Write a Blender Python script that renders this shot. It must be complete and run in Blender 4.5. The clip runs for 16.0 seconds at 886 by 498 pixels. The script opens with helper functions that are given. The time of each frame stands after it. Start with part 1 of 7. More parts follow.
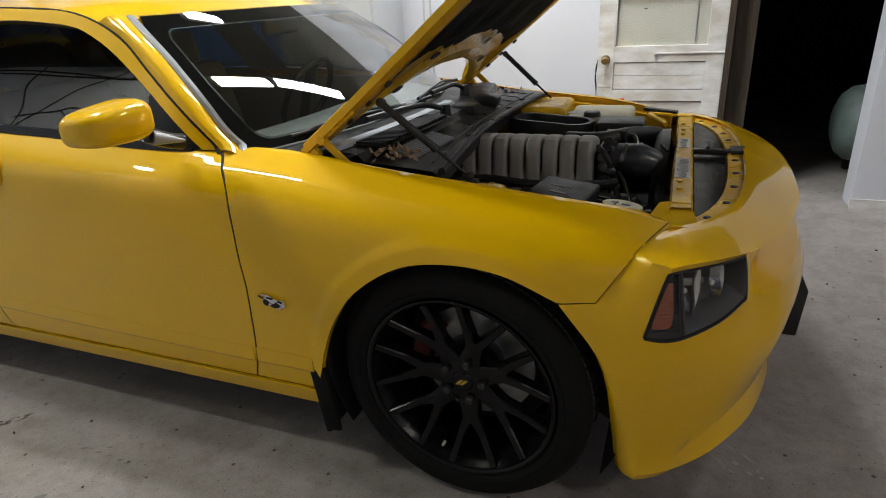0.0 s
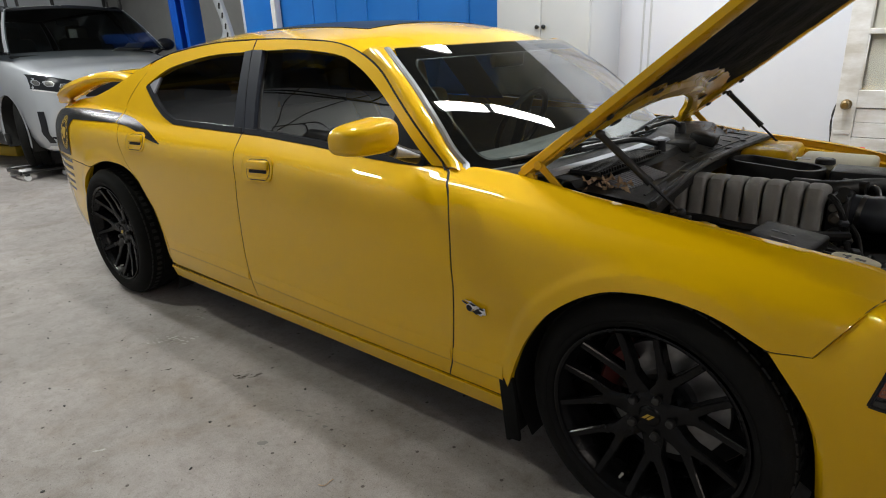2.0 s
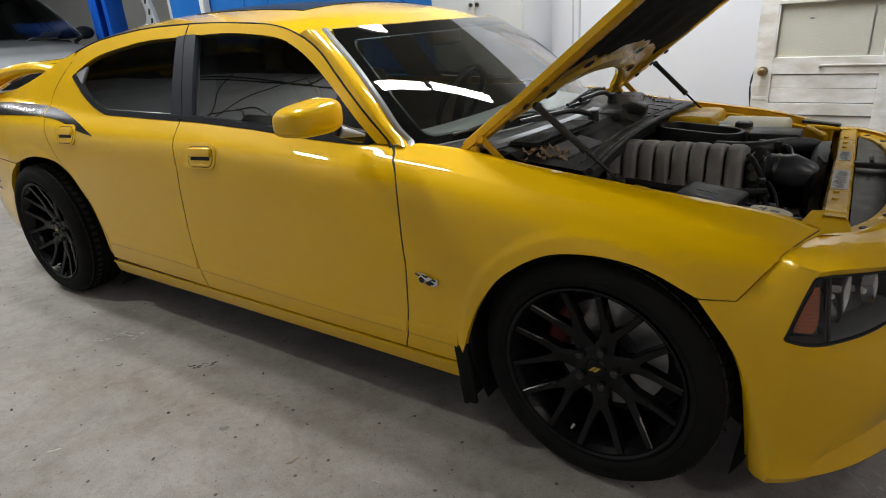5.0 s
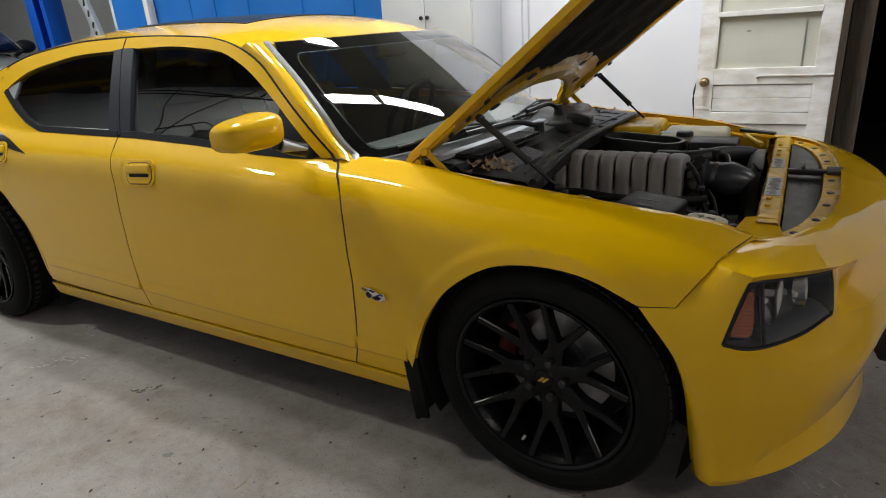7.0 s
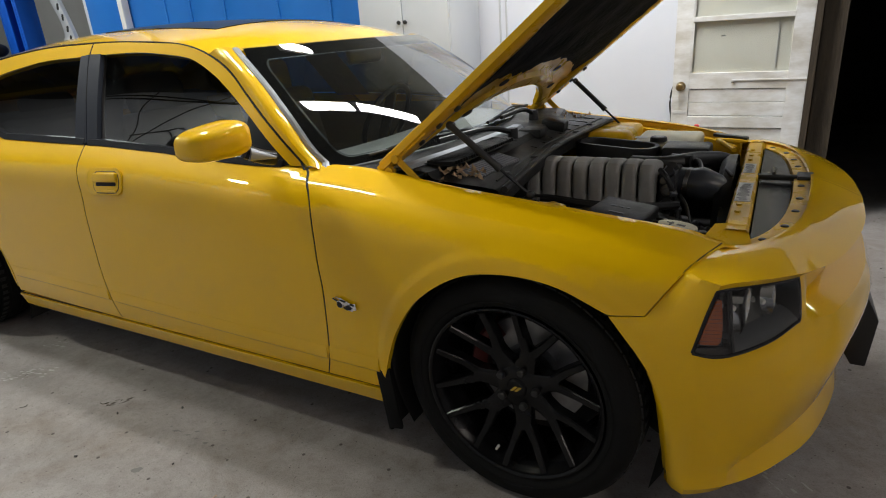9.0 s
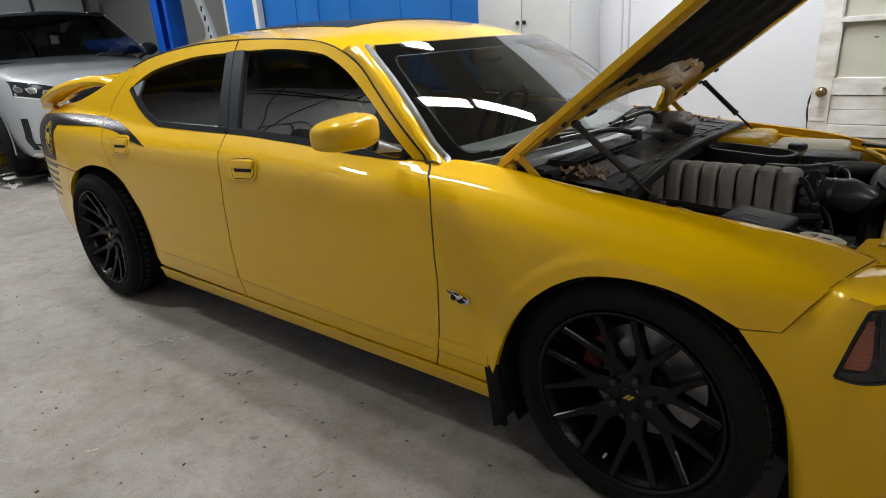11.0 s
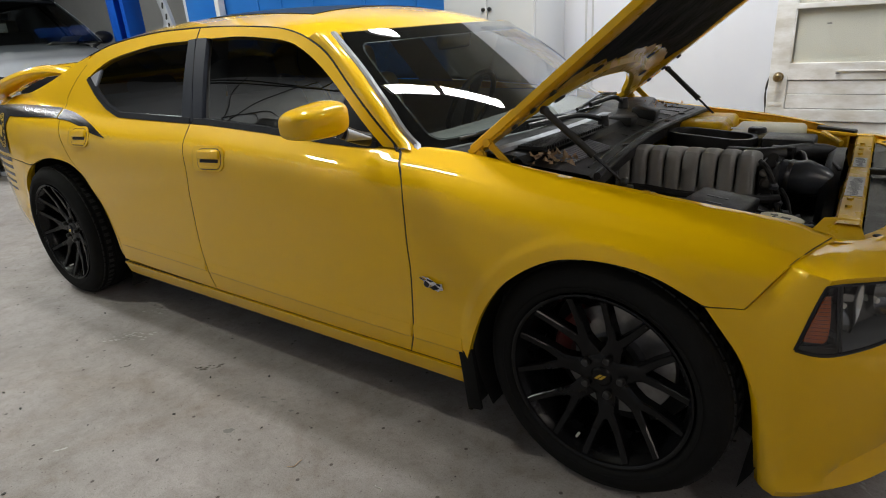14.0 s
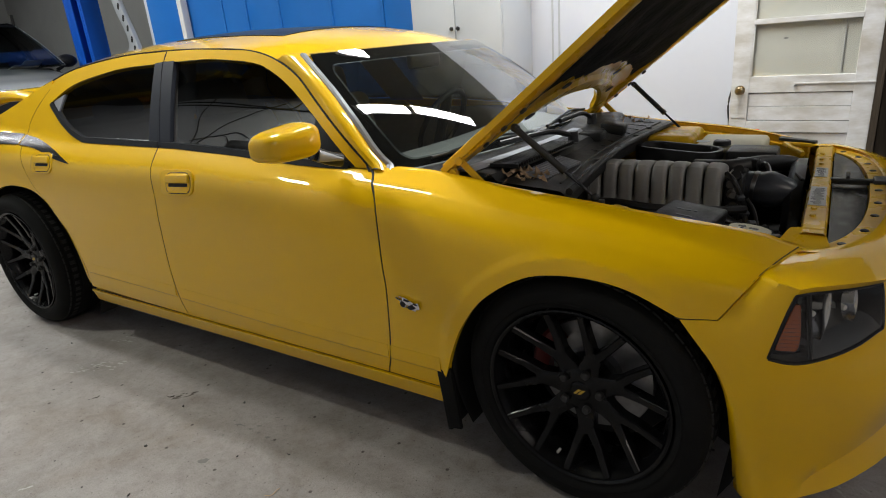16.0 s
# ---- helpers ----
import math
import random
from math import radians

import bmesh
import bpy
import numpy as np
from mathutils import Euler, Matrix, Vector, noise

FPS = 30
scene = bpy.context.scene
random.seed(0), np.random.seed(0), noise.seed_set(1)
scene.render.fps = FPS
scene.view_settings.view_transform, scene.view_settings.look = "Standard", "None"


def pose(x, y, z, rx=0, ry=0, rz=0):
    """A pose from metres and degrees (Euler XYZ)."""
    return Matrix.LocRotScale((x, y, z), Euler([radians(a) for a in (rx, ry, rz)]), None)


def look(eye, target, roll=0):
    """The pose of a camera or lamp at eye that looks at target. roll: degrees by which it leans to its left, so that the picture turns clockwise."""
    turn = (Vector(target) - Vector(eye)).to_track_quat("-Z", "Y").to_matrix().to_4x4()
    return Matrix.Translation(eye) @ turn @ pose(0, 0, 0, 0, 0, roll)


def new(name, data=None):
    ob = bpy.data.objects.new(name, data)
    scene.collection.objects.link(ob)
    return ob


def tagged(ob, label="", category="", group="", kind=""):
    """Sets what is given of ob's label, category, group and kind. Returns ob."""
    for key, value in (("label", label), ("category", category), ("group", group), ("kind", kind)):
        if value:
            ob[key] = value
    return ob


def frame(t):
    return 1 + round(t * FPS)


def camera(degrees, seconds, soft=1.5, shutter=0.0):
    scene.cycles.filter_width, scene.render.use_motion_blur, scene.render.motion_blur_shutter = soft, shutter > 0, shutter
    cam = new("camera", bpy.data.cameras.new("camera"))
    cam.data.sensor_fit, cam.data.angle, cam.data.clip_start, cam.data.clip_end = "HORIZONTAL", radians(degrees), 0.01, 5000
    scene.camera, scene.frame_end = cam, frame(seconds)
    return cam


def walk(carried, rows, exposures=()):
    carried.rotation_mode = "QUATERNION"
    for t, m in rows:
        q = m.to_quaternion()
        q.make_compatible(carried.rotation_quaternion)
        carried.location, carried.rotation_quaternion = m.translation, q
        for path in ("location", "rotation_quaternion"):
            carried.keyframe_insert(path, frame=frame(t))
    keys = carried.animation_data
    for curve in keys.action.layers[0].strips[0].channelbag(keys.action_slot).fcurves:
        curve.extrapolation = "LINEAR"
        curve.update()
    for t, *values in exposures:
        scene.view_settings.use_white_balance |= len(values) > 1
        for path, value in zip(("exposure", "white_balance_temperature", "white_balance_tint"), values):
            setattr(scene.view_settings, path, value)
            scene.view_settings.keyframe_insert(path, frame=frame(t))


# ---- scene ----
cam = camera(73.3, 16.0, 1.0)
PATH = [
    (0, (0.477, -2.106, 1.314), (-0.223, -0.402, 0.534), -3.5),
    (0.5, (0.547, -2.118, 1.314), (-0.347, -0.503, 0.543), -3.4),
    (1, (0.567, -2.112, 1.3), (-0.498, -0.599, 0.54), -4.6),
    (1.5, (0.516, -2.166, 1.32), (-0.624, -0.661, 0.66), -2.9),
    (2, (0.467, -2.227, 1.326), (-0.758, -0.789, 0.668), -2.6),
    (2.5, (0.436, -2.286, 1.334), (-0.827, -0.885, 0.67), -2.5),
    (3, (0.441, -2.31, 1.335), (-0.821, -0.91, 0.668), -3.6),
    (3.5, (0.452, -2.317, 1.331), (-0.78, -0.901, 0.641), -3.2),
    (4, (0.468, -2.306, 1.332), (-0.733, -0.874, 0.62), -4.4),
    (4.5, (0.483, -2.296, 1.327), (-0.668, -0.827, 0.608), -4.3),
    (5, (0.497, -2.285, 1.322), (-0.575, -0.759, 0.599), -4.1),
    (5.2, (0.511, -2.278, 1.323), (-0.544, -0.741, 0.598), -4.0),
    (7.5, (0.541, -2.232, 1.315), (-0.398, -0.605, 0.627), -4.7),
    (8, (0.553, -2.213, 1.311), (-0.349, -0.567, 0.622), -5.1),
    (8.5, (0.553, -2.201, 1.308), (-0.341, -0.55, 0.619), -4.6),
    (9, (0.558, -2.203, 1.325), (-0.374, -0.573, 0.635), -4.1),
    (9.5, (0.539, -2.211, 1.325), (-0.476, -0.63, 0.64), -3.3),
    (10, (0.524, -2.225, 1.331), (-0.592, -0.713, 0.645), -3.0),
    (10.2, (0.523, -2.227, 1.315), (-0.634, -0.741, 0.641), -3.4),
    (12.3, (0.497, -2.275, 1.316), (-0.718, -0.831, 0.654), -4.0),
    (12.5, (0.504, -2.27, 1.315), (-0.693, -0.815, 0.645), -3.9),
    (13, (0.506, -2.263, 1.32), (-0.628, -0.767, 0.63), -4.2),
    (13.5, (0.519, -2.255, 1.314), (-0.604, -0.754, 0.616), -4.3),
    (14, (0.511, -2.261, 1.313), (-0.601, -0.755, 0.609), -4.0),
    (14.5, (0.509, -2.262, 1.314), (-0.599, -0.733, 0.654), -3.3),
    (15, (0.497, -2.267, 1.31), (-0.613, -0.732, 0.671), -2.7),
    (15.5, (0.503, -2.262, 1.31), (-0.594, -0.711, 0.683), -3.8),
    (16, (0.507, -2.255, 1.319), (-0.543, -0.685, 0.66), -4.7),
]
walk(cam, [(t, look(eye, target, roll)) for t, eye, target, roll in PATH])

# ---- world and lamps ----
world = bpy.data.worlds.new("world")
scene.world = world
world.use_nodes = True
world.node_tree.nodes["Background"].inputs[0].default_value = (0.6, 0.7, 0.85, 1)
world.node_tree.nodes["Background"].inputs[1].default_value = 0.015
scene.view_settings.exposure = 0.26


# ---- building helpers ----
def finish(me, mat, smooth, sharp):
    if mat:
        me.materials.append(mat)
    if smooth:
        me.polygons.foreach_set("use_smooth", [True] * len(me.polygons))
        me.set_sharp_from_angle(angle=radians(sharp))
    me.update()


def solid(name, verts, faces, mat, parent=None, label="", smooth=True, sharp=32):
    """One mesh object from plain vertices and faces."""
    me = bpy.data.meshes.new(name)
    me.from_pydata([tuple(v) for v in verts], [], faces)
    finish(me, mat, smooth, sharp)
    ob = new(name, me)
    ob.parent = parent
    return tagged(ob, label)


def part(name, bm, mat, parent=None, label="", smooth=True, sharp=32):
    """One mesh object from a bmesh."""
    me = bpy.data.meshes.new(name)
    bm.to_mesh(me)
    bm.free()
    finish(me, mat, smooth, sharp)
    ob = new(name, me)
    ob.parent = parent
    return tagged(ob, label)


def thing(name, label, category, at=None, group="", kind=""):
    ob = new(name)
    ob.empty_display_size = 0.1
    if at is not None:
        ob.matrix_basis = at
    return tagged(ob, label, category, group, kind)


def add_box(bm, size, m, bevel=0.0, segments=2):
    got = bmesh.ops.create_cube(bm, size=1.0, matrix=m @ Matrix.Diagonal((*size, 1)))
    if bevel:
        edges = list({e for v in got["verts"] for e in v.link_edges})
        bmesh.ops.bevel(bm, geom=edges, offset=bevel, segments=segments, affect="EDGES", profile=0.5)
    return bm


def box(size, m=Matrix(), bevel=0.0, segments=2):
    return add_box(bmesh.new(), size, m, bevel, segments)


def span(x0, x1, y0, y1, z0, z1, bevel=0.0, segments=2):
    return box((x1 - x0, y1 - y0, z1 - z0), pose((x0 + x1) / 2, (y0 + y1) / 2, (z0 + z1) / 2), bevel, segments)


def add_span(bm, x0, x1, y0, y1, z0, z1, bevel=0.0, segments=2):
    return add_box(bm, (x1 - x0, y1 - y0, z1 - z0), pose((x0 + x1) / 2, (y0 + y1) / 2, (z0 + z1) / 2), bevel, segments)


def add_rod(bm, a, b, r, r2=None, n=16, caps=True):
    a, b = Vector(a), Vector(b)
    m = Matrix.Translation((a + b) / 2) @ (b - a).to_track_quat("Z", "Y").to_matrix().to_4x4()
    bmesh.ops.create_cone(bm, cap_ends=caps, segments=n, radius1=r, radius2=r if r2 is None else r2, depth=(b - a).length, matrix=m)
    return bm


def rod(a, b, r, r2=None, n=16):
    return add_rod(bmesh.new(), a, b, r, r2, n)


def add_tube(bm, points, r, n=10, smooth=6):
    """A hose or cable through points."""
    pts = [Vector(p) for p in spline(points, smooth * (len(points) - 1) + 1)]
    rings = []
    for i, p in enumerate(pts):
        d = (pts[min(i + 1, len(pts) - 1)] - pts[max(i - 1, 0)]).normalized()
        u = d.cross(Vector((0, 0, 1)))
        u = (u if u.length > 0.05 else d.cross(Vector((1, 0, 0)))).normalized()
        v = u.cross(d)
        rings.append([bm.verts.new(p + (u * math.cos(a) + v * math.sin(a)) * r) for a in (2 * math.pi * k / n for k in range(n))])
    for a, b in zip(rings, rings[1:]):
        for k in range(n):
            bm.faces.new((a[k], a[(k + 1) % n], b[(k + 1) % n], b[k]))
    bm.faces.new(rings[0][::-1])
    bm.faces.new(rings[-1])
    return bm


def tube(points, r, n=10, smooth=6):
    return add_tube(bmesh.new(), points, r, n, smooth)


def spline(points, n):
    """n points on a Catmull-Rom curve through the given ones."""
    pts = [np.array(p, float) for p in points]
    acc = [0.0]
    for a, b in zip(pts, pts[1:]):
        acc.append(acc[-1] + max(1e-6, float(np.linalg.norm(b - a))))
    out = []
    for k in range(n):
        s = acc[-1] * k / (n - 1)
        i = max(0, min(len(pts) - 2, next((j for j in range(len(acc) - 1) if s <= acc[j + 1] + 1e-9), len(pts) - 2)))
        u, h = (s - acc[i]) / (acc[i + 1] - acc[i]), acc[i + 1] - acc[i]
        m0 = (pts[i + 1] - pts[i - 1]) / (acc[i + 1] - acc[i - 1]) if i else (pts[1] - pts[0]) / h
        m1 = (pts[i + 2] - pts[i]) / (acc[i + 2] - acc[i]) if i + 2 < len(pts) else (pts[i + 1] - pts[i]) / h
        out.append(tuple((2 * u ** 3 - 3 * u * u + 1) * pts[i] + (u ** 3 - 2 * u * u + u) * h * m0
                         + (3 * u * u - 2 * u ** 3) * pts[i + 1] + (u ** 3 - u * u) * h * m1))
    return out


def line(points, n):
    """n points at even steps along a broken line, corners kept close."""
    pts = [np.array(p, float) for p in points]
    acc = np.concatenate([[0], np.cumsum([float(np.linalg.norm(b - a)) for a, b in zip(pts, pts[1:])])])
    return [tuple(np.interp(s, acc, [p[k] for p in pts]) for k in range(len(pts[0]))) for s in np.linspace(0, acc[-1], n)]


def arc(cx, cz, r, a0, a1, n=24):
    return [(cx + r * math.cos(radians(a0 + (a1 - a0) * k / n)), cz + r * math.sin(radians(a0 + (a1 - a0) * k / n))) for k in range(n + 1)]


def lathe(profile, n=48, m=Matrix(), closed=True):
    """Turns a profile of (radius, height) points round the local z axis."""
    bm = bmesh.new()
    rings = []
    for r, h in profile:
        if r < 1e-6:
            rings.append([bm.verts.new(m @ Vector((0, 0, h)))])
        else:
            rings.append([bm.verts.new(m @ Vector((r * math.cos(2 * math.pi * k / n), r * math.sin(2 * math.pi * k / n), h))) for k in range(n)])
    for a, b in zip(rings, rings[1:]):
        for k in range(n):
            q = [a[k % len(a)], a[(k + 1) % len(a)], b[(k + 1) % len(b)], b[k % len(b)]]
            q = [v for i, v in enumerate(q) if v not in q[:i]]
            if len(q) > 2:
                bm.faces.new(q)
    bmesh.ops.recalc_face_normals(bm, faces=bm.faces)
    return bm


def extrude(outline, depth, m=Matrix(), bevel=0.0):
    """A plate: an outline in local x, y drawn out to local z = depth."""
    bm = bmesh.new()
    low = [bm.verts.new(m @ Vector((x, y, 0))) for x, y in outline]
    top = [bm.verts.new(m @ Vector((x, y, depth))) for x, y in outline]
    bm.faces.new(low[::-1])
    bm.faces.new(top)
    for k in range(len(low)):
        bm.faces.new((low[k], low[(k + 1) % len(low)], top[(k + 1) % len(low)], top[k]))
    bmesh.ops.recalc_face_normals(bm, faces=bm.faces)
    if bevel:
        bmesh.ops.bevel(bm, geom=list(bm.edges), offset=bevel, segments=2, affect="EDGES", profile=0.5)
    return bm


def round_rect(w, h, r, n=5):
    out = []
    for cx, cy, a0 in ((w / 2 - r, h / 2 - r, 0), (-w / 2 + r, h / 2 - r, 90), (-w / 2 + r, -h / 2 + r, 180), (w / 2 - r, -h / 2 + r, 270)):
        out += [(cx + r * math.cos(radians(a0 + 90 * k / n)), cy + r * math.sin(radians(a0 + 90 * k / n))) for k in range(n + 1)]
    return out


# ---- materials ----
def material(name, color, rough=0.5, metal=0.0, other=None, scale=8.0, amount=0.5, bump=0.0, bump_scale=60.0, rough_var=0.0,
             coat=0.0, coat_rough=0.03, specular=0.5, emission=0.0, detail=6.0, stretch=(1, 1, 1), island=0.0, sheen=0.0):
    mat = bpy.data.materials.new(name)
    mat.use_nodes = True
    nt = mat.node_tree
    bs = nt.nodes["Principled BSDF"]
    bs.inputs["Base Color"].default_value = (*color, 1)
    bs.inputs["Roughness"].default_value = rough
    bs.inputs["Metallic"].default_value = metal
    bs.inputs["Specular IOR Level"].default_value = specular
    bs.inputs["Coat Weight"].default_value = coat
    bs.inputs["Coat Roughness"].default_value = coat_rough
    bs.inputs["Sheen Weight"].default_value = sheen
    if emission:
        bs.inputs["Emission Color"].default_value = (*color, 1)
        bs.inputs["Emission Strength"].default_value = emission
    tex = nt.nodes.new("ShaderNodeTexCoord")
    mp = nt.nodes.new("ShaderNodeMapping")
    mp.inputs["Scale"].default_value = stretch
    nt.links.new(tex.outputs["Object"], mp.inputs["Vector"])
    if other is not None:
        n1 = nt.nodes.new("ShaderNodeTexNoise")
        n1.inputs["Scale"].default_value, n1.inputs["Detail"].default_value = scale, detail
        n1.inputs["Roughness"].default_value = 0.62
        ramp = nt.nodes.new("ShaderNodeValToRGB")
        ramp.color_ramp.elements[0].position, ramp.color_ramp.elements[1].position = 0.5 - amount / 2, 0.5 + amount / 2
        ramp.color_ramp.elements[0].color, ramp.color_ramp.elements[1].color = (*color, 1), (*other, 1)
        nt.links.new(mp.outputs[0], n1.inputs["Vector"])
        nt.links.new(n1.outputs["Fac"], ramp.inputs[0])
        nt.links.new(ramp.outputs[0], bs.inputs["Base Color"])
        if rough_var:
            mr = nt.nodes.new("ShaderNodeMapRange")
            mr.inputs[1].default_value, mr.inputs[2].default_value = 0.3, 0.7
            mr.inputs[3].default_value, mr.inputs[4].default_value = rough - rough_var, rough + rough_var
            nt.links.new(n1.outputs["Fac"], mr.inputs[0])
            nt.links.new(mr.outputs[0], bs.inputs["Roughness"])
    if bump:
        n2 = nt.nodes.new("ShaderNodeTexNoise")
        n2.inputs["Scale"].default_value, n2.inputs["Detail"].default_value = bump_scale, 5.0
        b = nt.nodes.new("ShaderNodeBump")
        b.inputs["Strength"].default_value, b.inputs["Distance"].default_value = bump, 0.01
        nt.links.new(mp.outputs[0], n2.inputs["Vector"])
        nt.links.new(n2.outputs["Fac"], b.inputs["Height"])
        nt.links.new(b.outputs[0], bs.inputs["Normal"])
    return mat


def glass(name, tint, rough=0.0, gain=1.0, ior=1.52, dust=0.0):
    """A thin pane: tinted see-through with a Fresnel gloss."""
    mat = bpy.data.materials.new(name)
    mat.use_nodes = True
    nt = mat.node_tree
    nt.nodes.remove(nt.nodes["Principled BSDF"])
    clear, gloss, mix, facing, power, fr = (nt.nodes.new("ShaderNode" + k) for k in ("BsdfTransparent", "BsdfGlossy", "MixShader", "LayerWeight", "Math", "Math"))
    clear.inputs[0].default_value = (*tint, 1)
    gloss.inputs["Color"].default_value = (gain, gain, gain, 1)
    gloss.inputs["Roughness"].default_value = rough
    r0 = ((ior - 1) / (ior + 1)) ** 2
    power.operation, fr.operation = "POWER", "MULTIPLY_ADD"
    power.inputs[1].default_value = 5.0
    fr.inputs[1].default_value, fr.inputs[2].default_value = 1 - r0, r0
    facing.inputs[0].default_value = 0.5
    nt.links.new(facing.outputs["Facing"], power.inputs[0])
    nt.links.new(power.outputs[0], fr.inputs[0])
    nt.links.new(fr.outputs[0], mix.inputs[0])
    nt.links.new(clear.outputs[0], mix.inputs[1])
    nt.links.new(gloss.outputs[0], mix.inputs[2])
    out = mix.outputs[0]
    if dust:
        film, veil = nt.nodes.new("ShaderNodeBsdfDiffuse"), nt.nodes.new("ShaderNodeMixShader")
        film.inputs[0].default_value = (0.5, 0.5, 0.48, 1)
        veil.inputs[0].default_value = dust
        nt.links.new(out, veil.inputs[1])
        nt.links.new(film.outputs[0], veil.inputs[2])
        out = veil.outputs[0]
    nt.links.new(out, nt.nodes["Material Output"].inputs["Surface"])
    return mat


def mixed_floor(name):
    """Worn concrete: broad clouds, trowel mottling, stains, fine grit and dark pits."""
    mat = material(name, (0.279, 0.256, 0.246), 0.62, other=(0.434, 0.405, 0.396), scale=1.1, amount=0.5, bump=0.22, bump_scale=220, rough_var=0.14, detail=10)
    nt = mat.node_tree
    bs, ramp = nt.nodes["Principled BSDF"], next(n for n in nt.nodes if n.bl_idname == "ShaderNodeValToRGB")
    tex = next(n for n in nt.nodes if n.bl_idname == "ShaderNodeMapping")
    last = ramp.outputs[0]
    layers = (("noise", 3.3, 0.42, 0.66, (0.66, 0.63, 0.59, 1), 0.6, 3.0), ("noise", 11.0, 0.46, 0.62, (0.72, 0.69, 0.65, 1), 0.45, 1.2), ("noise", 38.0, 0.50, 0.66, (0.66, 0.63, 0.60, 1), 0.4, 0.3),
              ("noise", 150.0, 0.48, 0.66, (0.62, 0.60, 0.58, 1), 0.5, 0.0), ("noise", 420.0, 0.46, 0.62, (0.7, 0.68, 0.66, 1), 0.5, 0.0), ("light", 7.0, 0.60, 0.72, (1.25, 1.24, 1.22, 1), 0.4, 1.5), ("speck", 4.0, 0.018, 0.030, (0.2, 0.17, 0.15, 1), 0.9, 0.15), ("speck", 11.0, 0.020, 0.034, (0.3, 0.27, 0.24, 1), 0.8, 0.1), ("speck", 27.0, 0.030, 0.06, (0.45, 0.42, 0.38, 1), 0.6, 0.1), ("dirt", 1.7, 0.56, 0.68, (0.82, 0.74, 0.64, 1), 0.5, 2.0))
    for kind, scale, low, high, tint, strength, warp in layers:
        if kind == "speck":
            t = nt.nodes.new("ShaderNodeTexVoronoi")
            t.voronoi_dimensions = "2D"
            out = t.outputs["Distance"]
        else:
            t = nt.nodes.new("ShaderNodeTexNoise")
            t.inputs["Detail"].default_value, t.inputs["Distortion"].default_value, t.inputs["Roughness"].default_value = 9, warp * 0.35, 0.66
            out = t.outputs["Fac"]
        t.inputs["Scale"].default_value = scale
        nt.links.new(tex.outputs[0], t.inputs["Vector"])
        mr = nt.nodes.new("ShaderNodeMapRange")
        mr.inputs[1].default_value, mr.inputs[2].default_value = low, high
        mr.inputs[3].default_value, mr.inputs[4].default_value = (strength, 0) if kind == "speck" else (0, strength)
        nt.links.new(out, mr.inputs[0])
        mix = nt.nodes.new("ShaderNodeMix")
        mix.data_type, mix.blend_type = "RGBA", "MULTIPLY"
        nt.links.new(mr.outputs[0], mix.inputs["Factor"])
        nt.links.new(last, mix.inputs[6])
        mix.inputs[7].default_value = tint
        last = mix.outputs[2]
    nt.links.new(last, bs.inputs["Base Color"])
    return mat


M_PAINT = material("yellow_paint", (0.785, 0.459, 0.0), 0.42, other=(0.815, 0.482, 0.0), scale=3, amount=0.6, bump=0.003, bump_scale=900, coat=1.0, coat_rough=0.008, specular=0.06)
M_INNER = material("yellow_primer_coat", (0.74, 0.44, 0.01), 0.30, other=(0.60, 0.35, 0.02), scale=9, amount=0.6, rough_var=0.12, bump=0.02, bump_scale=120, specular=0.22)
M_BLACK = material("black_plastic", (0.009, 0.009, 0.010), 0.42, other=(0.02, 0.0195, 0.019), scale=14, amount=0.7, bump=0.08, bump_scale=400, rough_var=0.12)
M_DUSTY = material("dusty_black_plastic", (0.007, 0.007, 0.0075), 0.44, other=(0.017, 0.017, 0.0165), scale=7, amount=0.5, bump=0.1, bump_scale=200, rough_var=0.12, specular=0.35)
M_SATIN = material("satin_black_trim", (0.010, 0.011, 0.014), 0.3, other=(0.017, 0.018, 0.022), scale=20, amount=0.8, specular=0.2)
M_GREYTRIM = material("grey_vinyl_trim", (0.045, 0.05, 0.06), 0.3, other=(0.06, 0.066, 0.078), scale=10, amount=0.8)
M_PILLAR = material("matt_black_film", (0.022, 0.025, 0.034), 0.36, other=(0.028, 0.031, 0.042), scale=12, amount=0.8, specular=0.15)
M_SILVERTRIM = material("silver_grey_trim", (0.30, 0.31, 0.34), 0.32, other=(0.36, 0.37, 0.40), scale=14, amount=0.8, metal=0.3)
M_BOWL = material("silvered_lamp_bowl", (0.07, 0.07, 0.07), 0.28, other=(0.12, 0.12, 0.12), scale=20, metal=0.2)
M_RUBBER = material("tyre_rubber", (0.008, 0.008, 0.0083), 0.75, other=(0.014, 0.014, 0.0135), scale=9, amount=0.7, bump=0.12, bump_scale=180, specular=0.08)
M_TREAD = material("dusty_tread", (0.007, 0.007, 0.007), 0.85, other=(0.028, 0.028, 0.027), scale=160, amount=0.25, bump=0.3, bump_scale=200)
M_RIM = material("matt_black_rim", (0.004, 0.004, 0.0046), 0.24, other=(0.007, 0.007, 0.008), scale=12, amount=0.8, rough_var=0.06, specular=0.22)
# near-black underbody, also used as painted shade in the room, bay and gaps
M_DARK = material("dark_underbody_and_shade", (0.008, 0.008, 0.008), 0.9, other=(0.02, 0.019, 0.018), scale=5, amount=0.8)
M_CHROME = material("chrome", (0.75, 0.75, 0.76), 0.12, metal=1.0, other=(0.62, 0.62, 0.63), scale=30, amount=0.8)
M_STEEL = material("worn_steel", (0.35, 0.35, 0.36), 0.38, metal=1.0, other=(0.2, 0.19, 0.18), scale=25, amount=0.7, rough_var=0.1)
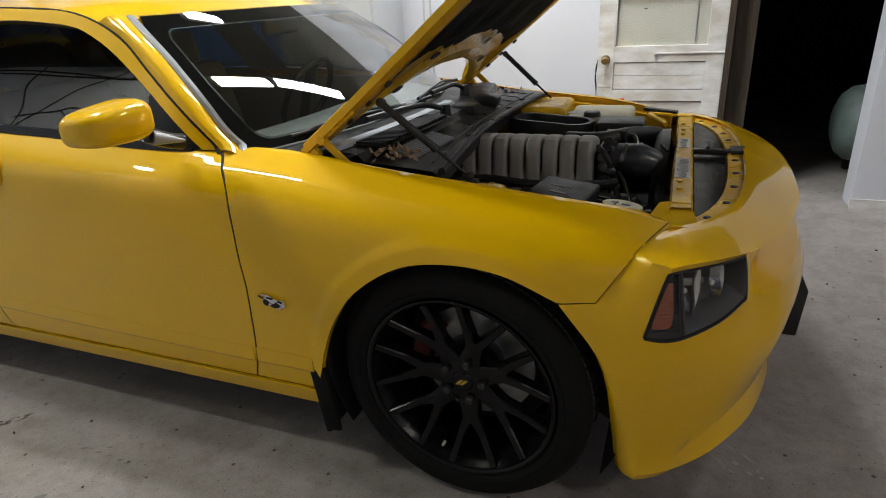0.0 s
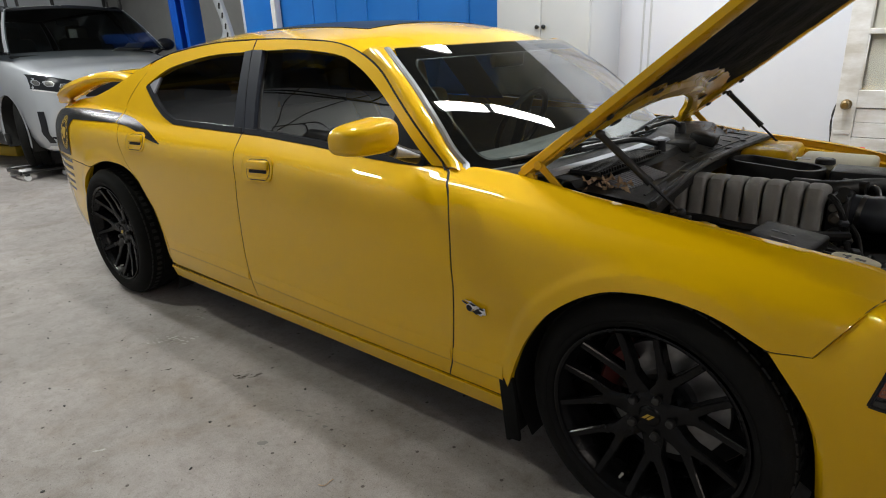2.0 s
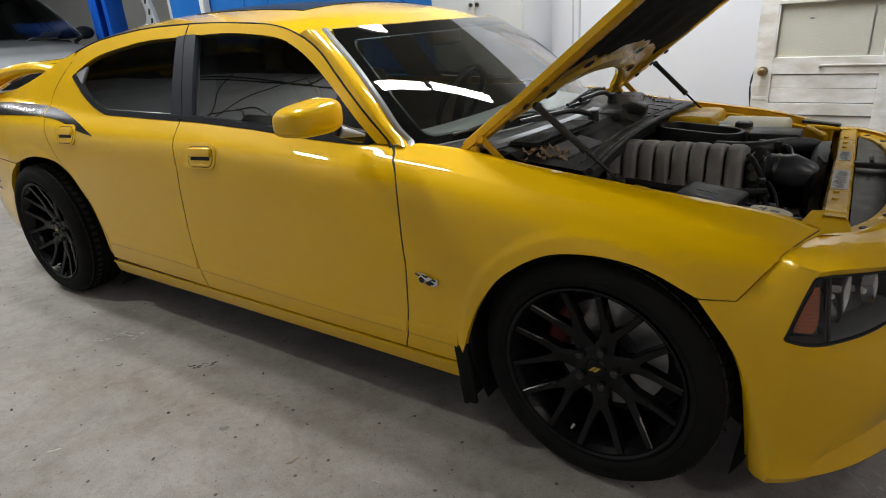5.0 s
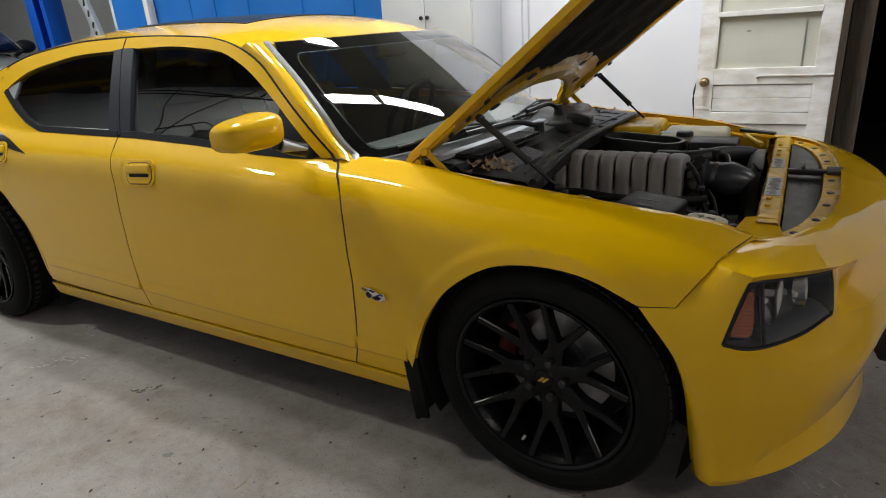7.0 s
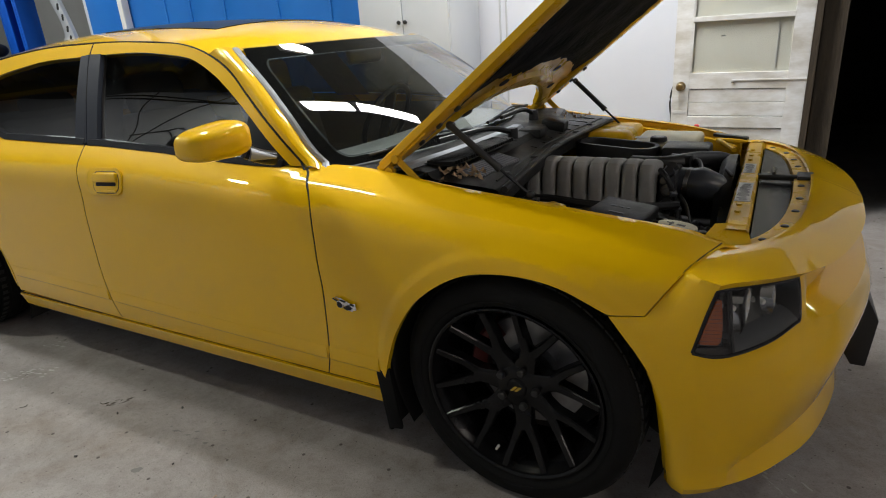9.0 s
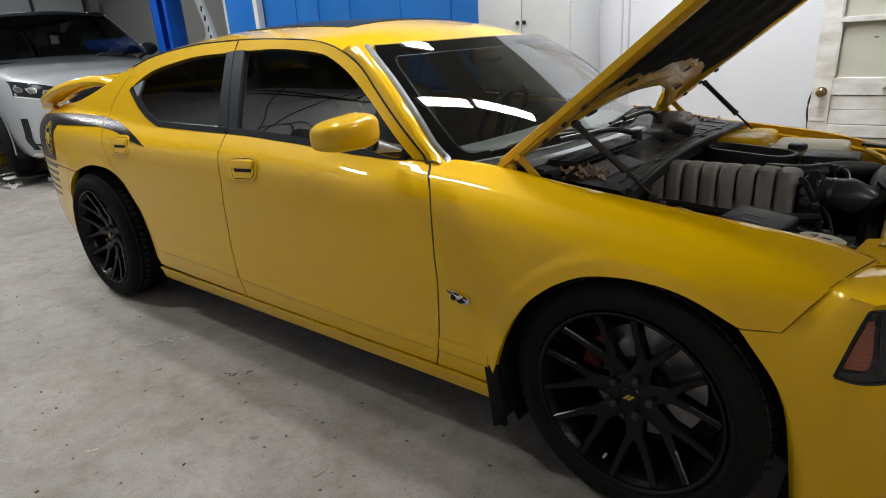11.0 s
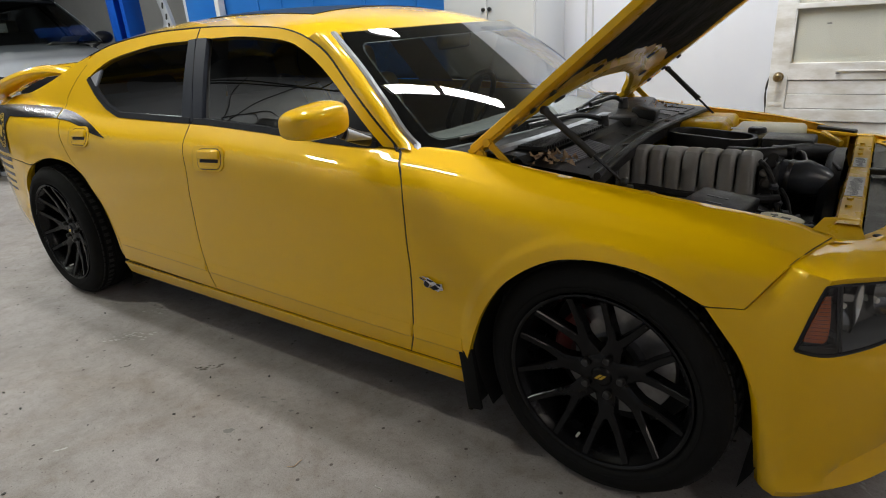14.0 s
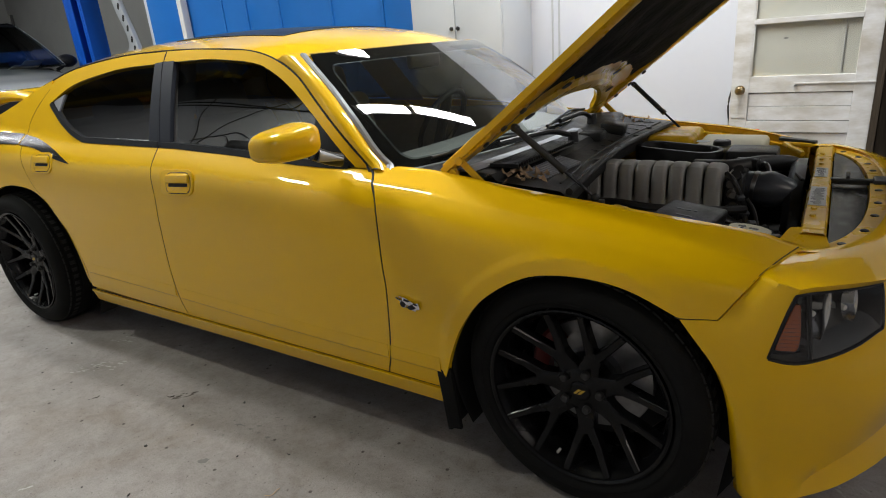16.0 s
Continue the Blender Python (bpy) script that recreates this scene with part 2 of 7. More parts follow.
M_DISC = material("brake_disc_steel", (0.46, 0.46, 0.47), 0.36, metal=1.0, other=(0.30, 0.295, 0.29), scale=40, amount=0.6, stretch=(1, 1, 1))
M_RED = material("red_caliper_paint", (0.17, 0.010, 0.010), 0.5, other=(0.09, 0.007, 0.006), scale=18, amount=0.7)
M_REDCAP = material("red_plastic", (0.6, 0.02, 0.02), 0.4, other=(0.5, 0.02, 0.02), scale=18)
M_DECAL = material("satin_black_vinyl", (0.010, 0.010, 0.011), 0.24, other=(0.013, 0.013, 0.014), scale=30, specular=0.25)
M_GOLD = material("yellow_vinyl", (0.55, 0.36, 0.03), 0.4, other=(0.48, 0.3, 0.03), scale=30)
M_WINDSHIELD = glass("windshield_glass", (0.70, 0.76, 0.74), ior=2.0, dust=0.010)
M_LIGHTTINT = glass("light_tinted_glass", (0.07, 0.07, 0.062))
M_TINT = glass("dark_tinted_glass", (0.10, 0.11, 0.115), ior=2.0)
M_LENS = glass("clear_lens", (0.95, 0.95, 0.94))
M_PANE = glass("window_pane", (0.93, 0.93, 0.91), rough=0.08)
M_DOORPANE = material("whitened_pane_backing", (0.50, 0.50, 0.47), 0.6, other=(0.58, 0.58, 0.55), scale=5, amount=0.5, detail=10)
M_MANIFOLD = material("grey_composite", (0.27, 0.265, 0.25), 0.45, other=(0.36, 0.35, 0.33), scale=18, amount=0.6, bump=0.15, bump_scale=260, rough_var=0.1)
M_ALLOY = material("dull_cast_alloy", (0.28, 0.27, 0.25), 0.5, metal=0.8, other=(0.12, 0.11, 0.10), scale=20, amount=0.7, bump=0.2, bump_scale=150)
M_PAD = material("black_felt_pad", (0.004, 0.004, 0.0045), 0.95, other=(0.007, 0.007, 0.007), scale=7, amount=0.7, bump=0.6, bump_scale=35, specular=0.15)
M_FRIT = material("black_screen_print", (0.003, 0.003, 0.003), 0.9, other=(0.004, 0.004, 0.004), scale=30, specular=0.0)
M_AMBER = material("amber_reflector", (0.42, 0.09, 0.015), 0.25, other=(0.34, 0.06, 0.01), scale=60, coat=1.0)
M_LABEL = material("white_label", (0.62, 0.62, 0.58), 0.5, other=(0.45, 0.45, 0.42), scale=40, amount=0.8)
M_INK = material("grey_ink", (0.12, 0.12, 0.12), 0.6)
# grey stands for the pale wall mirrored in glossy cowl plastic
M_LEDGE = material("pale_reflection_grey", (0.30, 0.32, 0.36), 0.3, other=(0.40, 0.42, 0.46), scale=14, amount=0.7)
M_LEAF = material("dry_leaf", (0.42, 0.26, 0.14), 0.8, other=(0.62, 0.47, 0.32), scale=30, amount=0.8)
M_RESERVOIR = material("cream_reservoir", (0.62, 0.58, 0.42), 0.45, other=(0.5, 0.46, 0.32), scale=12, amount=0.7)
M_CLOTH = material("grey_cloth", (0.16, 0.155, 0.15), 0.85, other=(0.21, 0.205, 0.20), scale=40, bump=0.3, bump_scale=300)
M_SOUTH = material("grey_block_paint", (0.40, 0.41, 0.43), 0.6, other=(0.47, 0.48, 0.50), scale=1.4, amount=0.6, bump=0.06, bump_scale=30, rough_var=0.08)
M_WHITEWALL = material("white_wall_paint", (0.55, 0.572, 0.65), 0.55, other=(0.62, 0.640, 0.71), scale=1.6, amount=0.6, bump=0.06, bump_scale=30, rough_var=0.08)
M_OLDWHITE = material("old_white_paint", (0.72, 0.73, 0.76), 0.5, other=(0.46, 0.44, 0.41), scale=7.5, amount=0.34, bump=0.06, bump_scale=110, rough_var=0.1, stretch=(0.6, 1, 1.5), detail=14)
M_RAWWOOD = material("bare_brown_wood", (0.15, 0.085, 0.04), 0.8, other=(0.07, 0.04, 0.02), scale=9, amount=0.6, bump=0.3, bump_scale=60, stretch=(4, 4, 0.5), detail=10)
M_NOSECOVER = material("gloss_black_cover", (0.008, 0.008, 0.009), 0.22, other=(0.016, 0.016, 0.016), scale=16, amount=0.6, rough_var=0.08, specular=0.09)
M_GREYCAB = material("grey_cabinet_paint", (0.40, 0.42, 0.455), 0.42, other=(0.44, 0.46, 0.495), scale=3, amount=0.7, bump=0.03, bump_scale=60)
M_BLUE = material("blue_sheet_paint", (0.008, 0.13, 0.50), 0.35, other=(0.012, 0.17, 0.58), scale=2.5, amount=0.7, bump=0.04, bump_scale=25, rough_var=0.08)
M_LIFT = material("blue_lift_enamel", (0.006, 0.09, 0.55), 0.32, other=(0.01, 0.12, 0.6), scale=4, amount=0.7)
M_YLIFT = material("yellow_lift_enamel", (0.75, 0.5, 0.02), 0.4, other=(0.5, 0.32, 0.03), scale=6, amount=0.6)
M_SUV = material("silver_grey_paint", (0.41, 0.43, 0.465), 0.35, other=(0.45, 0.47, 0.505), scale=3, amount=0.7, coat=1.0, coat_rough=0.03, metal=0.25)
M_BEAM = material("dark_roof_steel", (0.05, 0.048, 0.045), 0.7, other=(0.09, 0.085, 0.08), scale=3, amount=0.7)
M_CEIL = material("grey_ceiling_sheet", (0.22, 0.22, 0.215), 0.7, other=(0.3, 0.3, 0.29), scale=1.0, amount=0.6, bump=0.1, bump_scale=12)
M_WOODJ = material("weathered_wood", (0.060, 0.042, 0.026), 0.85, other=(0.020, 0.015, 0.011), scale=4, amount=0.6, bump=0.4, bump_scale=30, stretch=(6, 6, 0.6))
M_PLANK = material("dull_brown_plank", (0.065, 0.050, 0.034), 0.85, other=(0.028, 0.022, 0.016), scale=7, amount=0.5, bump=0.4, bump_scale=40, stretch=(4, 4, 0.7), detail=10)
M_TANK = material("grey_green_tank_enamel", (0.17, 0.24, 0.23), 0.5, other=(0.07, 0.085, 0.08), scale=5, amount=0.6, rough_var=0.1)
M_BRASS = material("aged_brass", (0.36, 0.28, 0.16), 0.35, metal=1.0, other=(0.2, 0.15, 0.09), scale=40, amount=0.8)
M_FLOOR = mixed_floor("worn_concrete")
M_TUBE = material("lit_diffuser", (1.0, 0.97, 0.93), 0.5, emission=13.0)
M_FIXTURE = material("white_fixture_enamel", (0.75, 0.75, 0.75), 0.4, other=(0.68, 0.68, 0.68), scale=10)
# ---- the car's side as half width over (x, z) ----
def curve(points, x):
    """Smooth curve through (x, value) points, flat beyond its ends."""
    if x <= points[0][0]:
        return points[0][1]
    if x >= points[-1][0]:
        return points[-1][1]
    for i in range(len(points) - 1):
        (x0, v0), (x1, v1) = points[i], points[i + 1]
        if x <= x1:
            m0 = (v1 - points[i - 1][1]) / (x1 - points[i - 1][0]) if i else (v1 - v0) / (x1 - x0)
            m1 = (points[i + 2][1] - v0) / (points[i + 2][0] - x0) if i + 2 < len(points) else (v1 - v0) / (x1 - x0)
            h, u = x1 - x0, (x - x0) / (x1 - x0)
            return ((2 * u ** 3 - 3 * u * u + 1) * v0 + (u ** 3 - 2 * u * u + u) * h * m0
                    + (3 * u * u - 2 * u ** 3) * v1 + (u ** 3 - u * u) * h * m1)


def ease(a, b, x):
    u = min(1.0, max(0.0, (x - a) / (b - a)))
    return u * u * (3 - 2 * u)


BELT = [(-4.2, 1.06), (-3.6, 1.07), (-3.0, 1.045), (-2.3, 1.005), (-1.66, 1.0), (-1.3, 0.984), (-1.0, 0.962), (-0.7, 0.948), (-0.5, 0.93),
        (-0.24, 0.893), (0.0, 0.868), (0.2, 0.845), (0.37, 0.816), (0.48, 0.783), (0.6, 0.755)]
BELT_W = [(-4.2, 0.76), (-3.5, 0.78), (-2.9, 0.82), (-2.3, 0.85), (-1.2, 0.85), (-0.98, 0.846), (-0.85, 0.831), (-0.75, 0.795), (-0.67, 0.754), (-0.56, 0.734), (-0.4, 0.73), (0.3, 0.73), (0.6, 0.70)]
FLANK = [(0.14, 0.835), (0.19, 0.868), (0.25, 0.893), (0.30, 0.908), (0.36, 0.918), (0.5, 0.926), (0.65, 0.932), (0.8, 0.938),
         (0.88, 0.936), (0.93, 0.918), (0.965, 0.888), (1.0, 0.85)]


def half_width(x, z):
    zb = curve(BELT, x)
    low = min(z, zb) / zb
    w = curve(FLANK, low)
    drop = 0.85 - curve(BELT_W, x)
    if low > 0.965:
        w -= drop * (0.45 + 0.55 * (low - 0.965) / 0.035)
    elif low > 0.70:
        w -= drop * 0.45 * ((low - 0.70) / 0.265) ** 1.6
    if z > zb:
        w -= (z - zb) * (0.50 + 0.25 * (z - zb))
    if x > 0.1:
        w -= 0.45 * (x - 0.1) ** 2
    if x < -3.2:
        w -= 0.13 * ((-3.2 - x) / 0.9) ** 2
    for cx, r0, r1 in ((0.0, 0.398, 0.434), (-3.048, 0.452, 0.490)):
        d = math.hypot(x - cx, z - 0.37)
        w += 0.006 * (1 - ease(r0, r1, d)) * (1 if z > 0.3 else 0)
    return w

# ---- the workshop ----
WALL_Y = 2.12
CEIL_Z = 6.6


def slab(name, x0, x1, y0, y1, z0, z1, mat, label="", category=""):
    return tagged(part(name, span(x0, x1, y0, y1, z0, z1), mat, None, smooth=False), label, category, kind="structure")


slab("floor", -16, 7, -4, 7, -0.2, 0, M_FLOOR, "worn grey concrete workshop floor with stains", "floor")
slab("ceiling", -16.2, 7.2, -4, 7.2, CEIL_Z, CEIL_Z + 0.15, M_BEAM, "dark steel workshop roof", "ceiling")
wall_s = slab("wall_south", -16.2, 7.2, -4.0, -3.8, 0, 5.4, M_SOUTH, "pale painted block wall with surface cables", "wall")
slab("wall_south_upper", -16.2, 7.2, -4.0, -3.82, 5.4, CEIL_Z, M_BEAM, "dark upper wall below the roof", "wall")
slab("wall_west", -16.2, -16, -3.8, 7, 0, CEIL_Z, M_CEIL, "grey far workshop wall", "wall")
slab("wall_east", 7, 7.2, -3.8, 7, 0, CEIL_Z, M_WHITEWALL, "plain pale workshop wall", "wall")
# near-black puts the unlit room's shade into the wall colour
slab("wall_back_room", 0.74, 7, 6, 6.2, 0, CEIL_Z, M_DARK, "end wall of the unlit room, its shade put into a near-black colour", "wall")
slab("wall_far_north", -16, -6.1, 5.0, 5.2, 0, CEIL_Z, M_CEIL, "grey far workshop wall", "wall")
slab("wall_return", -6.2, -6.1, WALL_Y + 0.16, 5.2, 0, CEIL_Z, M_CEIL, "grey return wall", "wall")
slab("wall_north", -6.2, 0.70, WALL_Y, WALL_Y + 0.16, 0, 2.5, M_WHITEWALL, "white painted board wall behind the car", "wall")
slab("wall_north_upper", -6.2, 7, WALL_Y + 0.02, WALL_Y + 0.16, 2.5, CEIL_Z, M_BEAM, "dark wall above the boards", "wall")
slab("wall_north_east", 1.485, 7, 1.93, 2.135, 0, 2.5, M_WHITEWALL, "white painted plaster wall beside the opening", "wall")
slab("wall_over_opening", 0.70, 1.485, WALL_Y, WALL_Y + 0.16, 2.15, 2.5, M_WHITEWALL, "white wall above the opening", "wall")
# side wall and unseen ceiling, near-black for the same room's shade
slab("wall_inner_room", 0.62, 0.70, WALL_Y + 0.16, 6, 0, CEIL_Z, M_DARK, "side wall of the unlit room, its shade put into a near-black colour", "wall")
slab("ceiling_inner_room", 0.70, 7, WALL_Y + 0.16, 6, 2.6, 2.7, M_DARK, "unseen ceiling of the unlit room, its shade put into a near-black colour", "ceiling")
for x in (-1.292, -1.242):
    slab("trim", x - 0.006, x + 0.006, WALL_Y - 0.008, WALL_Y, 0, 2.5, M_GREYCAB, "thin vertical wall joint strip", "trim")
slab("door_jamb", 0.70, 0.735, 2.03, 2.30, 0, 2.1, M_WOODJ, "weathered bare wood door jamb", "door frame")
slab("door_jamb", 0.735, 0.80, 2.14, 2.32, 0, 2.1, M_WOODJ, "weathered bare wood door jamb", "door frame")
slab("door_jamb", 0.745, 0.862, 2.120, 2.138, 0, 1.40, M_PLANK, "dull brown plank nailed up the side of the opening", "door frame")
slab("baseboard", 1.478, 2.6, 1.922, 1.93, 0.0, 0.06, M_OLDWHITE, "scuffed foot of the white wall", "baseboard")
for x in np.arange(-15, 7, 2.4):
    slab("roof_beam", x, x + 0.12, -3.8, 7, CEIL_Z - 0.45, CEIL_Z, M_BEAM, "dark steel roof beam", "beam")

# ---- lamps: twin-tube shop lights on wires, some of them added fill ----
def shop_or_fill_light(x, y, z, turn, length, watts, glow_mat, width=0.16, tint=(0.97, 1.0, 0.98)):
    m = pose(x, y, z, 0, 0, turn)
    f = thing("shop_or_fill_light", "white boxed shop light hanging on thin wires, some added only as fill", "ceiling lamp", m, "shop lights")
    part("housing", span(-length / 2, length / 2, -width / 2 - 0.015, width / 2 + 0.015, 0.03, 0.085, 0.006), M_FIXTURE, f)
    part("diffuser", span(-length / 2 + 0.015, length / 2 - 0.015, -width / 2, width / 2, 0.0, 0.031, 0.008), glow_mat, f, "lit white diffuser")
    for s in (-1, 1):
        part("end_cap", span(*sorted((s * length / 2, s * (length / 2 - 0.018))), -width / 2 - 0.012, width / 2 + 0.012, -0.004, 0.032, 0.003), M_FIXTURE, f)
        part("wire", rod((s * length * 0.4, 0, 0.085), (s * length * 0.4, 0, CEIL_Z - z), 0.0025, n=6), M_STEEL, f)
    if watts:
        d = bpy.data.lights.new("shop_or_fill_glow", "AREA")
        d.shape, d.size, d.size_y, d.energy, d.color = "RECTANGLE", length, width, watts, tint
        lamp = new("shop_or_fill_glow", d)
        lamp.matrix_basis = m @ pose(0, 0, -0.012)
    return f


shop_or_fill_light(-0.53, 0.47, 3.2, 74, 0.56, 25, M_TUBE, 0.20)
shop_or_fill_light(-0.25, 1.21, 3.2, 63, 0.86, 36, M_TUBE, 0.20)
shop_or_fill_light(-1.58, 1.13, 3.2, 76, 0.36, 6, M_TUBE, 0.12)
shop_or_fill_light(-1.80, -0.30, 3.25, 4, 0.55, 30, M_TUBE, 0.18)
shop_or_fill_light(-4.9, -2.45, 5.3, 2, 0.55, 88, M_TUBE, 0.28, (0.96, 0.99, 0.87))
# added fill for the floor and wall beyond the nose, no lamp known there
shop_or_fill_light(2.9, 1.2, 3.8, 0, 0.6, 15, M_TUBE, 0.2)
# added warm fill for the car's front and near side
shop_or_fill_light(4.3, -3.2, 4.6, 0, 1.2, 36, M_TUBE, 0.3, (1.0, 0.88, 0.78))
# added fill over the tail and the grey car
shop_or_fill_light(-5.8, -0.8, 4.2, 0, 0.8, 66, M_TUBE)
# added to brighten the south wall that the side windows reflect
shop_or_fill_light(-8.5, -1.0, 5.7, 0, 1.5, 70, M_TUBE, 0.4)
# two more added fill lamps for the far end
shop_or_fill_light(-10.0, -0.6, 4.0, 0, 1.2, 36, M_TUBE)
shop_or_fill_light(-12.0, 2.2, 4.2, 90, 1.2, 36, M_TUBE)

# ---- old panel door, folded back against the wall ----
D0, D1, DY = -0.055, 0.700, 2.045
door1 = thing("panel_door", "old white panel door with flaking paint and a brass knob", "door", pose(0, 0, 0))


def board(name, x0, x1, z0, z1, y0, y1, mat=None, label="", bevel=0.0025):
    return part(name, span(x0, x1, y0, y1, z0, z1, bevel), mat or M_OLDWHITE, door1, label, smooth=False)


board("stile", D0, 0.047, 0.01, 2.02, DY, DY + 0.04)
board("stile", 0.597, D1, 0.01, 2.02, DY + 0.001, DY + 0.041)
for z0, z1 in ((0.856, 0.955), (0.612, 0.682), (0.01, 0.20), (1.90, 2.02)):
    board("rail", 0.045, 0.599, z0, z1, DY + 0.002, DY + 0.04)
board("glazing_bar", 0.045, 0.599, 1.262, 1.292, DY - 0.004, DY + 0.03)
board("ledge", 0.293, D1, 0.904, 0.912, DY - 0.008, DY + 0.004, bevel=0.001)
for z0, z1 in ((0.772, 0.852), (0.686, 0.770)):
    board("slat", 0.047, 0.597, z0, z1, DY + 0.010, DY + 0.03)
# near-black board added to give the slat joints their shade
board("joint_shade_board", 0.047, 0.597, 0.607, 0.86, DY + 0.0305, DY + 0.036, M_DARK)
board("raw_edge", 0.7005, 0.710, 0.01, 2.02, DY + 0.006, DY + 0.040, M_RAWWOOD, "bare brown wooden door edge")
board("panel", 0.047, 0.597, 0.205, 0.607, DY + 0.016, DY + 0.03)
for z0, z1 in ((0.953, 1.264), (1.290, 1.902)):
    part("backing", span(0.045, 0.599, DY + 0.030, DY + 0.036, z0, z1), M_DOORPANE, door1)
    g = part("pane", span(0.046, 0.598, DY + 0.014, DY + 0.018, z0 + 0.001, z1 - 0.001), M_PANE, door1, "dusty glass pane")
    g.visible_shadow = False
    part("glazing_bead", span(0.047, 0.055, DY + 0.002, DY + 0.014, z0 + 0.004, z1 - 0.004, 0.002), M_OLDWHITE, door1)
part("stop_strip", span(0.520, 0.524, DY + 0.020, DY + 0.029, 0.96, 1.26), M_GREYCAB, door1)
k = part("knob", lathe([(0, 0.062), (0.016, 0.060), (0.024, 0.052), (0.026, 0.042), (0.020, 0.030), (0.011, 0.022), (0.011, 0.006), (0.028, 0.005), (0.030, 0.0)], 28, pose(-0.004, DY, 0.874, 90, 0, 0)), M_BRASS, door1, "aged brass knob")
part("rim_lock", span(-0.045, 0.035, DY - 0.004, DY, 0.70, 0.722, 0.001), M_OLDWHITE, door1)
part("hook", span(0.292, 0.31, DY - 0.026, DY - 0.002, 0.893, 0.899, 0.002), M_STEEL, door1)
part("scratch", span(0.21, 0.235, DY + 0.0135, DY + 0.0139, 1.17, 1.178), M_INK, door1)
tagged(part("black_cable", tube([(-0.052, 2.10, 0.885), (-0.066, 2.085, 0.83), (-0.070, 2.085, 0.75), (-0.060, 2.095, 0.66), (-0.06, 2.10, 0.40), (-0.07, 2.10, 0.01)], 0.006, 8), M_BLACK, None, "thin black cable hanging down the wall by the door"), category="cable")
js = thing("marker_pole", "slim steel pole on a round foot with a red cap", "pole", pose(0.118, 1.98, 0))
part("foot", lathe([(0, 0.02), (0.09, 0.018), (0.11, 0.0), (0, 0)], 24), M_STEEL, js)
part("shaft", rod((0, 0, 0.015), (0, 0, 0.60), 0.008), M_STEEL, js)
part("cap", box((0.03, 0.026, 0.042), pose(0, 0, 0.62), 0.006, 3), M_REDCAP, js, "red plastic cap")

# ---- grey double-door cabinet ----
cab = thing("steel_cabinet", "tall pale grey steel cabinet with two doors", "cabinet", pose(-1.83, 1.62, 0))
part("body", span(-0.365, 0.375, 0.022, 0.49, 0.0, 2.05, 0.006), M_GREYCAB, cab)
for x0, x1 in ((-0.362, 0.003), (0.007, 0.372)):
    d = part("door", span(x0, x1, 0.0, 0.020, 0.08, 2.03, 0.004), M_GREYCAB, cab)
    x = -0.022 if x0 < 0 else 0.030
    part("knob", lathe([(0, 0.02), (0.012, 0.018), (0.015, 0.010), (0.009, 0.004), (0.012, 0.0)], 18, pose(x, 0.0, 1.392, 90, 0, 0)), M_BLACK, d, "round black knob")

# ---- blue sheet-metal partition ----
bp = thing("blue_partition", "blue painted sheet-metal partition with vertical seams", "partition", pose(-4.2, 2.05, 0))
xs = [-1.85, -1.22, -0.60, -0.25, 0.20, 0.85, 1.42, 1.985]
for x0, x1 in zip(xs, xs[1:]):
    part("panel", span(x0 + 0.003, x1 - 0.003, 0.0, 0.05, 0.0, 3.4, 0.004), M_BLUE, bp)
for x in xs[1:-1]:
    s = part("seam_strip", span(x - 0.012, x + 0.012, -0.008, 0.0, 0.0, 3.4, 0.002), M_BLUE, bp)
    for z in (1.35, 1.5, 1.65, 1.8, 1.95):
        part("rivet", lathe([(0, 0.004), (0.006, 0.003), (0.008, 0)], 8, pose(x, -0.008, z, 90, 0, 0)), M_BLUE, s)
post = tagged(part("white_post", span(-5.40, -5.33, 1.96, 2.04, 0, 3.4, 0.006), M_FIXTURE, None, "slim white painted steel post by the blue partition"), category="post")
tagged(part("grey_carton", span(-6.02, -5.72, 1.85, 2.03, 1.30, 1.40, 0.006), M_GREYCAB, None, "plain pale grey box on the shelf"), category="box")
sh1 = thing("wall_shelf", "narrow steel wall shelf on brackets", "shelf", pose(-6.0, 1.9, 1.27))
part("board", span(-0.65, 0.45, -0.2, 0.14, 0, 0.03, 0.004), M_STEEL, sh1)
for x in (-0.5, 0.3):
    part("bracket", span(x, x + 0.02, -0.12, 0.145, -0.15, 0.0, 0.003), M_STEEL, sh1)
# a salvaged grey body side leaning on the shelf
o = spline([(-0.20, 0.0), (0.02, 0.03), (0.20, 0.07), (0.225, 0.16), (0.17, 0.36), (0.07, 0.62), (-0.01, 0.88)], 26) + spline([(-0.13, 0.88), (-0.07, 0.62), (0.03, 0.38), (0.045, 0.25), (-0.02, 0.175), (-0.18, 0.14), (-0.235, 0.08), (-0.21, 0.01)], 26)
sp = thing("body_side_panel", "grey salvaged car rear quarter with oval holes up its pillar", "car part", pose(-6.42, 1.98, 1.305, 0, 0, 0))
part("pressing", extrude(o, 0.05, Matrix(((1, 0, 0, 0), (0, 0, -1, 0), (0, 1, 0, 0), (0, 0, 0, 1))), 0.008), M_SUV, sp)
for x, z in ((0.150, 0.20), (0.135, 0.30), (0.100, 0.42), (0.060, 0.53), (0.015, 0.66)):
    part("slot", extrude(round_rect(0.030, 0.070, 0.014), 0.004, Matrix(((0.94, 0.34, 0, x), (0, 0, -1, -0.0505), (-0.34, 0.94, 0, z), (0, 0, 0, 1)))), M_DARK, sp)

# ---- blue two-post lift column ----
lift = thing("lift_column", "tall blue vehicle lift column with an open channel", "lift", pose(-8.05, 2.42, 0, 0, 0, 8))
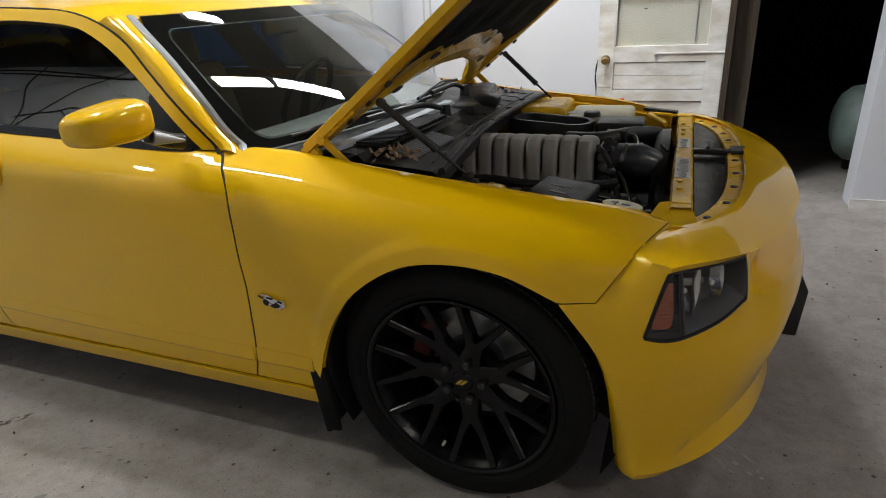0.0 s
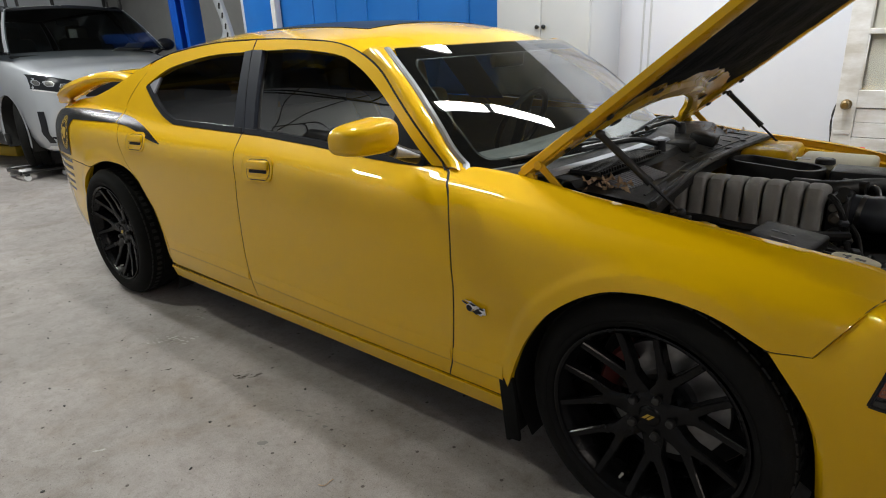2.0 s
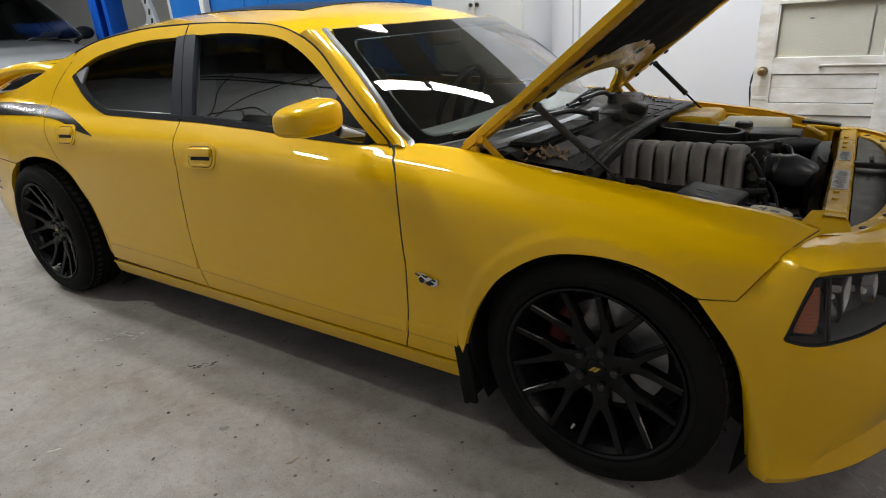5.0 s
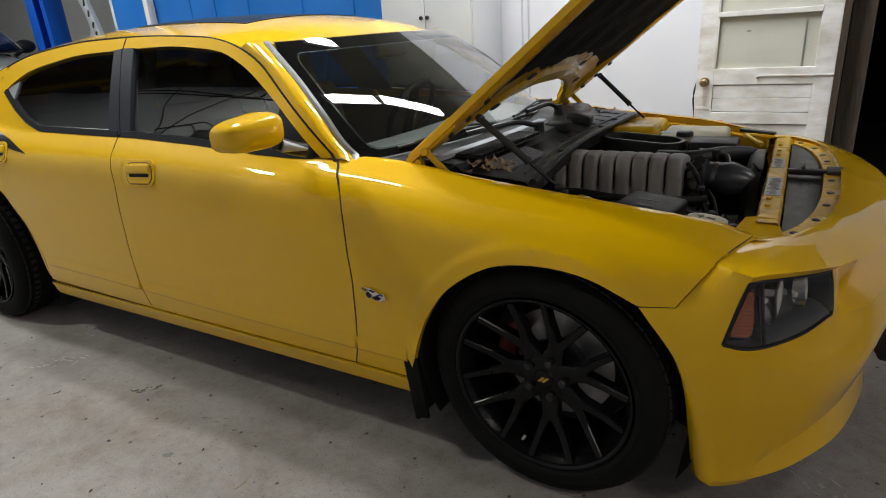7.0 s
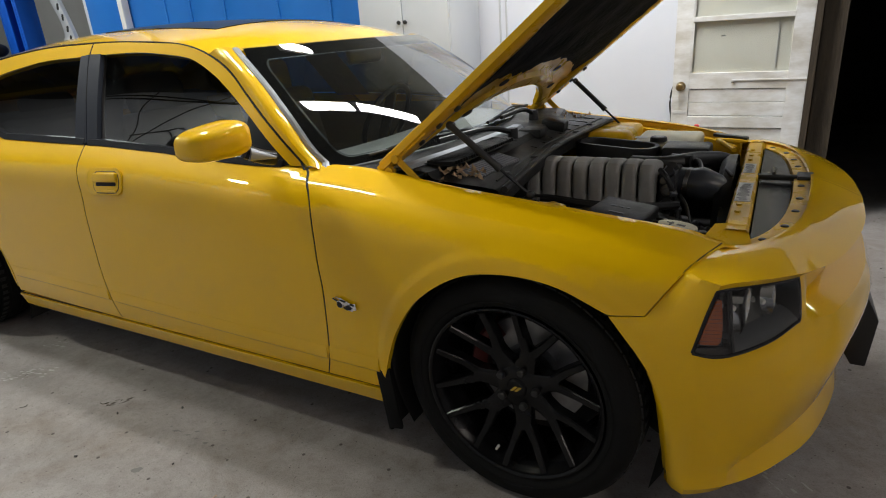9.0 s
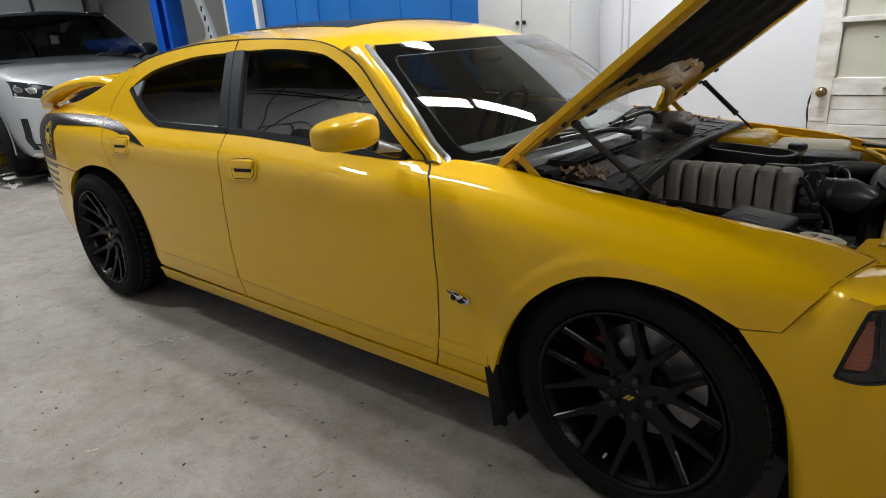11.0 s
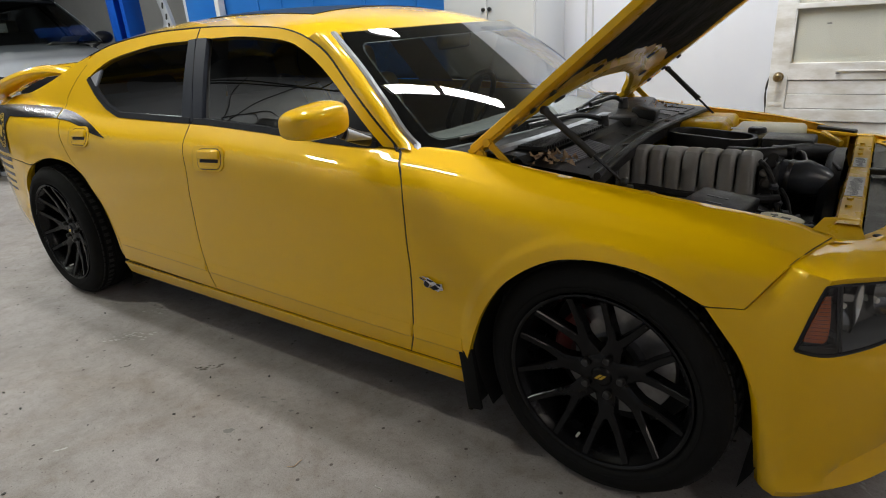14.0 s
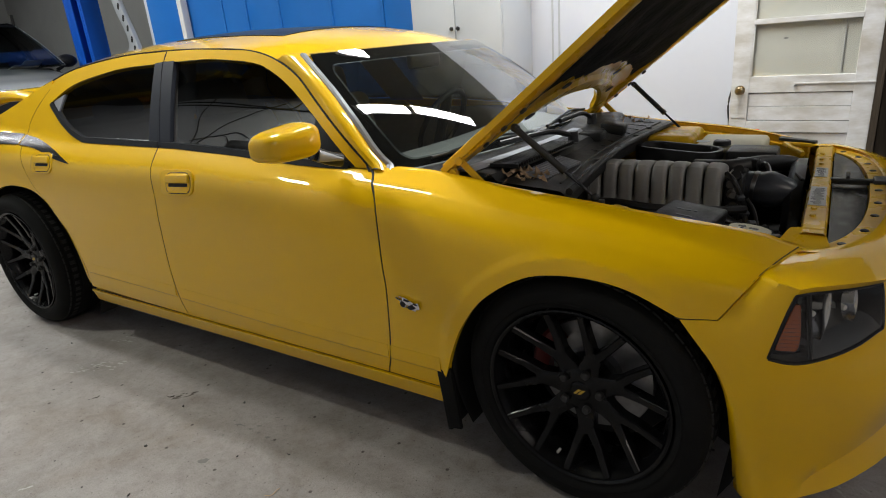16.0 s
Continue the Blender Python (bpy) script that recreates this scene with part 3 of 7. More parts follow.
part("base_plate", span(-0.28, 0.28, -0.25, 0.25, 0, 0.02, 0.004), M_LIFT, lift)
part("back_plate", span(-0.17, 0.17, 0.10, 0.13, 0.02, 3.9, 0.004), M_LIFT, lift)
for x0, x1 in ((-0.17, -0.14), (0.14, 0.17)):
    part("flange", span(x0, x1, -0.13, 0.10, 0.02, 3.9, 0.004), M_LIFT, lift)
for x0, x1 in ((-0.14, -0.02), (0.10, 0.14)):
    part("lip", span(x0, x1, -0.13, -0.11, 0.02, 3.9, 0.004), M_LIFT, lift)
part("carriage", span(-0.11, 0.09, -0.08, 0.09, 0.25, 1.15, 0.01), M_DARK, lift)
arm = thing("lift_arm", "yellow steel lift arms resting on the floor", "lift", pose(-10.7, 0.35, 0, 0, 0, 14))
part("outer_beam", span(-1.4, 0.85, -0.12, 0.02, 0.01, 0.15, 0.008), M_YLIFT, arm)
part("inner_beam", span(-1.2, 0.4, 0.35, 0.47, 0.01, 0.16, 0.008), M_YLIFT, arm)
part("pad", lathe([(0, 0.06), (0.07, 0.06), (0.08, 0.0)], 20, pose(0.2, 0.41, 0.16)), M_RUBBER, arm)
part("cross_tie", span(-1.2, -1.08, -0.12, 0.40, 0.0, 0.10, 0.006), M_YLIFT, arm)

# ---- far end: sectional door, dark racks ----
sd = thing("sectional_door", "closed grey sectional workshop door with dark ribs", "garage door", pose(-15.9, 0, 0))
for k in range(8):
    part("section", span(0, 0.05, -2.2, 4.6, 0.46 * k + 0.004, 0.46 * k + 0.452, 0.008), M_GREYCAB, sd)
for y in np.linspace(-2.2, 4.6, 7):
    part("rib", span(0.05, 0.10, y - 0.03, y + 0.03, 0, 3.68, 0.004), M_BLACK, sd)
rack = thing("storage_rack", "dark steel rack loaded with black parts", "rack", pose(-13.0, 2.7, 0))
for x in (-0.3, 0.3):
    for y in (-0.9, 0.9):
        part("upright", span(x - 0.02, x + 0.02, y - 0.02, y + 0.02, 0, 2.4, 0.003), M_BLACK, rack)
for z in (0.4, 1.0, 1.6, 2.2):
    part("shelf", span(-0.32, 0.32, -0.92, 0.92, z, z + 0.03, 0.003), M_BLACK, rack)
rng = random.Random(8)
for z in (0.43, 1.03, 1.63):
    y = -0.85
    while y < 0.7:
        w, h = rng.uniform(0.15, 0.4), rng.uniform(0.2, 0.45)
        c = tagged(part("parts_bin", span(-13.25, -12.80, 2.7 + y, 2.7 + y + w - 0.03, z + 0.0, z + h, 0.01), rng.choice((M_BLACK, M_DARK, M_CEIL, M_BEAM)), None, "dark parts bin on the steel rack"), category="bin", group="bins on the rack")
        y += w

# ---- air compressor in the dark room ----
cmp_ = thing("air_compressor", "grey-green air compressor tank on short feet", "compressor", pose(1.86, 2.70, 0))
tank = [(0, 0.0), (0.12, 0.012), (0.20, 0.045), (0.245, 0.10), (0.255, 0.16), (0.255, 0.95), (0.20, 1.05), (0, 1.10)]
part("tank", lathe(tank, 40, pose(-0.40, 0, 0.36, 0, 90, 0)), M_TANK, cmp_)
for x in (-0.22, 0.45):
    for y in (-0.16, 0.16):
        part("foot", span(x - 0.03, x + 0.03, y - 0.03, y + 0.03, 0, 0.19, 0.006), M_BLACK, cmp_)
part("pump", span(-0.16, 0.18, -0.12, 0.12, 0.60, 0.86, 0.02), M_BLACK, cmp_)
part("motor", rod((0.28, -0.02, 0.72), (0.60, -0.02, 0.72), 0.11, n=20), M_BLACK, cmp_)
part("pipe", tube([(-0.1, -0.13, 0.75), (-0.2, -0.16, 0.65), (-0.22, -0.1, 0.58)], 0.012), M_BRASS, cmp_)
part("weld_band", lathe([(0.256, 0.155), (0.259, 0.16), (0.259, 0.175), (0.256, 0.18)], 40, pose(-0.40, 0, 0.36, 0, 90, 0)), M_TANK, cmp_)

# ---- grit and scraps on the floor ----
rng = random.Random(21)
bm = bmesh.new()
for k in range(170):
    x, y = rng.uniform(-4.5, 1.6), rng.uniform(-2.2, -0.95) if k < 130 else rng.uniform(-0.9, 1.8)
    if k >= 130:
        x = rng.uniform(0.9, 2.6)
    r = rng.choice((0.0025, 0.003, 0.004, 0.006))
    bmesh.ops.create_icosphere(bm, subdivisions=1, radius=r, matrix=pose(x, y, r * 0.4, rng.uniform(0, 90), 0, rng.uniform(0, 360)) @ Matrix.Diagonal((1.3, 0.9, 0.6, 1)))
tagged(part("grit", bm, M_BEAM, None, "scattered dark grit on the concrete floor"), category="grit", kind="stuff")
for x, y, l, turn, mat in ((-0.86, -1.30, 0.09, 60, M_LEAF), (-0.55, -1.24, 0.06, 150, M_LABEL), (-1.7, -1.10, 0.06, 30, M_WOODJ), (0.80, -0.72, 0.08, -35, M_INK), (-2.0, -1.25, 0.05, 80, M_WOODJ)):
    m = pose(x, y, 0.003, 0, 0, turn)
    tagged(part("floor_scrap", tube([tuple(m @ Vector((t * l * 0.55, 0.10 * l * math.sin(5 * t + x), 0))) for t in np.linspace(-0.5, 0.5, 5)], 0.0014, 5, 3), mat, None, "thin dry scrap lying on the concrete floor"), category="scrap", group="floor scraps")

# stains and scuffs worn into the concrete: thin ragged patches
def stain(x, y, length, width, turn, mat, label, seed, bits=1):
    rng = random.Random(seed)
    bm = bmesh.new()
    m = pose(x, y, 0.0012, 0, 0, turn)
    for k in range(bits):
        cx, cy = (0.0, 0.0) if bits == 1 else (rng.uniform(-0.5, 0.5) * length, rng.uniform(-0.5, 0.5) * width)
        rx, ry = (length / 2, width / 2) if bits == 1 else (rng.uniform(0.003, 0.014), rng.uniform(0.0015, 0.005))
        ring = [bm.verts.new(m @ Vector((cx + rx * (1 + rng.uniform(-0.25, 0.25)) * math.cos(a), cy + ry * (1 + rng.uniform(-0.25, 0.25)) * math.sin(a), 0.0))) for a in np.linspace(0, 2 * math.pi, 15)[:-1]]
        top = bm.verts.new(m @ Vector((cx, cy, 0.0010)))
        for i in range(14):
            bm.faces.new((ring[i], ring[(i + 1) % 14], top))
    tagged(part("floor_stain", bm, mat, None, label), category="stain", group="floor stains", kind="stuff" if bits > 1 else "")


M_SPOT = material("dried_oil", (0.16, 0.155, 0.145), 0.6, other=(0.20, 0.195, 0.185), scale=60, amount=0.8)
M_SCRAPE = material("dark_scraped_dirt", (0.06, 0.048, 0.038), 0.8, other=(0.12, 0.10, 0.085), scale=80, amount=0.8, bump=0.3)
M_CHALK = material("pale_scuff", (0.46, 0.45, 0.43), 0.7, other=(0.38, 0.37, 0.355), scale=50, amount=0.8)
stain(-1.207, -1.303, 0.042, 0.026, 35, M_SPOT, "small round dried oil spot on the concrete", 1)
stain(-1.657, -1.074, 0.12, 0.035, 48, M_SCRAPE, "dark brown scraped dirt on the concrete", 2, 16)
stain(-2.281, -1.104, 0.26, 0.09, 30, M_CHALK, "pale scuff worn into the concrete", 3, 34)
stain(-2.433, -0.869, 0.12, 0.06, 20, M_CHALK, "pale scuff worn into the concrete", 4, 14)
stain(-1.648, -1.682, 0.07, 0.012, 60, M_CHALK, "pale scuff worn into the concrete", 5, 5)
stain(-1.05, -1.02, 0.55, 0.16, 25, M_SPOT, "faint dark specks of ground-in dirt on the concrete", 6, 24)
stain(0.714, -0.53, 0.20, 0.10, -40, M_CHALK, "pale scuff worn into the concrete", 7, 20)

# ---- on the wall behind the camera: cables, sign, vents ----
for k, pts in enumerate(([(-9.6, 5.34), (-9.06, 5.32), (-7.25, 5.18), (-5.6, 4.96), (-5.32, 4.95), (-5.05, 5.3)], [(-9.6, 5.22), (-8.8, 5.18), (-6.55, 5.0), (-5.43, 4.92), (-4.4, 4.75)],
                         [(-6.75, 3.3), (-6.9, 3.91), (-7.45, 4.69), (-7.62, 5.38)], [(-6.7, 3.5), (-6.54, 3.84), (-6.41, 4.36), (-6.15, 4.75), (-5.59, 5.2)],
                         [(-6.9, 3.72), (-6.24, 3.92), (-5.97, 4.04), (-5.36, 3.78), (-5.0, 3.86)], [(-6.28, 3.95), (-6.1, 3.88), (-5.8, 3.62), (-5.55, 3.66)])):
    tagged(part("wall_cable", tube([(x, -3.785, z) for x, z in pts], 0.018 if k < 2 else 0.010, 8), M_BLACK, None, "black cable clipped along the pale wall"), category="cable", group="wall cables")
sg = thing("office_sign", "small pale sign lettered OFFICE on the wall", "sign", pose(-5.28, -3.78, 3.86))
part("plate", span(-0.34, 0.34, -0.02, 0.0, -0.09, 0.09, 0.004), M_WHITEWALL, sg)
fc = bpy.data.curves.new("lettering", "FONT")
fc.body, fc.size, fc.align_x, fc.align_y, fc.extrude = "OFFICE", 0.15, "CENTER", "CENTER", 0.002
fo = new("lettering", fc)
fo.parent = sg
fo.matrix_basis = pose(0, 0.003, 0, 90, 0, 180)
fc.materials.append(M_INK)
tagged(part("wall_box", span(-5.80, -4.95, -3.8, -3.70, 3.46, 3.72, 0.01), M_BLACK, None, "flat black box fixed to the pale wall"), category="box")

# ---- the yellow saloon: body ----
car = thing("car", "bright yellow four-door saloon with its bonnet open and black wheels", "car")
R, L = -1, 1


def on_side(x, z, side=R, out=0.0):
    return Vector((x, side * (half_width(x, z) + out), z))


def sheet(name, rows, mat, parent, label="", depth=0.0, inward=None, flip=False, sharp=32, cells=None):
    """A curved panel from rows of points, with a turned-in edge of the given depth."""
    nv, nu = len(rows), len(rows[0])
    verts = [Vector(p) for r in rows for p in r]
    faces = []
    for j in range(nv - 1):
        for i in range(nu - 1):
            if cells is None or cells(i, j):
                faces.append((j * nu + i, j * nu + i + 1, (j + 1) * nu + i + 1, (j + 1) * nu + i))
    if depth:
        edges = {}
        for f in faces:
            for a, b in zip(f, f[1:] + f[:1]):
                if (b, a) in edges:
                    del edges[(b, a)]
                else:
                    edges[(a, b)] = 1
        made = {}
        for a, b in list(edges):
            if (verts[a] - verts[b]).length < 1e-7:
                continue
            for v in (a, b):
                if v not in made:
                    made[v] = len(verts)
                    verts.append(verts[v] + Vector(inward) * depth)
            faces.append((b, a, made[a], made[b]))
    if flip:
        faces = [f[::-1] for f in faces]
    return solid(name, verts, faces, mat, parent, label, sharp=sharp)


def coons(bottom, top, left, right, nu, nv, grow=1.0):
    """Rows of (x, z) between four boundary lines."""
    b, t, l, r = line(bottom, nu), line(top, nu), line(left, nv), line(right, nv)
    rows = []
    for j in range(nv):
        v = 1 - (1 - j / (nv - 1)) ** grow
        lj = [np.interp(v, np.linspace(0, 1, nv), [p[k] for p in l]) for k in (0, 1)]
        rj = [np.interp(v, np.linspace(0, 1, nv), [p[k] for p in r]) for k in (0, 1)]
        row = []
        for i in range(nu):
            u = i / (nu - 1)
            row.append(tuple((1 - v) * b[i][k] + v * t[i][k] + (1 - u) * lj[k] + u * rj[k]
                             - ((1 - u) * (1 - v) * b[0][k] + u * (1 - v) * b[-1][k] + (1 - u) * v * t[0][k] + u * v * t[-1][k]) for k in (0, 1)))
        rows.append(row)
    return rows


def side_panel(name, rows, mat, parent, side, out=0.0, depth=0.02, label="", sharp=32):
    return sheet(name, [[on_side(x, z, side, out) for x, z in r] for r in rows], mat, parent, label, depth, (0, -side, 0), flip=side == L, sharp=sharp)


def side_strip(name, a, b, n, m, mat, parent, side, out=0.0, depth=0.015, label=""):
    """A band of the side between two lines a (below) and b (above)."""
    a, b = line(a, n), line(b, n)
    rows = [[tuple(a[i][k] * (1 - j / m) + b[i][k] * j / m for k in (0, 1)) for i in range(n)] for j in range(m + 1)]
    return side_panel(name, rows, mat, parent, side, out, depth, label)


FRONT_GAP = [(-0.650, 0.285), (-0.626, 0.36), (-0.606, 0.55), (-0.604, 0.65), (-0.618, 0.79), (-0.645, 0.87), (-0.70, 0.928), (-0.722, 0.943)]
MID_GAP = [(-1.745, 0.285), (-1.764, 0.42), (-1.766, 0.52), (-1.748, 0.72), (-1.728, 0.85), (-1.75, 0.95), (-1.768, 1.0)]
REAR_GAP = [(-2.515, 0.30), (-2.497, 0.40), (-2.515, 0.48), (-2.554, 0.589), (-2.647, 0.713), (-2.745, 0.80), (-2.80, 0.89), (-2.855, 0.985), (-2.908, 1.04), (-2.915, 1.09), (-2.86, 1.18), (-2.80, 1.24)]
WIN_FRONT = [(-1.672, 1.008), (-1.742, 1.168), (-1.806, 1.322), (-1.61, 1.322), (-1.467, 1.312), (-1.301, 1.290), (-1.197, 1.251), (-1.121, 1.212), (-1.035, 1.158), (-0.944, 1.093), (-0.850, 1.018), (-0.775, 0.953)]
BELT_LINE = [(-2.346, 1.010), (-1.86, 1.004), (-1.66, 1.002), (-1.31, 0.985), (-1.02, 0.963), (-0.776, 0.950)]
RAIL = [(-2.882, 1.261), (-2.726, 1.306), (-2.572, 1.337), (-2.23, 1.367), (-1.873, 1.371), (-1.565, 1.359), (-1.361, 1.340), (-1.223, 1.304), (-1.095, 1.245), (-0.985, 1.165), (-0.860, 1.067), (-0.795, 1.010), (-0.724, 0.943)]


def inset(points, dx):
    return [(x + dx, z) for x, z in points]


def cut(points, x0, x1):
    """The stretch of a line, ordered along x, between x0 and x1."""
    xs, zs = [p[0] for p in points], [p[1] for p in points]
    inner = [p for p in points if x0 < p[0] < x1]
    return [(x0, float(np.interp(x0, xs, zs)))] + inner + [(x1, float(np.interp(x1, xs, zs)))]


PRESSED = [(-2.6, 0.392), (-2.018, 0.383), (-1.252, 0.362), (-0.813, 0.354), (-0.40, 0.351)]


def pressed_line(parent, side, x0, x1):
    """A crease along the foot of a panel: a slow rise with an undercut below it."""
    rows = [[on_side(x, curve(PRESSED, x) + dz, side, out) for x in np.linspace(x0, x1, 24)]
            for dz, out in ((-0.007, 0.0006), (-0.001, 0.0042), (0.002, 0.0045), (0.045, 0.0006))]
    sheet("pressed_line", rows, M_PAINT, parent, "", 0.003, (0, -side, 0), flip=side == L, sharp=20)


def door(side, front):
    who = "front" if front else "rear"
    left = inset(MID_GAP, 0.003) if front else inset(REAR_GAP, 0.003)
    right = inset(FRONT_GAP, -0.003) if front else inset(MID_GAP, -0.003)
    if front:
        top = cut(BELT_LINE, left[-1][0], -0.79) + [(right[-1][0], right[-1][1])]
    else:
        top = [left[-1], (-2.73, 1.175), (-2.60, 1.100), (-2.48, 1.050), (-2.36, 1.012)] + cut(BELT_LINE, -2.34, right[-1][0])
    bottom = [(left[0][0], 0.285), (right[0][0], 0.285)]
    rows = coons(bottom, top, spline(left, 40), spline(right, 40), 44, 40)
    d = side_panel(who + "_door", rows, M_PAINT, car, side, depth=0.03)
    # pressed line along the door's foot
    pressed_line(d, side, left[1][0] + 0.02, right[1][0] - 0.004)
    # upper frame
    if front:
        outer = [(-0.733, 0.950)] + [(x - 0.002, z - 0.003) for x, z in RAIL[::-1][1:7]] + [(-1.491, 1.349), (-1.70, 1.362), (-1.885, 1.366)]
        inner = WIN_FRONT[::-1][:-2] + [(-1.812, 1.324), (-1.884, 1.327)]
        win = WIN_FRONT
    else:
        outer = [(-1.889, 1.366), (-2.23, 1.361), (-2.572, 1.328), (-2.726, 1.297), (-2.80, 1.262), (-2.81, 1.245)]
        inner = [(-1.894, 1.326), (-1.937, 1.320), (-2.143, 1.315), (-2.28, 1.304), (-2.568, 1.258), (-2.70, 1.205), (-2.742, 1.178)]
    a = [tuple(p) for p in spline(outer, 40)]
    b = [tuple(p) for p in spline(inner, 40)]
    rows = [[tuple(b[i][k] * (1 - j / 3) + a[i][k] * j / 3 for k in (0, 1)) for i in range(40)] for j in range(4)]
    sheet("window_frame", [[on_side(x, z, side) for x, z in r] for r in rows], M_PAINT, d, "", 0.03, (0, -side, 0), flip=side == R)
    # glass
    if front:
        rows = coons(cut(BELT_LINE, -1.66, -0.80), [(-1.795, 1.318), (-1.61, 1.318), (-1.467, 1.308), (-1.301, 1.287), (-1.205, 1.258)],
                     [(-1.66, 1.004), (-1.79, 1.318)], [(-0.80, 0.955), (-0.944, 1.09), (-1.121, 1.207), (-1.205, 1.258)], 20, 12)
    else:
        rows = coons([(-2.60, 1.097), (-2.48, 1.047), (-2.346, 1.011), (-1.86, 1.006), (-1.83, 1.006)], [(-2.70, 1.205), (-2.568, 1.258), (-2.28, 1.305), (-2.143, 1.314), (-1.937, 1.318)],
                     [(-2.60, 1.097), (-2.742, 1.176), (-2.70, 1.205)], [(-1.83, 1.006), (-1.937, 1.318)], 20, 12)
    g = side_panel("window_glass", rows, M_TINT if side == R else M_LIGHTTINT, d, side, -0.014, 0)
    if side == L:
        g.data.flip_normals()
    # black belt seal
    if front:
        a, b = cut(BELT_LINE, -1.75, -0.80), [(x, z + 0.020) for x, z in cut(BELT_LINE, -1.75, -0.80)]
    else:
        a = [(-2.752, 1.170), (-2.60, 1.092), (-2.48, 1.043), (-2.40, 1.022), (-2.346, 1.010)] + cut(BELT_LINE, -2.33, -1.775)
        b = [(-2.738, 1.184), (-2.60, 1.112), (-2.48, 1.064), (-2.40, 1.043), (-2.346, 1.031)] + [(x, z + 0.022) for x, z in cut(BELT_LINE, -2.33, -1.775)]
    side_strip("belt_seal", a, b, 40, 2, M_SATIN, d, side, 0.003, 0.02)
    # black door pillar covers on both sides of the gap
    if front:
        pil = [[(-1.752, 1.008), (-1.690, 1.008)], [(-1.889, 1.326), (-1.816, 1.326)]]
    else:
        pil = [[(-1.832, 1.010), (-1.758, 1.010)], [(-1.945, 1.322), (-1.895, 1.326)]]
    rows = [[tuple(pil[0][i][k] * (1 - j / 10) + pil[1][i][k] * j / 10 for k in (0, 1)) for i in (0, 1)] for j in range(11)]
    side_panel("pillar_cover", rows, M_PILLAR, d, side, 0.001, 0.02)
    # inner pillar lining
    if front:
        rows = [[on_side(x + dx, z, side, -0.045) for dx in (0.0, 0.25)] for x, z in ((-1.845, 0.99), (-1.98, 1.325))]
        sheet("pillar_lining", rows, M_CLOTH, d)
    # bright run-in at the rear window's tip, and the mirror's black corner
    if front:
        rows = coons([(-0.955, 0.966), (-0.778, 0.955)], [(-0.958, 1.104), (-0.946, 1.095)], [(-0.955, 0.966), (-0.958, 1.104)], [(-0.778, 0.955), (-0.850, 1.018), (-0.946, 1.095)], 6, 8)
        side_panel("mirror_corner", rows, M_SATIN, d, side, 0.001, 0.02)
    else:
        rows = coons([(-2.752, 1.172), (-2.655, 1.122)], [(-2.735, 1.186), (-2.645, 1.215)], [(-2.752, 1.172), (-2.735, 1.186)], [(-2.655, 1.122), (-2.645, 1.215)], 6, 6)
        side_panel("quarter_trim", rows, M_SILVERTRIM, d, side, -0.006, 0.01)
    return d


def grip(d, side, cx, cz, tilt):
    """A pull handle in a dished surround."""
    y = side * half_width(cx, cz)
    slope = math.degrees(math.atan((half_width(cx, cz - 0.04) - half_width(cx, cz + 0.04)) / 0.08))
    m = pose(cx, y, cz, 90 - slope if side == R else slope - 90, 0, 0) @ pose(0, 0, 0, 0, 0, tilt if side == R else -tilt)
    h = part("door_handle", extrude(round_rect(0.205, 0.100, 0.036), 0.0045, m @ pose(0, 0, -0.003), 0.0015), M_PAINT, d, "yellow pull handle in a dished surround")
    part("cup_edge", extrude(round_rect(0.154, 0.082, 0.032), 0.0012, m @ pose(0.012, -0.002, 0.0008), 0.0004), M_DARK, h)
    # near-black strip painted in for the shade below the bar
    part("grip_shade", extrude(round_rect(0.118, 0.013, 0.006), 0.0010, m @ pose(0.012, -0.0095, 0.0022)), M_DARK, h)
    part("cup", extrude(round_rect(0.148, 0.076, 0.030), 0.0016, m @ pose(0.012, -0.002, 0.0010), 0.0005), M_PAINT, h)
    bm = bmesh.new()
    add_box(bm, (0.138, 0.034, 0.015), m @ pose(0.012, 0.014, 0.0045), 0.006, 4)
    part("bar", bm, M_PAINT, h)
    bm = bmesh.new()
    add_box(bm, (0.120, 0.010, 0.005), m @ pose(0.012, -0.035, 0.002), 0.0022, 3)
    part("lower_rim", bm, M_PAINT, h)


for side in (R, L):
    d = door(side, True)
    grip(d, side, -1.57, 0.888, 3)
    d = door(side, False)
    grip(d, side, -2.62, 0.922, 2)

# fenders
ARCH_F = [(-0.402, 0.36)] + spline([(-0.402, 0.369), (-0.358, 0.486), (-0.287, 0.598), (-0.208, 0.669), (-0.124, 0.714), (-0.042, 0.730), (0.056, 0.731), (0.150, 0.714), (0.258, 0.666)], 40)
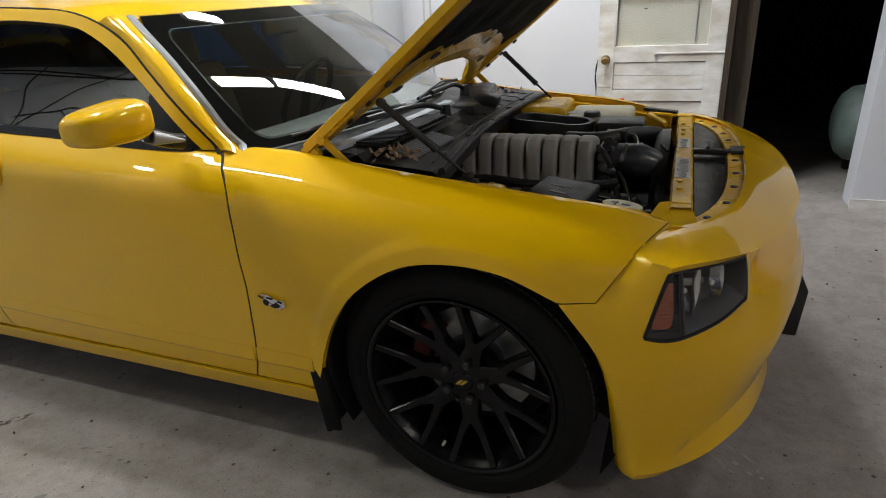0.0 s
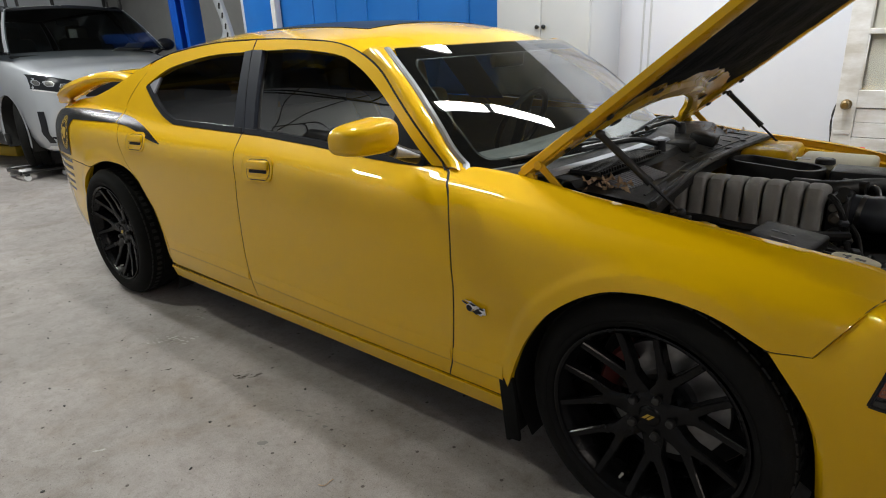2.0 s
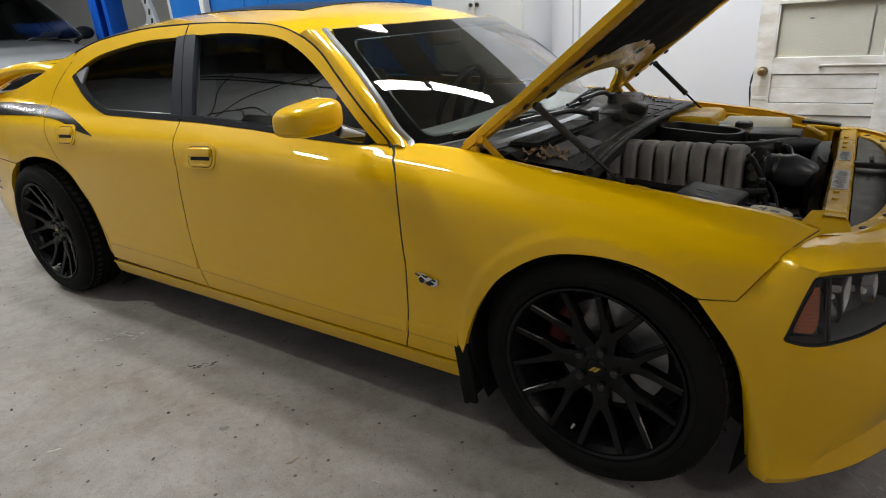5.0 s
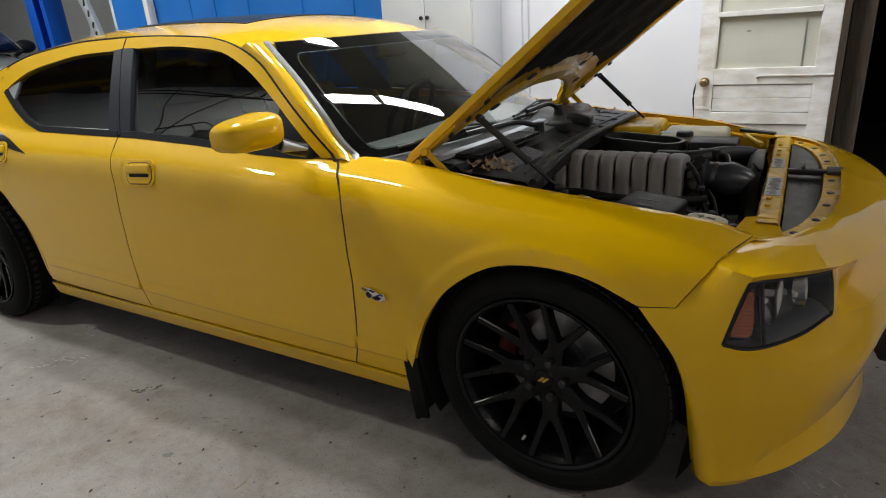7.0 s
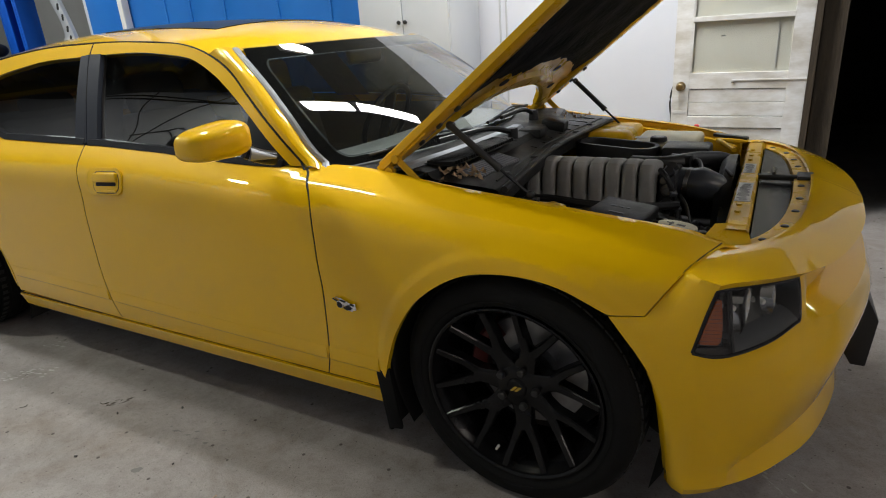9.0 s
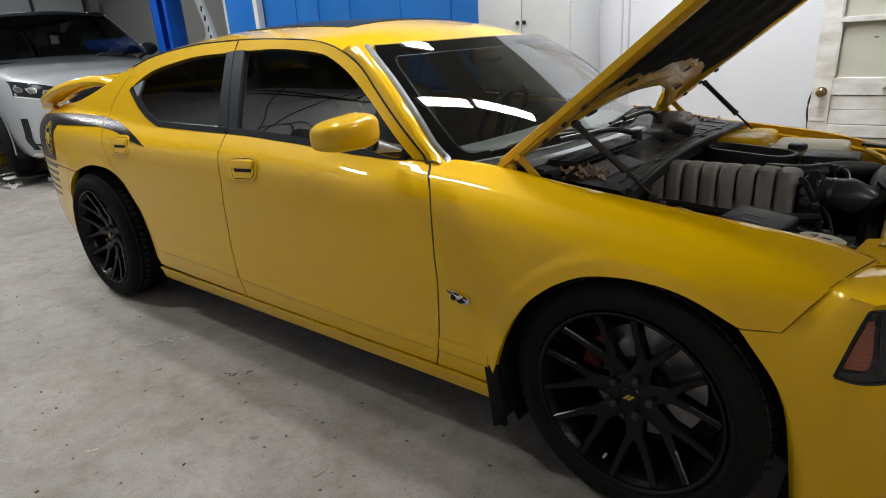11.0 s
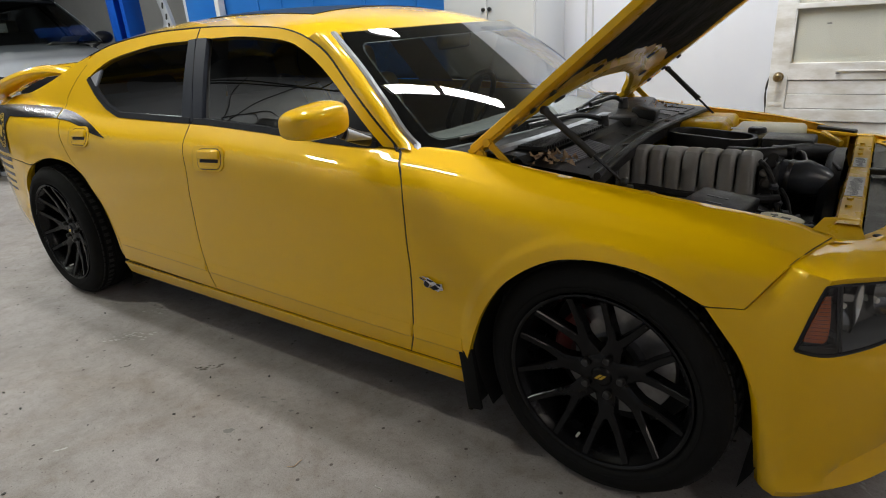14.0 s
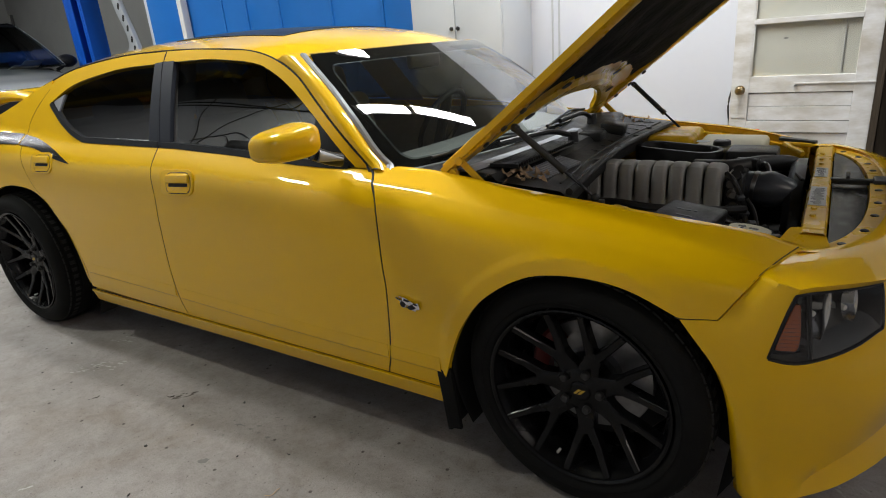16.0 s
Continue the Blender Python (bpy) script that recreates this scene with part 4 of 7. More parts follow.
for side in (R, L):
    left = inset(FRONT_GAP, 0.003)
    left = [(left[0][0], 0.285)] + left[1:] + [(-0.70, 0.947)]
    bottom = [(left[0][0], 0.285), (-0.43, 0.285)] + ARCH_F + [(0.338, 0.666)]
    top = [(-0.70, 0.947)] + [(x, curve(BELT, x) - 0.0045 * ease(0.40, 0.484, x)) for x in np.linspace(-0.66, 0.484, 30)]
    right = [(0.339, 0.666), (0.3905, 0.734), (0.4295, 0.7665), (0.484, 0.7775)]
    rows = coons(bottom, top, spline(left, 60), spline(right, 60), 120, 64, 1.4)
    f = side_panel("front_fender", rows, M_PAINT, car, side, depth=0.025)
    pressed_line(f, side, -0.622, -0.43)
    # inner flange of the fender beside the bonnet opening
    rows = [[(x, side * (curve(BELT_W, x) - dy - (0.45 * (x - 0.1) ** 2 if x > 0.1 else 0)), curve(BELT, x) - dz) for x in np.linspace(-0.60, 0.47, 30)]
            for dy, dz in ((0.002, 0.001), (0.012, 0.004), (0.016, 0.03), (0.05, 0.032), (0.055, 0.16))]
    sheet("fender_flange", rows, M_INNER, f, flip=side == L)

# sill, quarter panel, rear bumper
ARCH_R = spline([(-3.47, 0.40), (-3.455, 0.511), (-3.42, 0.61), (-3.29, 0.71), (-3.09, 0.778), (-2.89, 0.796), (-2.715, 0.758), (-2.59, 0.645), (-2.522, 0.471), (-2.517, 0.32)], 44)
ARCH_K = min(range(44), key=lambda i: abs(ARCH_R[i][0] + 2.765))
ARCH_J = min(range(44), key=lambda i: abs(ARCH_R[i][0] + 3.24))
ARCH_C = (-2.7485, 0.7995)
for side in (R, L):
    low = [(-2.545, 0.212), (-0.43, 0.212)]
    rows = coons(low, [(-2.53, 0.279), (-0.43, 0.279)], [(-2.545, 0.212), (-2.53, 0.279)], [(-0.43, 0.212), (-0.43, 0.279)], 40, 10)
    sill = side_panel("side_sill", rows, M_PAINT, car, side, 0.004, 0.05)
    side_strip("sill_bead", [(-2.528, 0.270), (-0.43, 0.270)], [(-2.526, 0.279), (-0.43, 0.279)], 40, 1, M_PAINT, sill, side, 0.0085, 0.006)
    arch_top = ARCH_R[ARCH_J + 1:ARCH_K + 1]
    bottom = [(-4.02, 0.763), (-3.60, 0.752), (ARCH_R[ARCH_J][0], ARCH_R[ARCH_J][1] + 0.004)] + arch_top + [ARCH_C]
    right = [ARCH_C] + [(x - 0.004, z) for x, z in REAR_GAP[6:]] + [(-2.80, 1.285)]
    top = [(-4.02, 1.055), (-3.7, 1.085), (-3.45, 1.105), (-3.25, 1.145), (-3.05, 1.205), (-2.91, 1.255), (-2.80, 1.285)]
    rows = coons(bottom, spline(top, 40), [(-4.02, 0.765), (-4.02, 1.055)], spline(right, 30), 50, 30)
    q = side_panel("quarter_panel", rows, M_PAINT, car, side, depth=0.02)
    # wedge between the rear door and the wheel opening
    lip = ARCH_R[ARCH_K:][::-1]
    rows = coons([lip[0], (-2.5135, 0.32)], [lip[-1], ARCH_C], lip, [(-2.5135, 0.32)] + inset(REAR_GAP[1:5], -0.004) + [ARCH_C], 8, 24)
    side_panel("wheel_lip", rows, M_PAINT, q, side, depth=0.025)
    # rear bumper side
    edge = [(-3.475, 0.26)] + ARCH_R[:ARCH_J + 1]
    rows = coons([(-4.02, 0.26), (-3.475, 0.26)], [(-4.02, 0.757), (-3.60, 0.748), ARCH_R[ARCH_J]], [(-4.02, 0.26), (-4.02, 0.757)], edge, 20, 16)
    bmp = side_panel("rear_bumper", rows, M_PAINT, car, side, depth=0.02)

# tail, boot lid and rear window
tail_rows = []
for z in (0.26, 0.4, 0.55, 0.757, 0.80, 0.95, 1.05):
    w = half_width(-4.02, z)
    tail_rows.append([(-4.02 - 0.14 * (1 - (k / 10) ** 2) + 0.02 * (z > 0.78), -w * k / 10, z) for k in range(10, -11, -1)])
sheet("tail_panel", [[(x, -y, z) for x, y, z in r] for r in tail_rows], M_PAINT, car, "", 0.02, (1, 0, 0))


def deck(x):
    return curve([(-4.15, 1.035), (-4.02, 1.055), (-3.7, 1.085), (-3.45, 1.105), (-3.25, 1.145), (-3.05, 1.205), (-2.91, 1.255), (-2.80, 1.285)], x)


rows = [[(x, k / 10 * half_width(x, deck(x)) * 0.998, deck(x) + 0.035 * (1 - (k / 10) ** 2) - 0.001) for k in range(-10, 11)] for x in np.linspace(-4.15, -3.36, 12)]
sheet("boot_lid", rows, M_PAINT, car, "", 0.02, (0, 0, -1), flip=True)
ROOF_MID = [(-3.42, 1.13), (-3.1, 1.26), (-2.85, 1.36), (-2.5, 1.418), (-2.1, 1.436), (-1.7, 1.430), (-1.4, 1.408), (-1.2, 1.374), (-1.1, 1.349), (-1.0, 1.313)]
rows = [[(x, k / 10 * (half_width(x, deck(x)) * 0.985), deck(x) + (curve(ROOF_MID, x) - deck(x)) * (1 - (k / 10) ** 2) ** 0.8) for k in range(-10, 11)] for x in np.linspace(-3.40, -2.86, 12)]
sheet("rear_window", rows, M_TINT, car, "", 0)

# roof: from rail to rail
rail_up = spline([(-1.165, 1.300)] + RAIL[::-1][5:], 60)
roof_rows = []
for x, z in rail_up:
    w = half_width(x, z)
    mid_x = x + (0.12 + 0.045 * ease(-1.3, -1.165, x) if x > -1.3 else 0.12 * ease(-1.9, -1.3, x))
    mid_z = max(z + 0.015, curve(ROOF_MID, mid_x))
    roof_rows.append([(mid_x + (x - mid_x) * abs(s) ** 2.2, s * w, z + (mid_z - z) * (1 - abs(s) ** 2.3)) for s in np.linspace(-1, 1, 33)])


def over_roof(x, y):
    z = float(np.interp(-x, [-r[16][0] for r in roof_rows], [r[16][2] for r in roof_rows]))
    i = min(range(len(roof_rows)), key=lambda k: abs(roof_rows[k][16][0] - x))
    w, e = abs(roof_rows[i][0][1]), roof_rows[i][0][2]
    return e + (z - e) * (1 - abs(y / w) ** 2.3)


roof = sheet("roof", roof_rows, M_PAINT, car, "", 0.02, (0, 0, -1))
from mathutils.bvhtree import BVHTree

roof_tree = BVHTree.FromPolygons([v.co.copy() for v in roof.data.vertices], [tuple(p.vertices) for p in roof.data.polygons])
rows = [[(x, y, roof_tree.ray_cast(Vector((x, y, 3.0)), Vector((0, 0, -1)))[0].z + 0.003) for i, y in enumerate(np.linspace(-0.42, 0.42, 18))] for j, x in enumerate(np.linspace(-1.42, -2.12, 14))]
sheet("sunroof", rows, M_SATIN, roof, "dark glass sunroof panel", 0.012, (0, 0, -1))
# windscreen pillars, screen and its trim
WS_EDGE = [(-1.128, 1.313), (-0.962, 1.192), (-0.863, 1.112), (-0.808, 1.058), (-0.757, 1.0), (-0.688, 0.936)]
RAIL_A = [(-1.205, 1.302), (-1.095, 1.249), (-0.985, 1.169), (-0.860, 1.071), (-0.795, 1.014), (-0.724, 0.947)]
for side in (R, L):
    a, b = spline(RAIL_A, 24), spline([(-1.14, 1.312)] + [(x + 0.0, z) for x, z in WS_EDGE[1:]], 24)
    rows = []
    for k in range(24):
        p, q2 = on_side(*a[k], side), on_side(*b[k], side) + Vector((0.012, -side * 0.02, 0))
        rows.append([p.lerp(q2, s) + Vector((0, side * 0.012 * math.sin(math.pi * s), 0.010 * math.sin(math.pi * s))) for s in np.linspace(0, 1, 6)])
    sheet("windscreen_pillar", rows, M_PAINT, car, "", 0.02, (-0.3, -side, 0), flip=side == L)
    rows = []
    for k in range(24):
        q2 = on_side(*b[k], side) + Vector((0.014, -side * 0.022, 0.002))
        rows.append([q2, q2 + Vector((0.008, -side * 0.004, 0.003)), q2 + Vector((0.017, -side * 0.012, 0.0))])
    sheet("screen_trim", rows, M_SILVERTRIM, car, "dull grey rubber screen trim", 0.012, (-0.5, 0, -0.5), flip=side == L)

ws_rows = []
screen_curve = np.polyfit([p[1] for p in WS_EDGE], [p[0] for p in WS_EDGE], 2)
edge = [(float(np.polyval(screen_curve, z)), float(z)) for z in np.linspace(1.313, 0.936, 20)]
for k in range(20):
    p = on_side(*edge[k], R) + Vector((0.03, 0.034, 0.0))
    w, s = -p.y, k / 19
    bow = 0.115 + 0.12 * s
    mid_z = p.z + 0.004 + 0.010 * s
    ws_rows.append([(p.x + bow * (1 - abs(t) ** 2.0), t * w, p.z + (mid_z - p.z) * (1 - t * t)) for t in np.linspace(-1, 1, 25)])
screen = sheet("windscreen", ws_rows, M_WINDSHIELD, car, "clear curved windscreen with a black border", flip=True)


def on_screen(v, t, dz=0.0):
    """A point of the screen: v from top to foot, t from side to side (-1 to 1)."""
    a, b = min(18.999, max(0, v * 19)), min(23.999, max(0, (t + 1) * 12))
    i, k = int(a), int(b)
    p = [Vector(ws_rows[i + m][k]).lerp(Vector(ws_rows[i + m][k + 1]), b - k) for m in (0, 1)]
    return p[0].lerp(p[1], a - i) - Vector((0.6, 0, 0.8)) * dz


def screen_ring(grow, n=24):
    """A rounded outline on the screen, wider than the clear glass by grow."""
    t0, v0, v1, rt, rv = 0.942 + grow, 0.105 - grow * 1.6, 0.945 + grow * 1.6, 0.05, 0.11
    out = []
    for ct, cv, a0 in ((t0 - rt, v1 - rv, 0), (-t0 + rt, v1 - rv, 90), (-t0 + rt, v0 + rv, 180), (t0 - rt, v0 + rv, 270)):
        out += [(ct + rt * math.cos(radians(a0 + 90 * k / n)), cv + rv * math.sin(radians(a0 + 90 * k / n))) for k in range(n + 1)]
        nxt = {0: (-t0 + rt, v1), 90: (-t0, v0 + rv), 180: (t0 - rt, v0), 270: (t0, v1 - rv)}[a0]
        out += [tuple(np.array(out[-1]) + (np.array(nxt) - np.array(out[-1])) * k / 16) for k in range(1, 16)]
    return out + out[:1]


clear_edge = screen_ring(0.0)
rim_edge = []
for t, v in clear_edge:
    d = np.array((t, (v - 0.5) * 2))
    d = d / max(abs(d))
    rim_edge.append((float(d[0]), float(d[1]) / 2 + 0.5))
sheet("screen_border", [[on_screen(v0 + (v1 - v0) * k, t0 + (t1 - t0) * k, 0.004) for (t0, v0), (t1, v1) in zip(clear_edge, rim_edge)] for k in np.linspace(0, 1, 5)], M_FRIT, screen, "black printed screen border")
sheet("border_line", [[on_screen(v, t, 0.0035) for t, v in screen_ring(gr)] for gr in (-0.006, -0.002)], M_GREYTRIM, screen)

# ---- nose: front bumper cover ----
PLAN = [(0.405, -0.915), (0.47, -0.893), (0.55, -0.848), (0.645, -0.76), (0.73, -0.62), (0.785, -0.45), (0.822, -0.25), (0.835, 0.0)]
BAY_EDGE = [(0.48, -0.703), (0.535, -0.69), (0.61, -0.59), (0.655, -0.45), (0.68, -0.25), (0.69, 0.0)]
REAR_EDGE = [tuple(on_side(x, z, R)) for x, z in ((0.409, 0.175), (0.407, 0.205), (0.405, 0.235), (0.404, 0.262), (0.366, 0.50), (0.262, 0.662),
                                                  (0.342, 0.664), (0.414, 0.755), (0.424, 0.763), (0.454, 0.772), (0.484, 0.777))]
NU = 61
fine_plan, bay = spline(PLAN, 241), spline(BAY_EDGE, NU)
# the lamp's lower and upper edge: place along the plan, height
LAMP_LOW, LAMP_TOP = [(0.046, 0.586), (0.090, 0.574), (0.136, 0.575), (0.225, 0.592), (0.318, 0.622)], [(0.090, 0.738), (0.120, 0.743), (0.22, 0.739), (0.306, 0.731)]
HL0, HL1 = 3, 19


def on_plan(u):
    k = min(239.999, max(0.0, u * 240))
    i = int(k)
    a, b = Vector(fine_plan[i]), Vector(fine_plan[i + 1])
    p, d = a.lerp(b, k - i), (b - a).normalized()
    return Vector((p.x, p.y, 0)), Vector((abs(d.y), -abs(d.x), 0))


def lean(u, edge):
    """Shifts a column along the plan, so that it starts and ends with the lamp's slanting edge."""
    c = [0, HL0 / (NU - 1), HL1 / (NU - 1), 0.48, 1]
    return float(np.interp(u, c, [0, edge[0][0], edge[-1][0], 0.48, 1]))


def nose_section(i):
    u = i / (NU - 1)
    low_u, top_u = lean(u, LAMP_LOW), lean(u, LAMP_TOP)
    zl = curve(LAMP_LOW, low_u) + 0.012 * ease(0.33, 0.48, u)
    zt = curve(LAMP_TOP, top_u)
    g, mouth, mid = ease(0.05, 0.35, u), ease(0.13, 0.20, u), ease(0.33, 0.43, u)
    zc = float(np.interp(u, [0, 0.13, 0.165, 0.224, 0.30, 0.36, 0.5, 1], [0.262, 0.258, 0.262, 0.298, 0.326, 0.345, 0.385, 0.41]))
    zb = float(np.interp(u, [0, 0.10, 0.163, 0.239, 0.36, 0.5, 1], [0.50, 0.505, 0.500, 0.474, 0.480, 0.545, 0.56]))
    prof = [(u, -0.012 - 0.030 * g, 0.175 + 0.022 * g), (u, -0.010 * g, 0.200 + 0.018 * g), (u, -0.008 - 0.026 * mouth, zc - 0.016 - 0.02 * (1 - mouth)),
            (u, -0.006 + 0.004 * g, zc), (0.5 * (u + low_u), 0.004 + 0.018 * ease(0.14, 0.30, u) + 0.010 * mid, zb), (low_u, -0.006 - 0.016 * g + 0.030 * mid, zl - 0.012),
            (low_u, -0.012 - 0.008 * g - 0.050 * mid, zl + 0.022 * mid), (top_u, -0.017 - 0.014 * g - 0.042 * mid, zt - 0.012 * mid), (top_u, -0.004 - 0.006 * g, zt + 0.020 - 0.004 * mid)]
    pts = []
    for v, o, z in prof:
        p, n = on_plan(v)
        pts.append(p + n * o + Vector((0, 0, z)))
    e = Vector((*bay[i], 0.785 + 0.018 * u))
    pts.append(pts[-1].lerp(e, 0.45) + Vector((0, 0, 0.003)))
    pts.append(e)
    k = min(1.0, u / (HL0 / (NU - 1)))
    pts = [Vector(r).lerp(p, k) for r, p in zip(REAR_EDGE, pts)]
    face = [Vector(p) for p in spline([tuple(p) for p in pts[3:6]], 9)]
    brow = [Vector(p) for p in spline([tuple(p) for p in pts[8:11]], 7)]
    return pts[:3] + face + pts[6:8] + brow


ROW = 12
for side in (R, L):
    sections = [nose_section(i) for i in range(NU)]
    cols = [[Vector((p.x, p.y if side == R else -p.y, p.z)) for p in s] for s in sections]
    rows = [[cols[i][j] for i in range(NU)] for j in range(len(cols[0]))]
    nose = sheet("front_bumper", rows, M_PAINT, car, "", 0.02, (-0.5, -0.8 * side, 0), flip=side == L, sharp=36,
                 cells=lambda i, j: not (j == ROW and HL0 <= i < HL1))
    # turned-in flange round the bonnet opening, with push-in plugs
    rows = [[(x - dx, (y if side == R else -y) * k, 0.785 + 0.018 * i / (NU - 1) - dz) for i, (x, y) in enumerate(bay)] for dx, k, dz in ((0.0, 1.0, 0.0), (0.012, 0.985, 0.012), (0.055, 0.95, 0.014), (0.058, 0.945, 0.05))]
    fl = sheet("nose_flange", rows, M_INNER, nose, flip=side == L)
    for i in (12, 22, 33, 43, 54):
        x, y = bay[i]
        part("push_plug", lathe([(0, 0.0025), (0.008, 0.002), (0.0105, 0.0), (0.0105, -0.004)], 14, pose(x - 0.034, (y if side == R else -y) * 0.967, 0.773 + 0.018 * i / (NU - 1))), M_BLACK, fl)
    # headlight
    low = [cols[i][ROW] for i in range(HL0, HL1 + 1)]
    top = [cols[i][ROW + 1] for i in range(HL0, HL1 + 1)]
    back = Vector((-0.075, -side * 0.055, 0))
    n = len(low)

    def lamp_point(f, v, d=0.0):
        k = min(n - 1.001, max(0.0, f * (n - 1)))
        i = int(k)
        return low[i].lerp(low[i + 1], k - i).lerp(top[i].lerp(top[i + 1], k - i), v) + back * d

    bowl = [[p.copy() for p in low], [p + back * 0.6 + Vector((0, 0, 0.012)) for p in low], [p.lerp(q, 0.5) + back for p, q in zip(low, top)],
            [q + back * 0.6 - Vector((0, 0, 0.012)) for q in top], [q.copy() for q in top]]
    lamp_unit = sheet("headlight", bowl, M_BOWL, nose, "clear headlight with an amber side marker", flip=side == L)
    for col in (0, n - 1):
        solid("end_wall", [r[col] for r in bowl], [tuple(range(5))], M_SATIN, lamp_unit)
    glass_rows = [[(low[i].lerp(top[i], v) + Vector((0.006, side * 0.006, 0)) * math.sin(math.pi * v)) for i in range(n)] for v in np.linspace(0, 1, 7)]
    sheet("lens", glass_rows, M_LENS, lamp_unit, flip=side == L)
    # dark rim round the lens, wide at the foot
    ring = low + top[::-1]
    part("lens_seal", tube([tuple(p) for p in ring + ring[:1]], 0.0042, 6, 2), M_SATIN, lamp_unit)
    sheet("lower_bezel", [[lamp_point(f, v, d) for f in np.linspace(0.34, 1, 12)] for v, d in ((0.0, 0.04), (0.16, 0.30), (0.20, 0.55))], M_GREYTRIM, lamp_unit, "dark grey lamp bezel", flip=side == L)
    # amber marker with fine ribs in its dark frame
    def edge(v):
        return 0.345 - 0.215 * v

    rows = [[lamp_point(edge(v) * k, v, 0.34) for k in (0.0, 0.33, 0.67, 1.0)] for v in np.linspace(0.0, 1.0, 7)]
    sheet("marker_frame", rows, M_SATIN, lamp_unit, flip=side == L)
    mk = [[lamp_point(edge(v) * (a + (b - a) * k), v, 0.16) for k in np.linspace(0, 1, 4)] for v, a, b in ((0.13, 0.26, 0.70), (0.17, 0.23, 0.79), (0.30, 0.25, 0.85), (0.48, 0.31, 0.87), (0.64, 0.40, 0.85), (0.80, 0.52, 0.79))]
    sheet("side_marker", mk, M_AMBER, lamp_unit, "amber side marker", 0.006, back.normalized(), flip=side == L)
    for j in range(16):
        v = 0.06 + 0.88 * j / 15
        part("rib", tube([tuple(lamp_point(edge(v) * 0.06, v, 0.10)), tuple(lamp_point(edge(v) * 0.94, v, 0.10))], 0.0005, 5, 2), M_BLACK, lamp_unit)
    part("divider", tube([tuple(lamp_point(edge(v) + 0.012 * math.sin(math.pi * v), v, 0.06)) for v in (0.02, 0.35, 0.65, 0.98)], 0.0055, 6, 4), M_SATIN, lamp_unit)
    # two chromed reflectors, each a hollow half bowl with a bulb
    for f0, f1, v0 in ((0.17, 0.40, 0.26), (0.50, 0.70, 0.40)):
        c = []
        for v in np.linspace(v0, 0.96, 9):
            w = math.sin(math.pi * min(1.0, 0.12 + 0.55 * (v - v0) / (0.96 - v0)))
            fm, h = (f0 + f1) / 2 - 0.10 * (v - 0.96), (f1 - f0) / 2 * w
            c.append([lamp_point(fm + h * k, v, 0.10 + 0.42 * (1 - k * k)) for k in np.linspace(-1, 1, 11)])
        rf = sheet("reflector", c, M_CHROME, lamp_unit, "chrome reflector bowl", flip=side == L)
        p = lamp_point((f0 + f1) / 2, 0.66, 0.42)
        part("bulb", rod(p, p - back * 0.28, 0.010, 0.006, 12), M_LABEL, rf)


# near-black tubes that stand for the shade in the gaps between the panels
def shade_gap(points, parent, side, out=-0.005, r=0.0046, n=40):
    return part("gap_shade", tube([tuple(on_side(x, z, side, out)) for x, z in spline(points, n)], r, 6, 1), M_DARK, parent)


for side in (R, L):
    shade_gap(FRONT_GAP, car, side)
    shade_gap(MID_GAP, car, side)
    shade_gap([(-1.768, 1.0), (-1.83, 1.17), (-1.889, 1.335), (-1.889, 1.366)], car, side, -0.004)
    shade_gap(REAR_GAP, car, side)
    shade_gap([(x, z - 0.003) for x, z in RAIL], car, side, -0.004, 0.004, 70)
    shade_gap([(-2.53, 0.282), (-1.5, 0.282), (-0.65, 0.282), (-0.44, 0.282)], car, side, -0.003, 0.0022, 30)
    shade_gap([(0.25, 0.665), (0.338, 0.665)], car, side, -0.002, 0.0015, 6)
    shade_gap([(0.340, 0.667), (0.390, 0.735), (0.425, 0.767), (0.475, 0.781)], car, side, -0.002, 0.0016, 14)
    shade_gap([(-3.98, 0.760), (-3.60, 0.750), (ARCH_R[ARCH_J][0] - 0.01, ARCH_R[ARCH_J][1] + 0.002)], car, side, -0.003, 0.0022, 10)


# ---- wheels ----
def add_hexa(bm, a, b, wa, wb, ha, hb, thick):
    """A tapered spoke length between two points of the wheel's plane, at heights ha and hb."""
    a, b = Vector(a), Vector(b)
    n = Vector((-(b - a).y, (b - a).x)).normalized()
    v = []
    for p, w, h in ((a, wa, ha), (b, wb, hb)):
        for s, d, k in ((-1, -thick, 1.0), (1, -thick, 1.0), (1, -0.004, 1.0), (0.72, 0.0, 1), (-0.72, 0.0, 1), (-1, -0.004, 1.0)):
            q = p + n * s * w / 2
            v.append(bm.verts.new((q.x, q.y, h + d)))
    for k in range(6):
        bm.faces.new((v[k], v[(k + 1) % 6], v[6 + (k + 1) % 6], v[6 + k]))
    bm.faces.new(v[:6][::-1])
    bm.faces.new(v[6:])


